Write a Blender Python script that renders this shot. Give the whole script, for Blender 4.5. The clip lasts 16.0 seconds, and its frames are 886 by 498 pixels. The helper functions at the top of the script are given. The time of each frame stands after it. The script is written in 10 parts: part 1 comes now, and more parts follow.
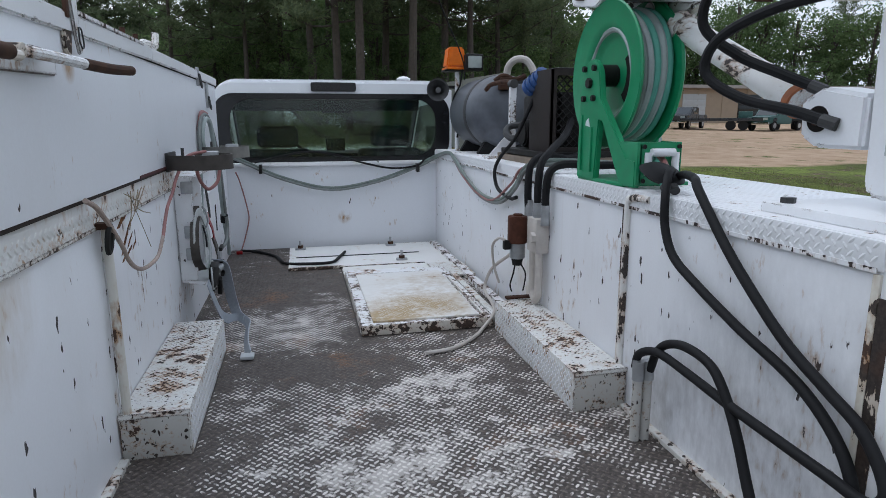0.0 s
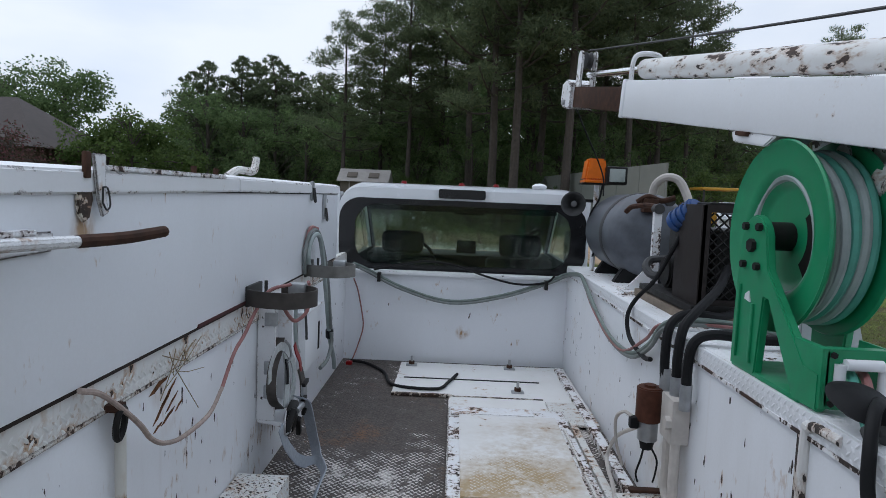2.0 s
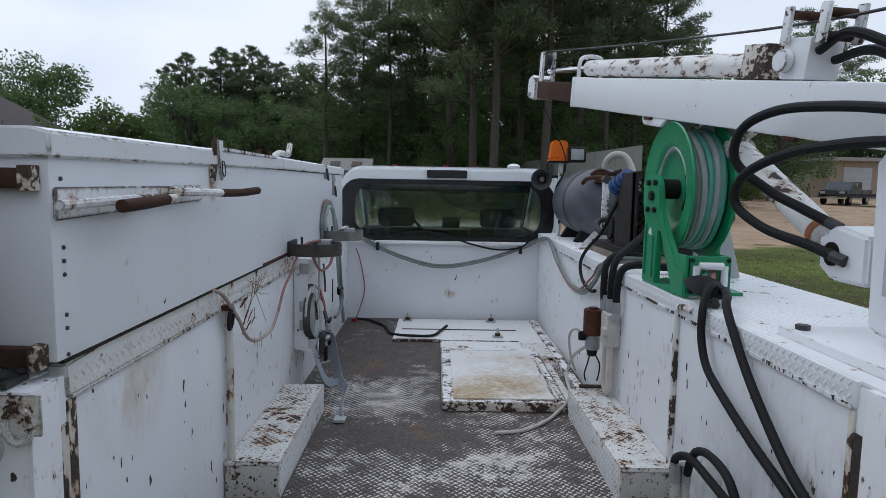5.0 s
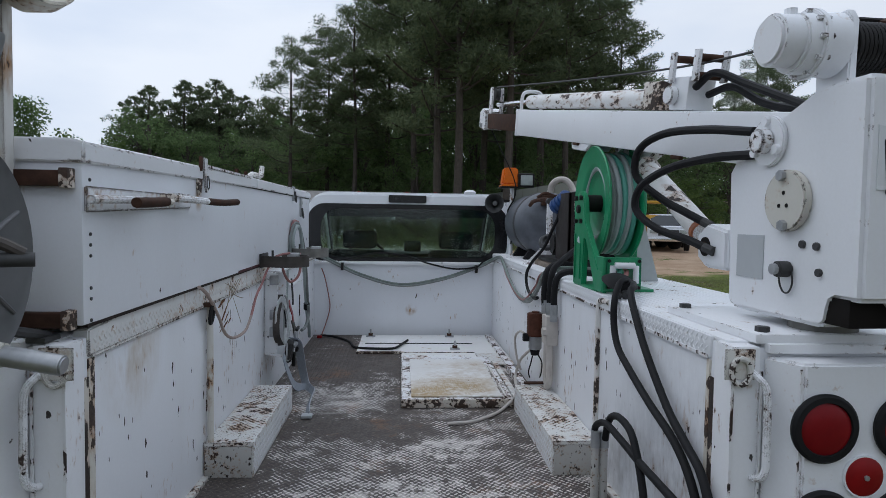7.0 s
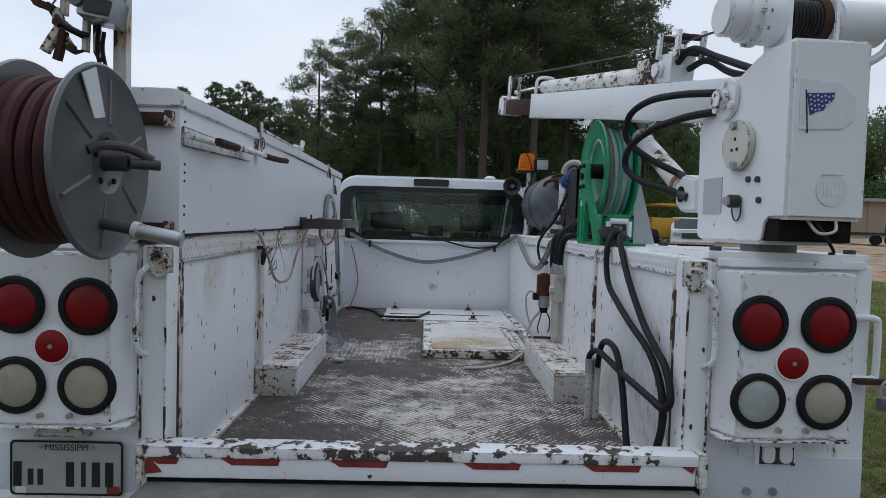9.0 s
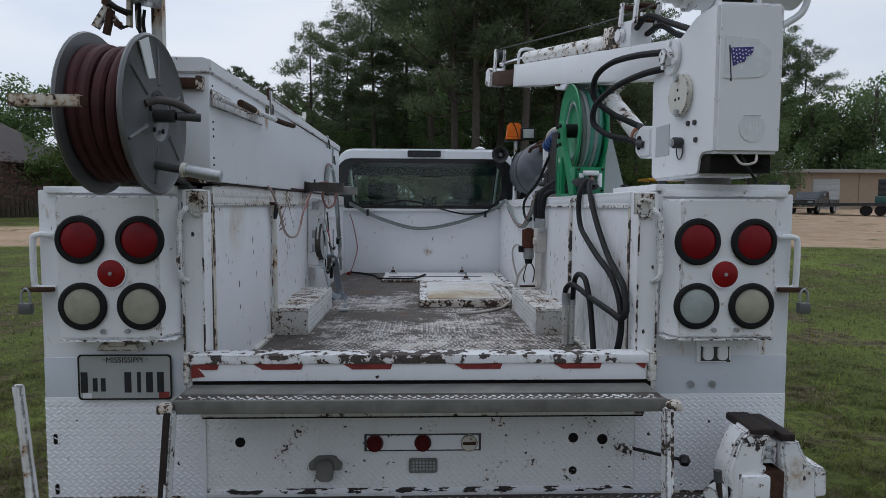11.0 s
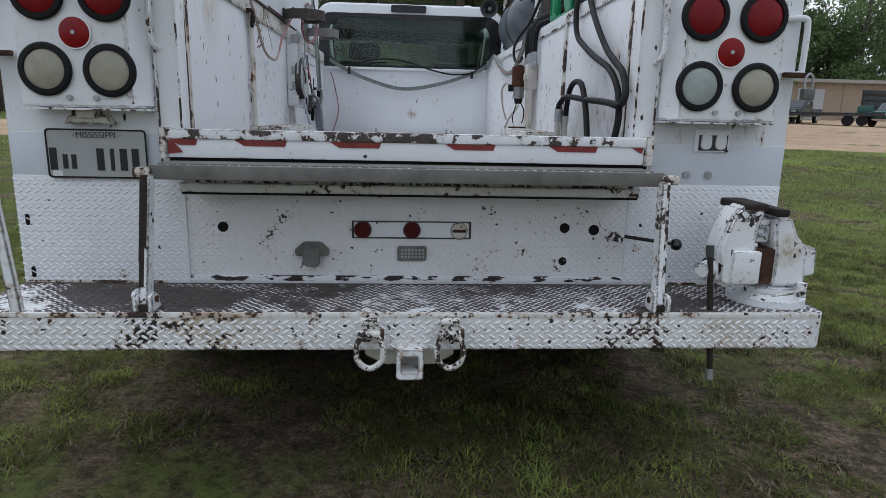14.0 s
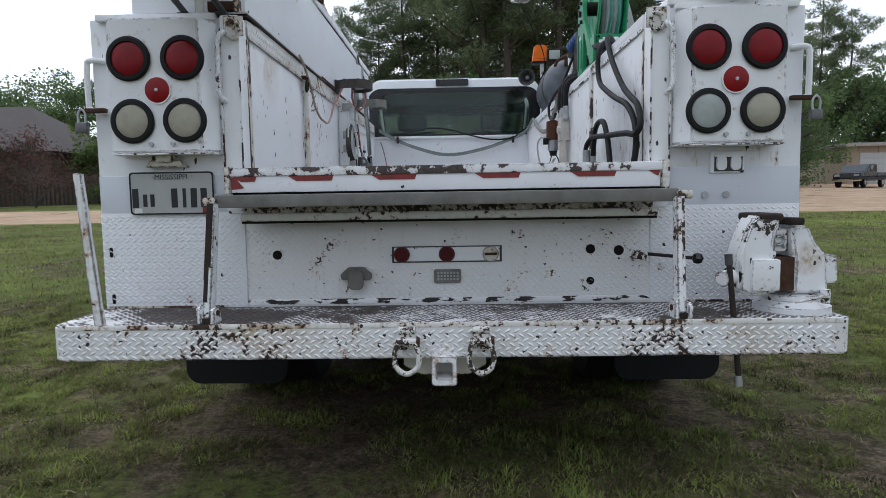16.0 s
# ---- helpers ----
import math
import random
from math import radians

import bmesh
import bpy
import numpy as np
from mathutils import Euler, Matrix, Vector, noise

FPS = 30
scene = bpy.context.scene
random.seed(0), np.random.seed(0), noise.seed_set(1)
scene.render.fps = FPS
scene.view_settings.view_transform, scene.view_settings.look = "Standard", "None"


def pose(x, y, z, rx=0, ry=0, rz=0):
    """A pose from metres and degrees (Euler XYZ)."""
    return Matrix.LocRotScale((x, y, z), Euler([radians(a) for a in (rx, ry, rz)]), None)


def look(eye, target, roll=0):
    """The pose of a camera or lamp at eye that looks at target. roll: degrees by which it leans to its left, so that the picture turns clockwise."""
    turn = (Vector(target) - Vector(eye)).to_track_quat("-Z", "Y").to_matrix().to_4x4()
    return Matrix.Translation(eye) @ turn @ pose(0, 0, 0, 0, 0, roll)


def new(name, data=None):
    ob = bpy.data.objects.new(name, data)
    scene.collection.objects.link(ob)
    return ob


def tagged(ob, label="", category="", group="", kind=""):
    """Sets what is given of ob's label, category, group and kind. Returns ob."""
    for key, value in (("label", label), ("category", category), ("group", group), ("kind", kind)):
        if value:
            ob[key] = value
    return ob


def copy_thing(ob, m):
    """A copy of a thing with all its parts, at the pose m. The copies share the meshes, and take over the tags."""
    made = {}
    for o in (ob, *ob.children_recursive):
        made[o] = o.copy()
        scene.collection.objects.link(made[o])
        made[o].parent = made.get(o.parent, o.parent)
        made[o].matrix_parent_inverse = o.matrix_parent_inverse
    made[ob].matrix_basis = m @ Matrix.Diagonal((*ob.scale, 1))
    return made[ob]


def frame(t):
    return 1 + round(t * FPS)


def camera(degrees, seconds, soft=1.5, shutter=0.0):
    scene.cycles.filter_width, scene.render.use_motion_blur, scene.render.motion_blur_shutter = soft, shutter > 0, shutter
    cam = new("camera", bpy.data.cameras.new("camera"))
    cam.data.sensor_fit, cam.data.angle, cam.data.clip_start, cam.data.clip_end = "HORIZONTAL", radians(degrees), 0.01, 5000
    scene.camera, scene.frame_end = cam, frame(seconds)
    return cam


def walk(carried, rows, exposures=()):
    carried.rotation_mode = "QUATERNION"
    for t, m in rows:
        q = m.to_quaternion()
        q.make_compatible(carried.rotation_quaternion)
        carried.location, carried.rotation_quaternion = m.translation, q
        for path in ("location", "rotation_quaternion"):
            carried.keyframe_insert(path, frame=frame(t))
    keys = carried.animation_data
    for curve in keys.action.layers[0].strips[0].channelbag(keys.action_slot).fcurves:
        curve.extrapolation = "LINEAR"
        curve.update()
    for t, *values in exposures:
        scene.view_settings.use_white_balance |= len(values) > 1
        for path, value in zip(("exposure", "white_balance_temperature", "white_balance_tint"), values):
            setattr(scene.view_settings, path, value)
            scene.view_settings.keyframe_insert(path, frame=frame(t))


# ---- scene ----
cam = camera(71.3, 16.0, soft=0.62)
PATH = [
    (0, (-0.228, -0.727, 1.86), (0.206, 1.183, 1.455), -0.2),
    (0.5, (-0.2, -0.578, 2.009), (-0.025, 1.411, 1.896), 5.5),
    (1, (-0.071, -0.402, 2.059), (-0.021, 1.594, 2.176), 3.1),
    (1.5, (0.002, -0.334, 2.061), (-0.033, 1.665, 1.99), 3.1),
    (2, (-0.024, -0.317, 2.069), (-0.058, 1.676, 1.906), 2.3),
    (2.5, (-0.047, -0.343, 2.076), (-0.051, 1.655, 1.98), 2.2),
    (3, (-0.071, -0.383, 2.067), (0.019, 1.614, 1.994), 0.9),
    (3.5, (-0.121, -0.443, 2.059), (0.055, 1.549, 2.012), 1.1),
    (4, (-0.128, -0.561, 2.044), (0.009, 1.433, 1.991), 2.4),
    (4.5, (-0.086, -0.766, 2.009), (-0.075, 1.23, 1.874), 0.9),
    (4.6, (-0.082, -0.789, 2.002), (-0.017, 1.204, 1.846), 1.3),
    (4.7, (-0.076, -0.846, 2.004), (-0.048, 1.146, 1.831), 1.2),
    (6.8, (-0.001, -1.286, 1.936), (0.028, 0.699, 1.689), 0.3),
    (7, (-0.021, -1.333, 1.926), (0.111, 0.66, 1.834), 0.9),
    (7.5, (-0.063, -1.436, 1.865), (0.119, 0.555, 1.809), 2.3),
    (8, (-0.051, -1.487, 1.806), (0.067, 0.506, 1.691), 2.3),
    (8.2, (-0.03, -1.515, 1.786), (0.049, 0.48, 1.67), 2.8),
    (10.3, (-0.007, -2.02, 1.667), (0.056, -0.021, 1.66), 0.3),
    (10.5, (-0.004, -2.037, 1.649), (0.068, -0.038, 1.625), 0.4),
    (11, (-0.008, -2.052, 1.603), (0.063, -0.058, 1.466), 0.3),
    (11.5, (-0.012, -2.074, 1.552), (0.046, -0.088, 1.321), 0.3),
    (12, (-0.014, -2.08, 1.503), (0.039, -0.104, 1.195), -0.6),
    (12.5, (-0.027, -2.081, 1.455), (0.046, -0.131, 1.018), -0.3),
    (13, (-0.034, -2.066, 1.418), (0.033, -0.116, 0.977), -1.2),
    (13.5, (-0.041, -2.032, 1.29), (0.019, -0.087, 0.827), -1.3),
    (14, (-0.037, -2.023, 1.178), (0.1, -0.073, 0.755), 1.3),
    (14.5, (-0.031, -2.053, 1.125), (0.061, -0.083, 0.787), -0.4),
    (15, (0.022, -2.114, 1.069), (0.064, -0.128, 0.84), 0.1),
    (15.5, (0.038, -2.201, 0.992), (0.061, -0.207, 0.842), -0.0),
    (16, (0.032, -2.217, 1.011), (-0.009, -0.225, 0.841), -0.9),
]
walk(cam, [(t, look(eye, target, roll)) for t, eye, target, roll in PATH], [(0.0, -0.34, 6150, 10), (0.6, -0.56, 6150, 10), (3.5, -0.54, 6150, 10), (8.0, -0.66, 6150, 10), (10.5, -0.67, 6250, 10), (11.0, -0.73, 6250, 10), (11.5, -0.58, 6250, 10), (12.5, -0.40, 6300, 10), (14.5, -0.16, 6300, 10), (16.0, -0.10, 6300, 10)])

# ---- world and sun: bright overcast ----
world = bpy.data.worlds.new("overcast_sky")
scene.world = world
world.use_nodes = True
wn, wl = world.node_tree.nodes, world.node_tree.links
wn.clear()
w_out = wn.new("ShaderNodeOutputWorld")
w_bg = wn.new("ShaderNodeBackground")
w_sky = wn.new("ShaderNodeTexSky")
w_sky.sky_type = "NISHITA"
w_sky.sun_disc = False
w_sky.sun_elevation = radians(58)
w_sky.sun_rotation = radians(308)
w_sky.dust_density = 3.0
w_dim = wn.new("ShaderNodeMix")
w_dim.data_type, w_dim.blend_type = "RGBA", "MULTIPLY"
w_dim.inputs["Factor"].default_value = 1.0
w_dim.inputs["B"].default_value = (0.12, 0.12, 0.12, 1)
w_tc = wn.new("ShaderNodeTexCoord")
w_map = wn.new("ShaderNodeMapping")
w_map.inputs["Scale"].default_value = (1.0, 1.0, 3.2)
w_noise = wn.new("ShaderNodeTexNoise")
w_noise.inputs["Scale"].default_value = 1.7
w_noise.inputs["Detail"].default_value = 6
w_noise.inputs["Roughness"].default_value = 0.5
w_ramp = wn.new("ShaderNodeValToRGB")
w_ramp.color_ramp.elements[0].position, w_ramp.color_ramp.elements[0].color = 0.33, (0.64, 0.74, 0.90, 1)
w_ramp.color_ramp.elements[1].position, w_ramp.color_ramp.elements[1].color = 0.62, (0.93, 0.97, 1.03, 1)
w_sep = wn.new("ShaderNodeSeparateXYZ")
w_zen = wn.new("ShaderNodeMapRange")
w_zen.inputs["From Min"].default_value, w_zen.inputs["From Max"].default_value = 0.30, 0.95
w_zen.inputs["To Min"].default_value, w_zen.inputs["To Max"].default_value = 1.14, 2.0
w_lay = wn.new("ShaderNodeMix")
w_lay.data_type, w_lay.blend_type = "RGBA", "MULTIPLY"
w_lay.inputs["Factor"].default_value = 1.0
# overcast glow: brighter towards the hidden sun
w_dot = wn.new("ShaderNodeVectorMath")
w_dot.operation = "DOT_PRODUCT"
w_dot.inputs[1].default_value = Vector((-0.25, 0.90, 0.33)).normalized()
w_glow = wn.new("ShaderNodeMapRange")
w_glow.inputs["From Min"].default_value, w_glow.inputs["From Max"].default_value = -1.0, 1.0
w_glow.inputs["To Min"].default_value, w_glow.inputs["To Max"].default_value = 0.66, 1.26
w_both = wn.new("ShaderNodeMath")
w_both.operation = "MULTIPLY"
wl.new(w_tc.outputs["Generated"], w_dot.inputs[0])
wl.new(w_dot.outputs["Value"], w_glow.inputs["Value"])
wl.new(w_glow.outputs[0], w_both.inputs[0])
wl.new(w_zen.outputs[0], w_both.inputs[1])
w_mix = wn.new("ShaderNodeMix")
w_mix.data_type = "RGBA"
w_mix.inputs["Factor"].default_value = 0.88
wl.new(w_sky.outputs[0], w_dim.inputs["A"])
wl.new(w_tc.outputs["Generated"], w_map.inputs["Vector"])
wl.new(w_map.outputs[0], w_noise.inputs["Vector"])
wl.new(w_noise.outputs["Fac"], w_ramp.inputs["Fac"])
wl.new(w_tc.outputs["Generated"], w_sep.inputs[0])
wl.new(w_sep.outputs["Z"], w_zen.inputs["Value"])
wl.new(w_ramp.outputs["Color"], w_lay.inputs["A"])
wl.new(w_both.outputs[0], w_lay.inputs["B"])
wl.new(w_dim.outputs["Result"], w_mix.inputs["A"])
wl.new(w_lay.outputs["Result"], w_mix.inputs["B"])
wl.new(w_mix.outputs["Result"], w_bg.inputs["Color"])
w_bg.inputs["Strength"].default_value = 1.06
wl.new(w_bg.outputs[0], w_out.inputs[0])

sun = new("sun", bpy.data.lights.new("sun", "SUN"))
sun.data.energy, sun.data.angle, sun.data.color = 0.25, radians(25), (1.0, 0.96, 0.9)
sun.matrix_world = look((-9, 7, 20), (0, 0, 0))


# ---- materials ----
def nodes_of(name):
    m = bpy.data.materials.new(name)
    m.use_nodes = True
    nt = m.node_tree
    return m, nt.nodes, nt.links, nt.nodes["Principled BSDF"]


def pos_of(n, l, scale=(1, 1, 1), turn=(0, 0, 0)):
    g = n.new("ShaderNodeNewGeometry")
    mp = n.new("ShaderNodeMapping")
    mp.inputs["Scale"].default_value = scale
    mp.inputs["Rotation"].default_value = turn
    l.new(g.outputs["Position"], mp.inputs["Vector"])
    return mp.outputs[0]


def noise_of(n, l, vec, scale, detail=4, rough=0.55):
    t = n.new("ShaderNodeTexNoise")
    t.inputs["Scale"].default_value, t.inputs["Detail"].default_value, t.inputs["Roughness"].default_value = scale, detail, rough
    l.new(vec, t.inputs["Vector"])
    return t.outputs["Fac"]


def band(n, l, val, lo, hi, to_lo=0.0, to_hi=1.0):
    t = n.new("ShaderNodeMapRange")
    t.inputs["From Min"].default_value, t.inputs["From Max"].default_value = lo, hi
    t.inputs["To Min"].default_value, t.inputs["To Max"].default_value = to_lo, to_hi
    l.new(val, t.inputs["Value"])
    return t.outputs[0]


def mixc(n, l, fac, a, b):
    t = n.new("ShaderNodeMix")
    t.data_type = "RGBA"
    for key, v in (("Factor", fac), ("A", a), ("B", b)):
        if isinstance(v, tuple):
            t.inputs[key].default_value = (*v, 1)
        elif isinstance(v, float):
            t.inputs[key].default_value = v
        else:
            l.new(v, t.inputs[key])
    return t.outputs["Result"]


def times_of(n, l, a, b):
    t = n.new("ShaderNodeMath")
    t.operation = "MULTIPLY"
    l.new(a, t.inputs[0])
    if isinstance(b, float):
        t.inputs[1].default_value = b
    else:
        l.new(b, t.inputs[1])
    return t.outputs[0]


def most_of(n, l, a, b):
    t = n.new("ShaderNodeMath")
    t.operation = "MAXIMUM"
    l.new(a, t.inputs[0])
    l.new(b, t.inputs[1])
    return t.outputs[0]


def bump_of(n, l, b, height, strength=0.3, dist=0.002):
    t = n.new("ShaderNodeBump")
    t.inputs["Strength"].default_value, t.inputs["Distance"].default_value = strength, dist
    l.new(height, t.inputs["Height"])
    l.new(t.outputs[0], b.inputs["Normal"])


def plain(name, color, rough=0.5, metal=0.0, var=0.15, scale=25.0, bump=0.1, coat=0.0, shine=0.5):
    """A surface of one colour with fine grain and broad mottling."""
    m, n, l, b = nodes_of(name)
    v = pos_of(n, l)
    f = noise_of(n, l, v, scale, 6)
    g = noise_of(n, l, v, scale * 0.12, 3)
    dark = tuple(c * (1 - var) for c in color)
    light = tuple(min(1.0, c * (1 + var)) for c in color)
    c1 = mixc(n, l, band(n, l, f, 0.3, 0.7), dark, light)
    c2 = mixc(n, l, band(n, l, g, 0.35, 0.65, 0.0, 0.5), c1, dark)
    l.new(c2, b.inputs["Base Color"])
    l.new(band(n, l, f, 0.3, 0.7, max(0.02, rough - 0.08), min(1.0, rough + 0.08)), b.inputs["Roughness"])
    b.inputs["Metallic"].default_value = metal
    b.inputs["Specular IOR Level"].default_value = shine
    b.inputs["Coat Weight"].default_value = coat
    if bump:
        bump_of(n, l, b, f, bump)
    return m


def paint(name, chips=0.3, rust=0.2, dirt=0.3, base=(0.79, 0.80, 0.82), under=(0.055, 0.045, 0.042), rough=0.38):
    """Old white enamel: dirt film, dark chips, rust blooms, short dark scratches."""
    m, n, l, b = nodes_of(name)
    v = pos_of(n, l)
    broad = noise_of(n, l, v, 1.6, 4)
    fine = noise_of(n, l, v, 30, 6, 0.6)
    streak = noise_of(n, l, pos_of(n, l, (9, 9, 0.8)), 3.0, 5, 0.6)
    film = tuple(c * f for c, f in zip(base, (0.80, 0.79, 0.75)))
    c = mixc(n, l, times_of(n, l, band(n, l, streak, 0.45, 0.75), band(n, l, broad, 0.35, 0.65, 0.15 * dirt, dirt)), base, film)
    spots = noise_of(n, l, v, 42, 3, 0.55)
    patch = noise_of(n, l, v, 13, 6, 0.7)
    crowd = noise_of(n, l, v, 3.4, 3, 0.5)
    gate = band(n, l, crowd, 0.50, 0.60)
    hi = 0.725 - 0.085 * chips
    chip = times_of(n, l, band(n, l, spots, hi, hi + 0.015), gate)
    hp = 0.78 - 0.16 * chips
    torn = band(n, l, patch, hp, hp + 0.012)
    slash = noise_of(n, l, pos_of(n, l, (3.2, 3.2, 0.8), (0.45, 0.45, 0.0)), 13, 3, 0.5)
    cut = times_of(n, l, band(n, l, slash, hi - 0.03, hi - 0.018), gate)
    bare = most_of(n, l, most_of(n, l, chip, torn), cut)
    rr = noise_of(n, l, v, 4.3, 6, 0.7)
    lr = 0.74 - 0.16 * rust
    bloom = times_of(n, l, band(n, l, rr, lr, lr + 0.10), band(n, l, fine, 0.25, 0.6))
    rustc = mixc(n, l, band(n, l, fine, 0.3, 0.7), (0.19, 0.075, 0.025), (0.42, 0.25, 0.10))
    c = mixc(n, l, bloom, c, rustc)
    c = mixc(n, l, bare, c, under)
    l.new(c, b.inputs["Base Color"])
    l.new(mixc(n, l, most_of(n, l, bare, bloom), (rough,) * 3, (0.8,) * 3), b.inputs["Roughness"])
    bump_of(n, l, b, mixc(n, l, bare, fine, (0.0, 0.0, 0.0)), 0.12, 0.001)
    return m


def share_above(p):
    """Deviations from the mean above which a share p of a noise lies."""
    lo, hi = -4.0, 4.0
    for _ in range(40):
        mid = (lo + hi) / 2
        if 0.5 * (1 - math.erf(mid / 2 ** 0.5)) > p:
            lo = mid
        else:
            hi = mid
    return lo


def sum_of(n, l, a, b, k=1.0):
    """a + k * b"""
    t = n.new("ShaderNodeMath")
    t.operation = "MULTIPLY_ADD"
    l.new(b, t.inputs[0])
    t.inputs[1].default_value = k
    l.new(a, t.inputs[2])
    return t.outputs[0]


def near_spots(n, l, field, spots):
    """Raises a field near given spots (x, y, z, radius, strength)."""
    g = n.new("ShaderNodeNewGeometry")
    for x, y, z, r, k in spots:
        d = n.new("ShaderNodeVectorMath")
        d.operation = "DISTANCE"
        l.new(g.outputs["Position"], d.inputs[0])
        d.inputs[1].default_value = (x, y, z)
        field = sum_of(n, l, field, band(n, l, d.outputs["Value"], r * 0.25, r, 1.0, 0.0), k)
    return field


def stain_of(n, l, x, y, z, r, k):
    """How strongly a round stain of radius r shows."""
    g = n.new("ShaderNodeNewGeometry")
    d = n.new("ShaderNodeVectorMath")
    d.operation = "DISTANCE"
    l.new(g.outputs["Position"], d.inputs[0])
    d.inputs[1].default_value = (x, y, z)
    return band(n, l, d.outputs["Value"], r * 0.2, r, k, 0.0)


def nicks(n, l, share, cell, size, stretch=(1, 1, 1), turn=(0, 0, 0)):
    """Single crisp paint nicks: a share of cells, each with one torn spot, crowding in drifts."""
    v = pos_of(n, l, stretch, turn)
    wob = n.new("ShaderNodeTexNoise")
    wob.inputs["Scale"].default_value, wob.inputs["Detail"].default_value = 3.0 / cell, 2
    l.new(v, wob.inputs["Vector"])
    move = n.new("ShaderNodeVectorMath")
    move.operation = "MULTIPLY_ADD"
    l.new(wob.outputs["Color"], move.inputs[0])
    move.inputs[1].default_value = (cell * 0.55,) * 3
    l.new(v, move.inputs[2])
    vor = n.new("ShaderNodeTexVoronoi")
    vor.inputs["Scale"].default_value = 1.0 / cell
    l.new(move.outputs[0], vor.inputs["Vector"])
    sep = n.new("ShaderNodeSeparateColor")
    l.new(vor.outputs["Color"], sep.inputs[0])
    crowd = band(n, l, noise_of(n, l, pos_of(n, l), 3.0, 3, 0.6), 0.38, 0.62, -0.6 * share, 0.8 * share)
    pick = n.new("ShaderNodeMath")
    pick.operation = "LESS_THAN"
    l.new(sep.outputs["Red"], pick.inputs[0])
    lim = n.new("ShaderNodeMath")
    lim.operation = "ADD"
    lim.inputs[0].default_value = share
    l.new(crowd, lim.inputs[1])
    l.new(lim.outputs[0], pick.inputs[1])
    rad = band(n, l, sep.outputs["Green"], 0.0, 1.0, size * 0.35, size)
    room = n.new("ShaderNodeMath")
    room.operation = "SUBTRACT"
    l.new(rad, room.inputs[0])
    l.new(vor.outputs["Distance"], room.inputs[1])
    return times_of(n, l, band(n, l, room.outputs[0], 0.0, 0.03), pick.outputs[0])


def tread(name, wear, rust=0.3, white=(0.74, 0.76, 0.77), dark=(0.045, 0.038, 0.034), grime=0.5, single_lugs=0.0, spots=()):
    """Painted tread plate: white paint worn through to dark grime in drifts. wear: 0 white, 1 bare."""
    m, n, l, b = nodes_of(name)
    v = pos_of(n, l)
    broad = noise_of(n, l, v, 2.3, 6, 0.65)
    mid = noise_of(n, l, v, 14, 6, 0.7)
    fine = noise_of(n, l, v, 85, 4, 0.6)
    s = n.new("ShaderNodeMath")
    s.operation = "MULTIPLY_ADD"
    l.new(mid, s.inputs[0])
    s.inputs[1].default_value = 0.55
    l.new(broad, s.inputs[2])
    s2 = n.new("ShaderNodeMath")
    s2.operation = "MULTIPLY_ADD"
    l.new(fine, s2.inputs[0])
    s2.inputs[1].default_value = 0.30
    l.new(s.outputs[0], s2.inputs[2])
    edge = 0.925 + 0.42 * (0.5 - wear)
    bare = band(n, l, near_spots(n, l, s2.outputs[0], spots), edge - 0.03, edge + 0.03)
    if single_lugs:
        isl = n.new("ShaderNodeNewGeometry")
        worn = band(n, l, isl.outputs["Random Per Island"], 1.0 - single_lugs, 1.0 - single_lugs + 0.02)
        bare = most_of(n, l, bare, times_of(n, l, worn, band(n, l, mid, 0.40, 0.50)))
    film = mixc(n, l, band(n, l, mid, 0.35, 0.65, 0.0, grime), white, (0.27, 0.25, 0.23))
    drk = mixc(n, l, band(n, l, fine, 0.35, 0.7), dark, tuple(c * 2.4 for c in dark))
    c = mixc(n, l, bare, film, drk)
    rr = noise_of(n, l, v, 3.1, 6, 0.7)
    lr = 0.72 - 0.16 * rust
    c = mixc(n, l, times_of(n, l, band(n, l, rr, lr, lr + 0.12, 0.0, 0.85), band(n, l, fine, 0.3, 0.6)), c, (0.22, 0.10, 0.04))
    l.new(c, b.inputs["Base Color"])
    l.new(band(n, l, mid, 0.3, 0.7, 0.45, 0.7), b.inputs["Roughness"])
    b.inputs["Specular IOR Level"].default_value = 0.3
    bump_of(n, l, b, fine, 0.25, 0.002)
    return m


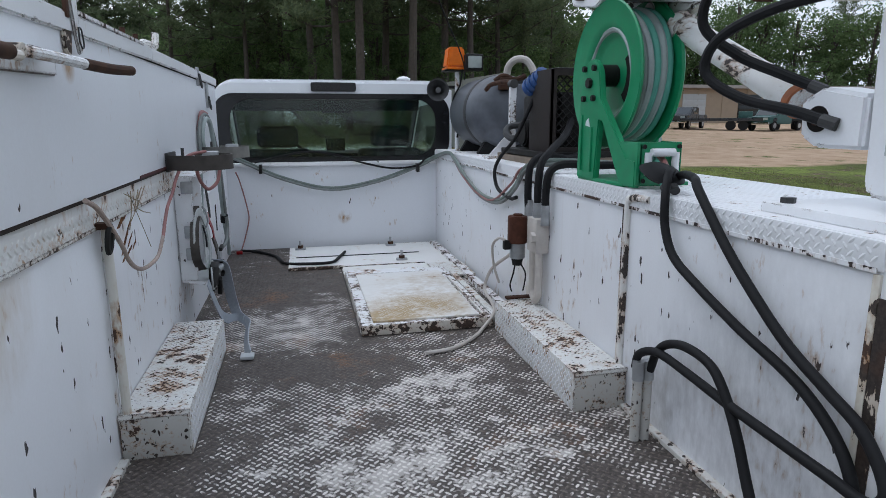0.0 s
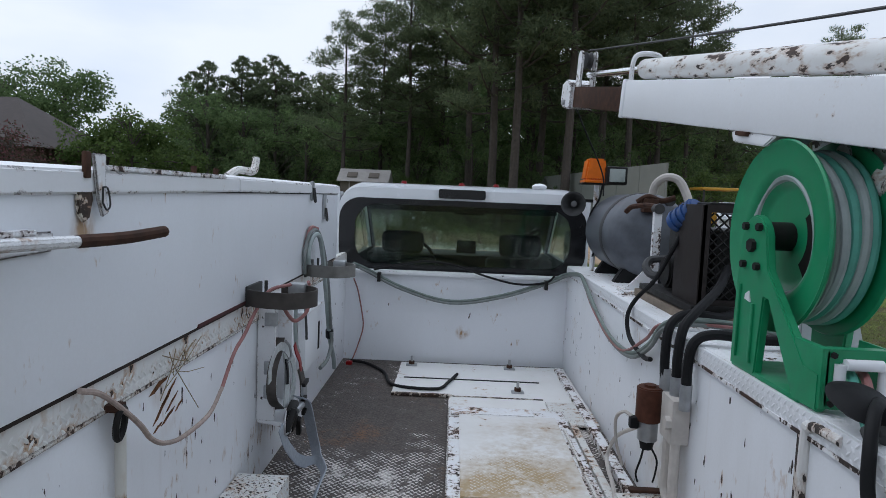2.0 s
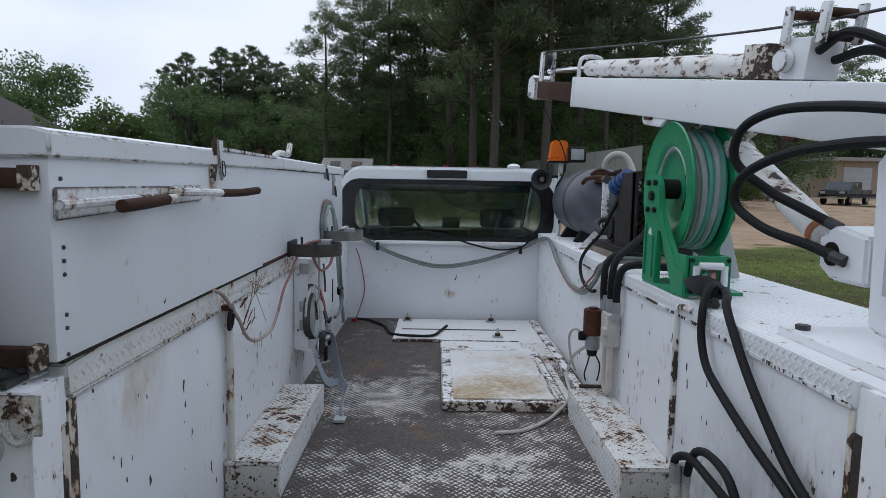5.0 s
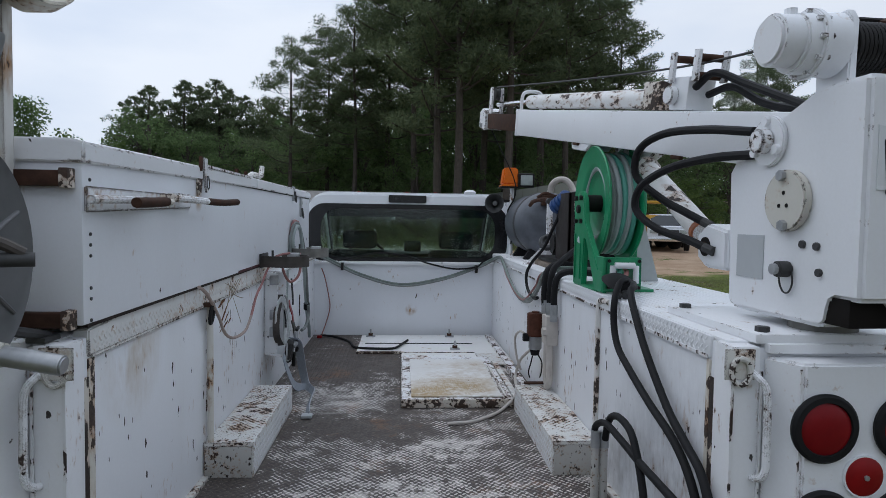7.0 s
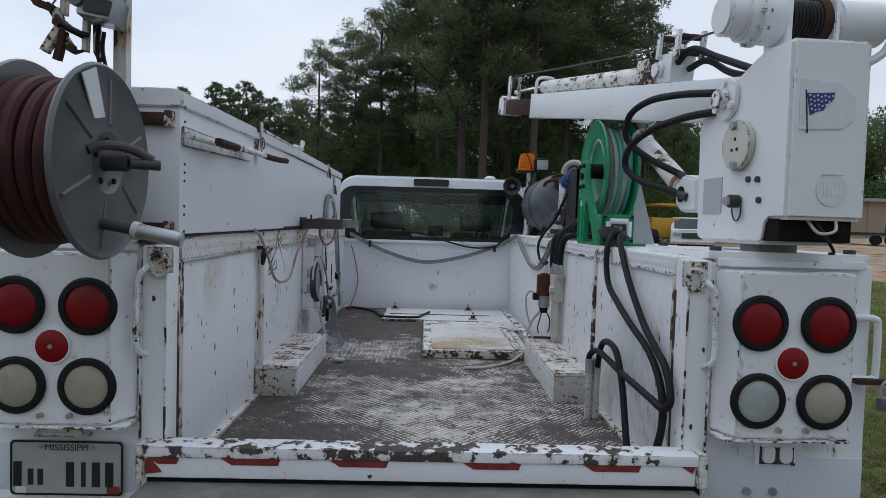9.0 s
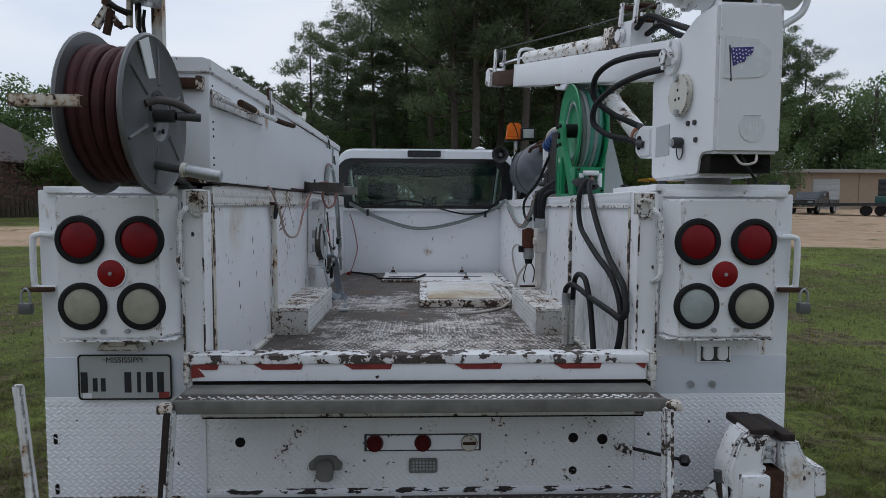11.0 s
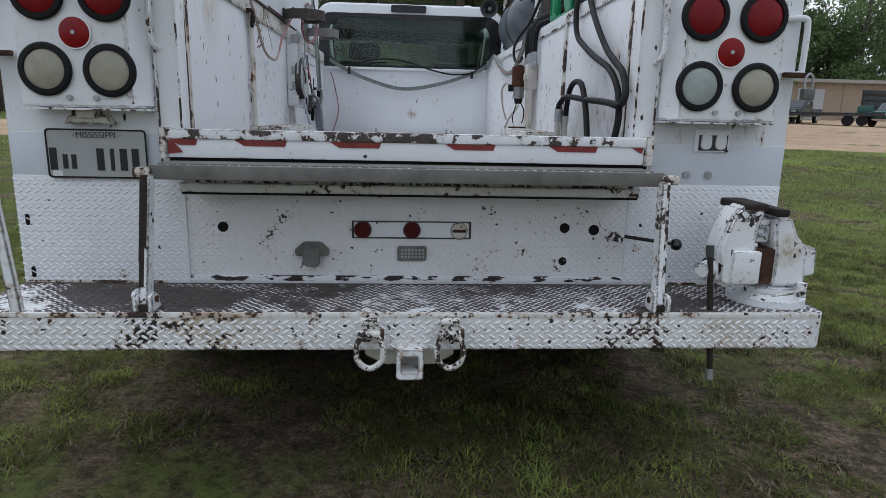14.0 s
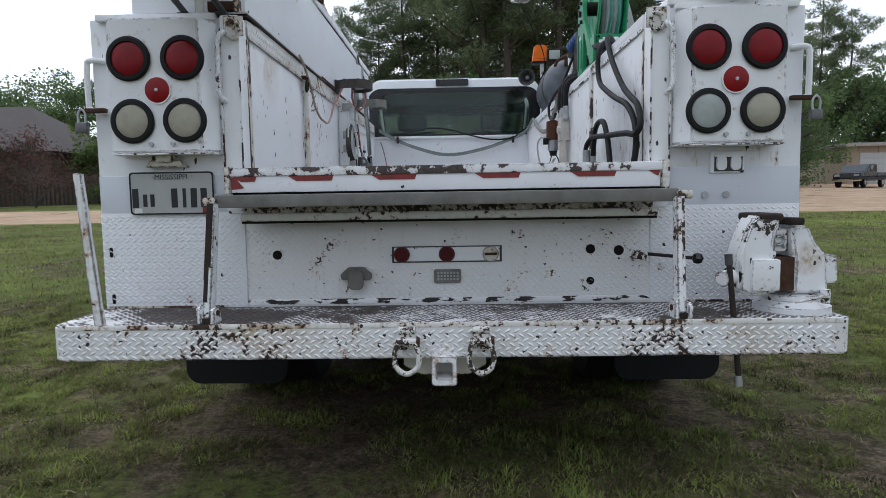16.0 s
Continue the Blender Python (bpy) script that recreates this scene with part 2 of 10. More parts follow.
def worn(name, share, scale=45.0, rust=0.3, base=(0.815, 0.822, 0.840), stretch=(1, 1, 1), turn=(0, 0, 0), edges=0.0, spots=(), stain=0.3, streaks=0.0, rough=0.38, dark=(0.030, 0.022, 0.019), lugs_worn=0.0, flecks=0.0, slashes=None, tans=()):
    """Old enamel with torn, irregular chips in clusters, brown rust round and under them, and dirt.
    share: part of the surface that is bare; edges: how far corners are rubbed through."""
    m, n, l, b = nodes_of(name)
    v = pos_of(n, l)
    f = noise_of(n, l, pos_of(n, l, stretch, turn), scale, 5, 0.6)
    patchy = noise_of(n, l, v, scale * 0.16, 4, 0.6)
    broad = noise_of(n, l, v, 1.9, 4, 0.55)
    fine = noise_of(n, l, v, 130, 3, 0.6)
    field = sum_of(n, l, f, patchy, 0.8)
    level = 0.90 + share_above(share) * 0.096
    if edges:
        bev = n.new("ShaderNodeBevel")
        bev.samples = 3
        bev.inputs["Radius"].default_value = 0.007
        g = n.new("ShaderNodeNewGeometry")
        dot = n.new("ShaderNodeVectorMath")
        dot.operation = "DOT_PRODUCT"
        l.new(bev.outputs[0], dot.inputs[0])
        l.new(g.outputs["True Normal"], dot.inputs[1])
        field = sum_of(n, l, field, band(n, l, dot.outputs["Value"], 0.985, 0.80, 0.0, 1.0), edges)
    if lugs_worn:
        isl = n.new("ShaderNodeNewGeometry")
        field = sum_of(n, l, field, isl.outputs["Random Per Island"], lugs_worn)
    if spots:
        field = near_spots(n, l, field, spots)
    bare = band(n, l, field, level, level + 0.018)
    if flecks:
        tiny = sum_of(n, l, noise_of(n, l, pos_of(n, l, (1.7, 1.7, 0.60), turn), 62, 2, 0.5), noise_of(n, l, v, 4.0, 3, 0.6), 0.5)
        cut = 0.75 + share_above(flecks) * 0.10
        bare = most_of(n, l, bare, band(n, l, tiny, cut, cut + 0.015))
    if slashes:
        bare = most_of(n, l, bare, nicks(n, l, *slashes))
    halo = times_of(n, l, band(n, l, field, level - 0.06 - 0.10 * rust, level), band(n, l, patchy, 0.40, 0.60, 0.2, 1.0))
    film = tuple(c * k for c, k in zip(base, (0.76, 0.74, 0.69)))
    runs = noise_of(n, l, pos_of(n, l, (2.4, 2.4, 0.9)), 2.2, 6, 0.62)
    c = mixc(n, l, times_of(n, l, band(n, l, runs, 0.40, 0.78), band(n, l, broad, 0.35, 0.65, stain * 0.3, stain)), base, film)
    c = mixc(n, l, band(n, l, fine, 0.3, 0.7, 0.0, 0.10), c, film)
    if streaks:
        down = noise_of(n, l, pos_of(n, l, (22, 22, 1.3)), 1.6, 4, 0.6)
        c = mixc(n, l, times_of(n, l, band(n, l, down, 0.60, 0.78, 0.0, streaks), band(n, l, broad, 0.40, 0.60)), c, (0.33, 0.20, 0.09))
    for spot in tans:
        tone = spot[5] if len(spot) > 5 else (0.40, 0.29, 0.15)
        c = mixc(n, l, times_of(n, l, stain_of(n, l, *spot[:5]), band(n, l, sum_of(n, l, patchy, f, 0.6), 0.62, 0.92)), c, tone)
    rustc = mixc(n, l, band(n, l, f, 0.35, 0.65), (0.21, 0.085, 0.026), (0.42, 0.24, 0.10))
    c = mixc(n, l, times_of(n, l, halo, rust * 1.0), c, rustc)
    under = mixc(n, l, band(n, l, fine, 0.4, 0.65), dark, tuple(k * 1.9 for k in dark))
    under = mixc(n, l, times_of(n, l, band(n, l, patchy, 0.50, 0.66, 0.0, 0.8 * rust), band(n, l, broad, 0.40, 0.60)), under, (0.085, 0.036, 0.017))
    c = mixc(n, l, bare, c, under)
    l.new(c, b.inputs["Base Color"])
    l.new(mixc(n, l, bare, (rough,) * 3, (0.75,) * 3), b.inputs["Roughness"])
    b.inputs["Specular IOR Level"].default_value = 0.4
    bump_of(n, l, b, mixc(n, l, bare, mixc(n, l, 0.12, (1.0, 1.0, 1.0), fine), (0.0, 0.0, 0.0)), 0.5, 0.0006)
    return m


def glass(name, tint, rough=0.03, weight=1.0):
    m, n, l, b = nodes_of(name)
    b.inputs["Base Color"].default_value = (*tint, 1)
    b.inputs["Roughness"].default_value = rough
    b.inputs["Transmission Weight"].default_value = weight
    b.inputs["IOR"].default_value = 1.45
    return m


def lens_mat(name, color, rough=0.25):
    m, n, l, b = nodes_of(name)
    v = pos_of(n, l)
    f = noise_of(n, l, v, 18, 4)
    l.new(mixc(n, l, band(n, l, f, 0.35, 0.65), tuple(c * 0.78 for c in color), color), b.inputs["Base Color"])
    b.inputs["Roughness"].default_value = rough
    b.inputs["Specular IOR Level"].default_value = 0.25
    return m


WHITE = worn("white_enamel", 0.0012, 40, 0.5, slashes=(0.05, 0.035, 0.24, (1, 1, 0.7)), edges=0.20, stain=0.3)
WHITE_RUSTY = worn("white_enamel_rusty", 0.035, 44, 0.9, edges=0.30, stain=0.6, streaks=0.6)
LEFT_BURST = [(-0.73, 1.15, 1.578, 0.035, 0.18), (-0.73, 1.17, 1.522, 0.060, 0.17), (-0.73, 1.22, 1.51, 0.05, 0.13), (-0.73, 1.28, 1.42, 0.10, 0.16), (-0.73, 0.96, 1.45, 0.16, 0.13), (-0.73, 0.96, 1.12, 0.14, 0.10), (-0.73, 1.9, 1.10, 0.20, 0.06)]
RIGHT_SCUFFS = [(0.73, 1.03, 1.42, 0.10, 0.12), (0.73, 0.89, 1.30, 0.12, 0.09), (0.73, 0.25, 1.35, 0.22, 0.06), (0.73, 0.40, 1.18, 0.22, 0.09), (0.73, 0.25, 1.08, 0.16, 0.10), (0.73, 0.15, 1.25, 0.12, 0.09)]
WHITE_WALL = worn("white_enamel_inner_wall", 0.0022, 30, 0.55, base=(0.785, 0.797, 0.822), slashes=(0.22, 0.032, 0.26, (1.3, 1.3, 0.48), (0.5, 0.3, 0.0)), tans=[(-0.73, 0.35, 1.58, 0.22, 0.5), (-0.73, 1.15, 1.578, 0.055, 0.5, (0.40, 0.28, 0.18)), (-0.73, 1.19, 1.515, 0.085, 0.5, (0.40, 0.28, 0.18)), (0.73, 1.75, 1.15, 0.25, 0.5), (0.73, 0.30, 1.15, 0.50, 0.65, (0.36, 0.36, 0.37)), (0.73, 0.75, 1.05, 0.30, 0.6, (0.33, 0.32, 0.31))], stretch=(1.6, 1.6, 0.55), turn=(0.55, 0.35, 0.0), edges=0.16, stain=0.35, streaks=0.10, spots=LEFT_BURST + RIGHT_SCUFFS, dark=(0.034, 0.030, 0.030))
WHITE_CHEST = worn("white_enamel_chest", 0.0006, 34, 0.6, base=(0.775, 0.792, 0.825), slashes=(0.045, 0.055, 0.20, (1.3, 1.3, 0.5), (0.5, 0.3, 0.0)), stretch=(1.6, 1.6, 0.6), turn=(0.5, 0.3, 0.0), edges=0.15, stain=0.22, streaks=0.04, tans=[(0.06, 3.72, 1.19, 0.055, 1.6, (0.36, 0.22, 0.11)), (-0.712, 0.815, 1.985, 0.045, 1.4, (0.42, 0.29, 0.18))])
COLUMN_PAINT = worn("speckled_column_paint", 0.004, 60, 0.5, slashes=(0.16, 0.022, 0.30, (1, 1, 0.6)), stretch=(1.4, 1.4, 0.6), edges=0.22, stain=0.4, dark=(0.034, 0.030, 0.029))
WHITE_CLEAN = paint("white_enamel_clean", 0.02, 0.0, 0.12)
WHITE_CRANE = worn("white_enamel_crane", 0.0006, 38, 0.35, base=(0.79, 0.80, 0.82), slashes=(0.05, 0.045, 0.22, (1.2, 1.2, 0.6)), edges=0.18, stain=0.22)
GREY_PRIMER = paint("grey_primer_band", 0.10, 0.0, 0.2, base=(0.62, 0.65, 0.70))
CREAM_METAL = worn("cream_lamp_box", 0.03, 40, 0.5, base=(0.6, 0.58, 0.52), edges=0.2, stain=0.5)
FLOOR_DARK = [(-0.45, 3.0, 0.98, 1.3, 0.19), (-0.62, 0.45, 0.98, 0.42, 0.20), (0.66, 0.55, 0.98, 0.38, 0.18), (-0.05, 1.5, 0.98, 0.40, 0.14), (-0.25, 0.05, 0.98, 0.30, 0.06), (0.15, 0.75, 0.98, 0.55, -0.06), (-0.1, 0.1, 0.98, 0.5, -0.05), (-0.30, 2.1, 0.98, 0.35, -0.06)]
FLOOR_BASE = tread("worn_floor_plate", 0.70, 0.95, white=(0.50, 0.465, 0.435), dark=(0.045, 0.038, 0.034), grime=0.8, spots=FLOOR_DARK)
FLOOR_LUG = tread("worn_floor_lugs", 0.40, 0.5, white=(0.76, 0.72, 0.685), dark=(0.072, 0.060, 0.052), single_lugs=0.10, spots=FLOOR_DARK)
BUMPER_DARK = [(-0.84, -0.18, 0.62, 0.16, 0.16), (-0.95, -0.08, 0.62, 0.22, 0.24), (-0.62, -0.20, 0.62, 0.16, 0.20), (-0.25, -0.10, 0.62, 0.35, 0.04), (-1.12, -0.20, 0.62, 0.22, -0.17), (-0.45, -0.10, 0.62, 0.20, -0.08), (0.2, -0.05, 0.62, 0.35, 0.06), (0.85, -0.1, 0.62, 0.3, 0.08), (0.1, -0.28, 0.62, 0.30, -0.03), (1.0, -0.2, 0.62, 0.3, 0.06)]
BUMPER_BASE = tread("worn_bumper_top", 0.80, 0.75, white=(0.74, 0.75, 0.76), dark=(0.040, 0.032, 0.030), grime=0.5, spots=BUMPER_DARK)
BUMPER_LUG = tread("worn_bumper_lugs", 0.42, 0.25, white=(0.82, 0.83, 0.84), single_lugs=0.08, spots=BUMPER_DARK)
SKIRT_SPOTS = [(-1.02, 0, 0.645, 0.05, 0.20), (-0.95, 0, 0.64, 0.04, 0.12), (0.85, 0, 0.64, 0.05, 0.10)]
PLATE_BASE = worn("white_tread_plate", 0.0015, 46, 0.4, base=(0.775, 0.785, 0.805), slashes=(0.05, 0.03, 0.26), spots=SKIRT_SPOTS, stain=0.35, streaks=0.12)
PLATE_LUG = worn("white_tread_lugs", 0.003, 46, 0.3, base=(0.79, 0.80, 0.82), spots=SKIRT_SPOTS, stain=0.3, lugs_worn=0.03)
BENCH_SPOTS = [(0.95, 2.2, 1.66, 0.3, 0.12), (0.85, 1.5, 1.66, 0.2, 0.06), (0.74, 2.6, 1.62, 0.3, 0.10)]
BENCH_BASE = worn("bench_tread_plate", 0.006, 40, 0.5, stain=0.5, spots=BENCH_SPOTS)
BENCH_LUG = worn("bench_tread_lugs", 0.010, 40, 0.4, stain=0.4, lugs_worn=0.05, spots=BENCH_SPOTS)
PANEL_SPOTS = [(-0.455, 0, 0.795, 0.045, 0.15), (-0.42, 0, 0.835, 0.03, 0.13), (0.49, 0, 0.80, 0.05, 0.13), (0.50, 0, 0.675, 0.045, 0.12), (-0.42, 0, 0.72, 0.16, 0.05), (0.66, 0, 0.79, 0.05, 0.10), (0.3, 0, 0.70, 0.25, 0.04), (-1.0, 0, 0.64, 0.07, 0.12)]
PANEL_BASE = worn("tail_panel_plate", 0.005, 62, 0.4, base=(0.755, 0.755, 0.75), slashes=(0.16, 0.026, 0.30, (0.8, 1, 1.0)), stain=0.5, streaks=0.3, spots=PANEL_SPOTS, dark=(0.028, 0.025, 0.025))
PANEL_LUG = worn("tail_panel_lugs", 0.011, 62, 0.4, base=(0.78, 0.78, 0.775), slashes=(0.12, 0.026, 0.30), stain=0.4, lugs_worn=0.04, spots=PANEL_SPOTS)
STEP_BASE = worn("step_tread_plate", 0.03, 34, 0.9, base=(0.70, 0.70, 0.68), edges=0.20, stain=0.7, streaks=0.4, flecks=0.03, spots=[(-0.64, 1.30, 1.11, 0.18, 0.10), (-0.64, 0.92, 1.11, 0.16, 0.07), (0.64, 0.92, 1.10, 0.16, 0.07)])
STEP_LUG = worn("step_tread_lugs", 0.16, 34, 0.8, base=(0.70, 0.70, 0.69), stain=0.5, lugs_worn=0.08)
STEP_END = worn("grimy_step_end", 0.045, 95, 0.6, base=(0.50, 0.49, 0.46), edges=0.14, stain=0.9, flecks=0.04, slashes=(0.2, 0.02, 0.3))
HATCH_LUG = worn("hatch_tread_lugs", 0.004, 40, 0.7, base=(0.78, 0.765, 0.73), stain=0.6, tans=[(0.26, 1.92, 1.03, 0.34, 0.6)])
LEG_DARK = plain("bare_brown_steel", (0.036, 0.027, 0.023), 0.7, 0.1, 0.4, 40, 0.2, shine=0.2)
PIPE_CREAM = worn("chipped_cream_pipe", 0.07, 40, 0.9, base=(0.66, 0.64, 0.58), stretch=(1, 1, 0.4), stain=0.8, streaks=0.5, dark=(0.050, 0.034, 0.024))
LIP_LUG = worn("lip_tread_lugs", 0.05, 26, 1.0, base=(0.74, 0.74, 0.72), stain=0.6)
LIP_PAINT = worn("rusty_lip_paint", 0.045, 24, 1.0, base=(0.72, 0.715, 0.70), edges=0.26, stain=0.7, streaks=0.5)
HATCH_MAT = worn("hatch_plate", 0.0010, 34, 0.8, base=(0.79, 0.785, 0.77), stain=0.5, edges=0.20, tans=[(0.26, 1.92, 1.03, 0.36, 1.2), (0.05, 1.80, 1.03, 0.18, 1.4), (0.40, 2.3, 1.03, 0.35, 0.7)], spots=[(0.52, 2.3, 1.03, 0.28, 0.06), (-0.25, 3.02, 1.0, 0.12, 0.14), (-0.05, 3.0, 1.0, 0.12, 0.13), (0.62, 2.75, 1.0, 0.16, 0.10)])
EDGE_WORN = worn("worn_edge_paint", 0.25, 56, 0.7, edges=0.25, stain=0.6)
EATEN = worn("rust_eaten_edge", 0.52, 62, 0.8, base=(0.66, 0.62, 0.56), stain=0.9, dark=(0.036, 0.026, 0.021))
EATEN_LIGHT = worn("rusty_white_post", 0.17, 64, 0.7, base=(0.74, 0.73, 0.70), edges=0.30, stain=0.8, streaks=0.7)
GATE_RUST = worn("rusted_gate_slot", 0.72, 26, 0.9, stretch=(1, 1, 0.35), base=(0.66, 0.62, 0.56), stain=0.9, dark=(0.024, 0.018, 0.015))
GATE_FLAKES = worn("flaking_gate_edge", 0.42, 46, 0.9, stretch=(1, 1, 0.5), base=(0.70, 0.67, 0.60), stain=1.0, streaks=0.6, dark=(0.034, 0.025, 0.020))
ROLLED_EDGE = worn("flaking_rolled_edge", 0.36, 42, 0.7, stretch=(1, 1, 0.45), base=(0.76, 0.75, 0.73), stain=0.6, dark=(0.034, 0.028, 0.025))
FLOOR_ANGLE = worn("chipped_floor_angle", 0.16, 50, 0.7, base=(0.70, 0.69, 0.66), stain=0.8, slashes=(0.3, 0.03, 0.35))
FACE_SPOTS = [(-0.74, -0.325, 0.58, 0.06, 0.18), (-0.78, -0.325, 0.53, 0.08, 0.15), (-0.68, -0.325, 0.55, 0.14, 0.11), (-0.54, -0.325, 0.57, 0.12, 0.13), (-0.95, -0.325, 0.56, 0.12, 0.04), (0.60, -0.325, 0.55, 0.09, 0.17), (0.72, -0.325, 0.56, 0.10, 0.16), (0.50, -0.325, 0.60, 0.08, 0.10), (0.88, -0.325, 0.57, 0.10, 0.08), (-0.30, -0.325, 0.60, 0.20, 0.05)]
RING_PAINT = worn("chipped_ring_paint", 0.46, 90, 0.3, base=(0.66, 0.65, 0.62), stain=0.6)
BOARD_CAP = worn("board_cap_paint", 0.34, 26, 0.4, stain=0.4, edges=0.16, dark=(0.050, 0.040, 0.036), spots=[(0.05, -0.06, 1.11, 0.35, 0.10), (0.5, -0.06, 1.12, 0.2, 0.05)])
FOOT_FLAKES = worn("flaked_panel_foot", 0.46, 60, 0.2, stretch=(0.22, 1, 1.0), dark=(0.020, 0.017, 0.016))
BUMPER_EDGE = worn("scuffed_bumper_edge", 0.10, 60, 0.9, base=(0.80, 0.79, 0.77), slashes=(0.28, 0.03, 0.34), stain=0.7, spots=[(-0.80, -0.325, 0.615, 0.22, 0.13), (-0.50, -0.325, 0.615, 0.25, 0.08), (0.6, -0.325, 0.615, 0.3, 0.08), (0.0, -0.325, 0.615, 0.4, 0.04)], tans=[(-0.55, -0.325, 0.615, 0.25, 0.8)])
VISE_PAINT = worn("chipped_vise_enamel", 0.012, 60, 0.35, slashes=(0.22, 0.020, 0.36, (1, 1, 0.7)), edges=0.26, stain=0.5, streaks=0.3, spots=[(1.00, -0.27, 0.93, 0.07, 0.26), (0.95, -0.27, 0.88, 0.04, 0.16), (1.02, -0.27, 0.86, 0.03, 0.12)], tans=[(1.13, -0.265, 0.80, 0.06, 1.2)], dark=(0.026, 0.022, 0.021))
LOWER_LIP = worn("shelf_lip_paint", 0.07, 40, 0.4, base=(0.70, 0.70, 0.66), edges=0.22, stain=0.6)
BUMPER_FACE = worn("bumper_face_paint", 0.016, 56, 0.6, base=(0.785, 0.785, 0.79), slashes=(0.42, 0.024, 0.33), tans=[(-0.50, -0.325, 0.58, 0.16, 0.6), (-0.62, -0.325, 0.6, 0.10, 0.9), (0.95, -0.325, 0.57, 0.10, 0.8)], dark=(0.026, 0.021, 0.020), edges=0.16, stain=0.5, streaks=0.5, spots=FACE_SPOTS)
BUMPER_FACE_LUG = worn("bumper_face_lugs", 0.008, 56, 0.5, base=(0.80, 0.80, 0.805), slashes=(0.10, 0.028, 0.30), stain=0.4, lugs_worn=0.03, spots=[(x, y, z, r, 0.48 * k) for x, y, z, r, k in FACE_SPOTS])

CREAM_CHIPPED = worn("chipped_cream_paint", 0.08, 60, 0.8, base=(0.62, 0.58, 0.49), edges=0.28, stain=0.7)
POST_RUST = worn("rust_streaked_post", 0.12, 20, 1.0, stretch=(1, 1, 0.35), base=(0.68, 0.67, 0.64), edges=0.25, stain=0.8, streaks=0.9)
SHELF_TOP = tread("dark_shelf_tread", 0.85, 0.4, grime=0.6)
SHELF_LUG = tread("shelf_lugs", 0.18, 0.2, white=(0.74, 0.74, 0.73), single_lugs=0.12)
JOINT_DARK = worn("eaten_joint_line", 0.62, 30, 0.8, stretch=(1, 1, 0.4), base=(0.72, 0.70, 0.66), dark=(0.036, 0.030, 0.028))
EDGE_CHIPS = worn("broken_edge_paint", 0.40, 55, 0.5, stretch=(1, 1, 0.5))
WHITE_CHIPPED = worn("white_enamel_chipped", 0.10, 62, 0.4, edges=0.22, stain=0.4)
CHIPPED_ROD = worn("chipped_cylinder_paint", 0.14, 46, 0.7, base=(0.76, 0.755, 0.74), stretch=(1.2, 0.40, 1.2), edges=0.15, stain=0.6, dark=(0.04, 0.034, 0.032))
GREEN = plain("green_enamel", (0.014, 0.25, 0.105), 0.36, 0.0, 0.14, 30, 0.08)
BLACK_RUBBER = plain("black_rubber", (0.012, 0.012, 0.013), 0.62, 0.0, 0.25, 60, 0.1, shine=0.2)
BLACK_METAL = plain("black_steel", (0.022, 0.021, 0.02), 0.5, 0.2, 0.3, 40, 0.15, shine=0.2)
DARK_GREY = plain("dark_grey_steel", (0.07, 0.07, 0.07), 0.55, 0.3, 0.25, 30, 0.15, shine=0.2)
GUARD_BROWN = plain("dark_brown_guard", (0.034, 0.028, 0.026), 0.6, 0.1, 0.3, 30, 0.15, shine=0.2)
GREY_STRIP = plain("grey_rubber_strip", (0.170, 0.165, 0.150), 0.55, 0.0, 0.35, 18, 0.15)
GREY_DISC = plain("grey_painted_steel", (0.145, 0.145, 0.147), 0.38, 0.35, 0.22, 12, 0.06)
GALV = plain("galvanised_steel", (0.42, 0.43, 0.44), 0.38, 0.7, 0.2, 30, 0.1)
CHROME = plain("chromed_steel", (0.7, 0.7, 0.7), 0.15, 1.0, 0.06, 30, 0.0)
RUST = plain("rusted_steel", (0.070, 0.036, 0.024), 0.8, 0.1, 0.5, 35, 0.35, shine=0.2)
BROWN_VALVE = plain("brown_oxide_valve", (0.09, 0.035, 0.022), 0.6, 0.15, 0.3, 45, 0.2, shine=0.2)
RED_HOSE = plain("faded_red_hose", (0.075, 0.026, 0.028), 0.6, 0.0, 0.35, 14, 0.2, shine=0.2)
GREY_HOSE = plain("grey_green_hose", (0.34, 0.39, 0.38), 0.5, 0.0, 0.2, 20, 0.08)
TEAL_HOSE = plain("teal_green_hose", (0.10, 0.36, 0.28), 0.45, 0.0, 0.2, 20, 0.08)
PINK_HOSE = plain("red_welding_hose", (0.30, 0.13, 0.12), 0.5, 0.0, 0.2, 20, 0.08)
FLAKE_RUST = plain("orange_brown_rust", (0.17, 0.075, 0.032), 0.85, 0.0, 0.6, 60, 0.3, shine=0.2)
LINE_GREY = plain("dull_line_hose", (0.19, 0.208, 0.20), 0.55, 0.0, 0.25, 20, 0.08)
LINE_GREEN = plain("dull_green_line", (0.165, 0.205, 0.185), 0.55, 0.0, 0.25, 20, 0.08)
TAN_ROPE = plain("tan_rope", (0.38, 0.30, 0.26), 0.85, 0.0, 0.25, 80, 0.3)
STRAP_GREY = plain("grey_webbing", (0.36, 0.39, 0.43), 0.85, 0.0, 0.15, 90, 0.3)
HOOP_BROWN = plain("brown_grey_steel", (0.085, 0.075, 0.068), 0.6, 0.2, 0.4, 22, 0.2, shine=0.2)
STRAP_PALE = plain("pale_webbing", (0.50, 0.52, 0.52), 0.85, 0.0, 0.2, 60, 0.3)
STRAW = plain("dry_grass_straw", (0.25, 0.195, 0.125), 0.9, 0.0, 0.3, 40, 0.1)
TANK_MAT = plain("weathered_blue_grey_tank", (0.115, 0.125, 0.145), 0.5, 0.2, 0.45, 9, 0.2)
BLUE_METAL = plain("blue_enamel", (0.02, 0.07, 0.22), 0.4, 0.0, 0.2, 30, 0.1)
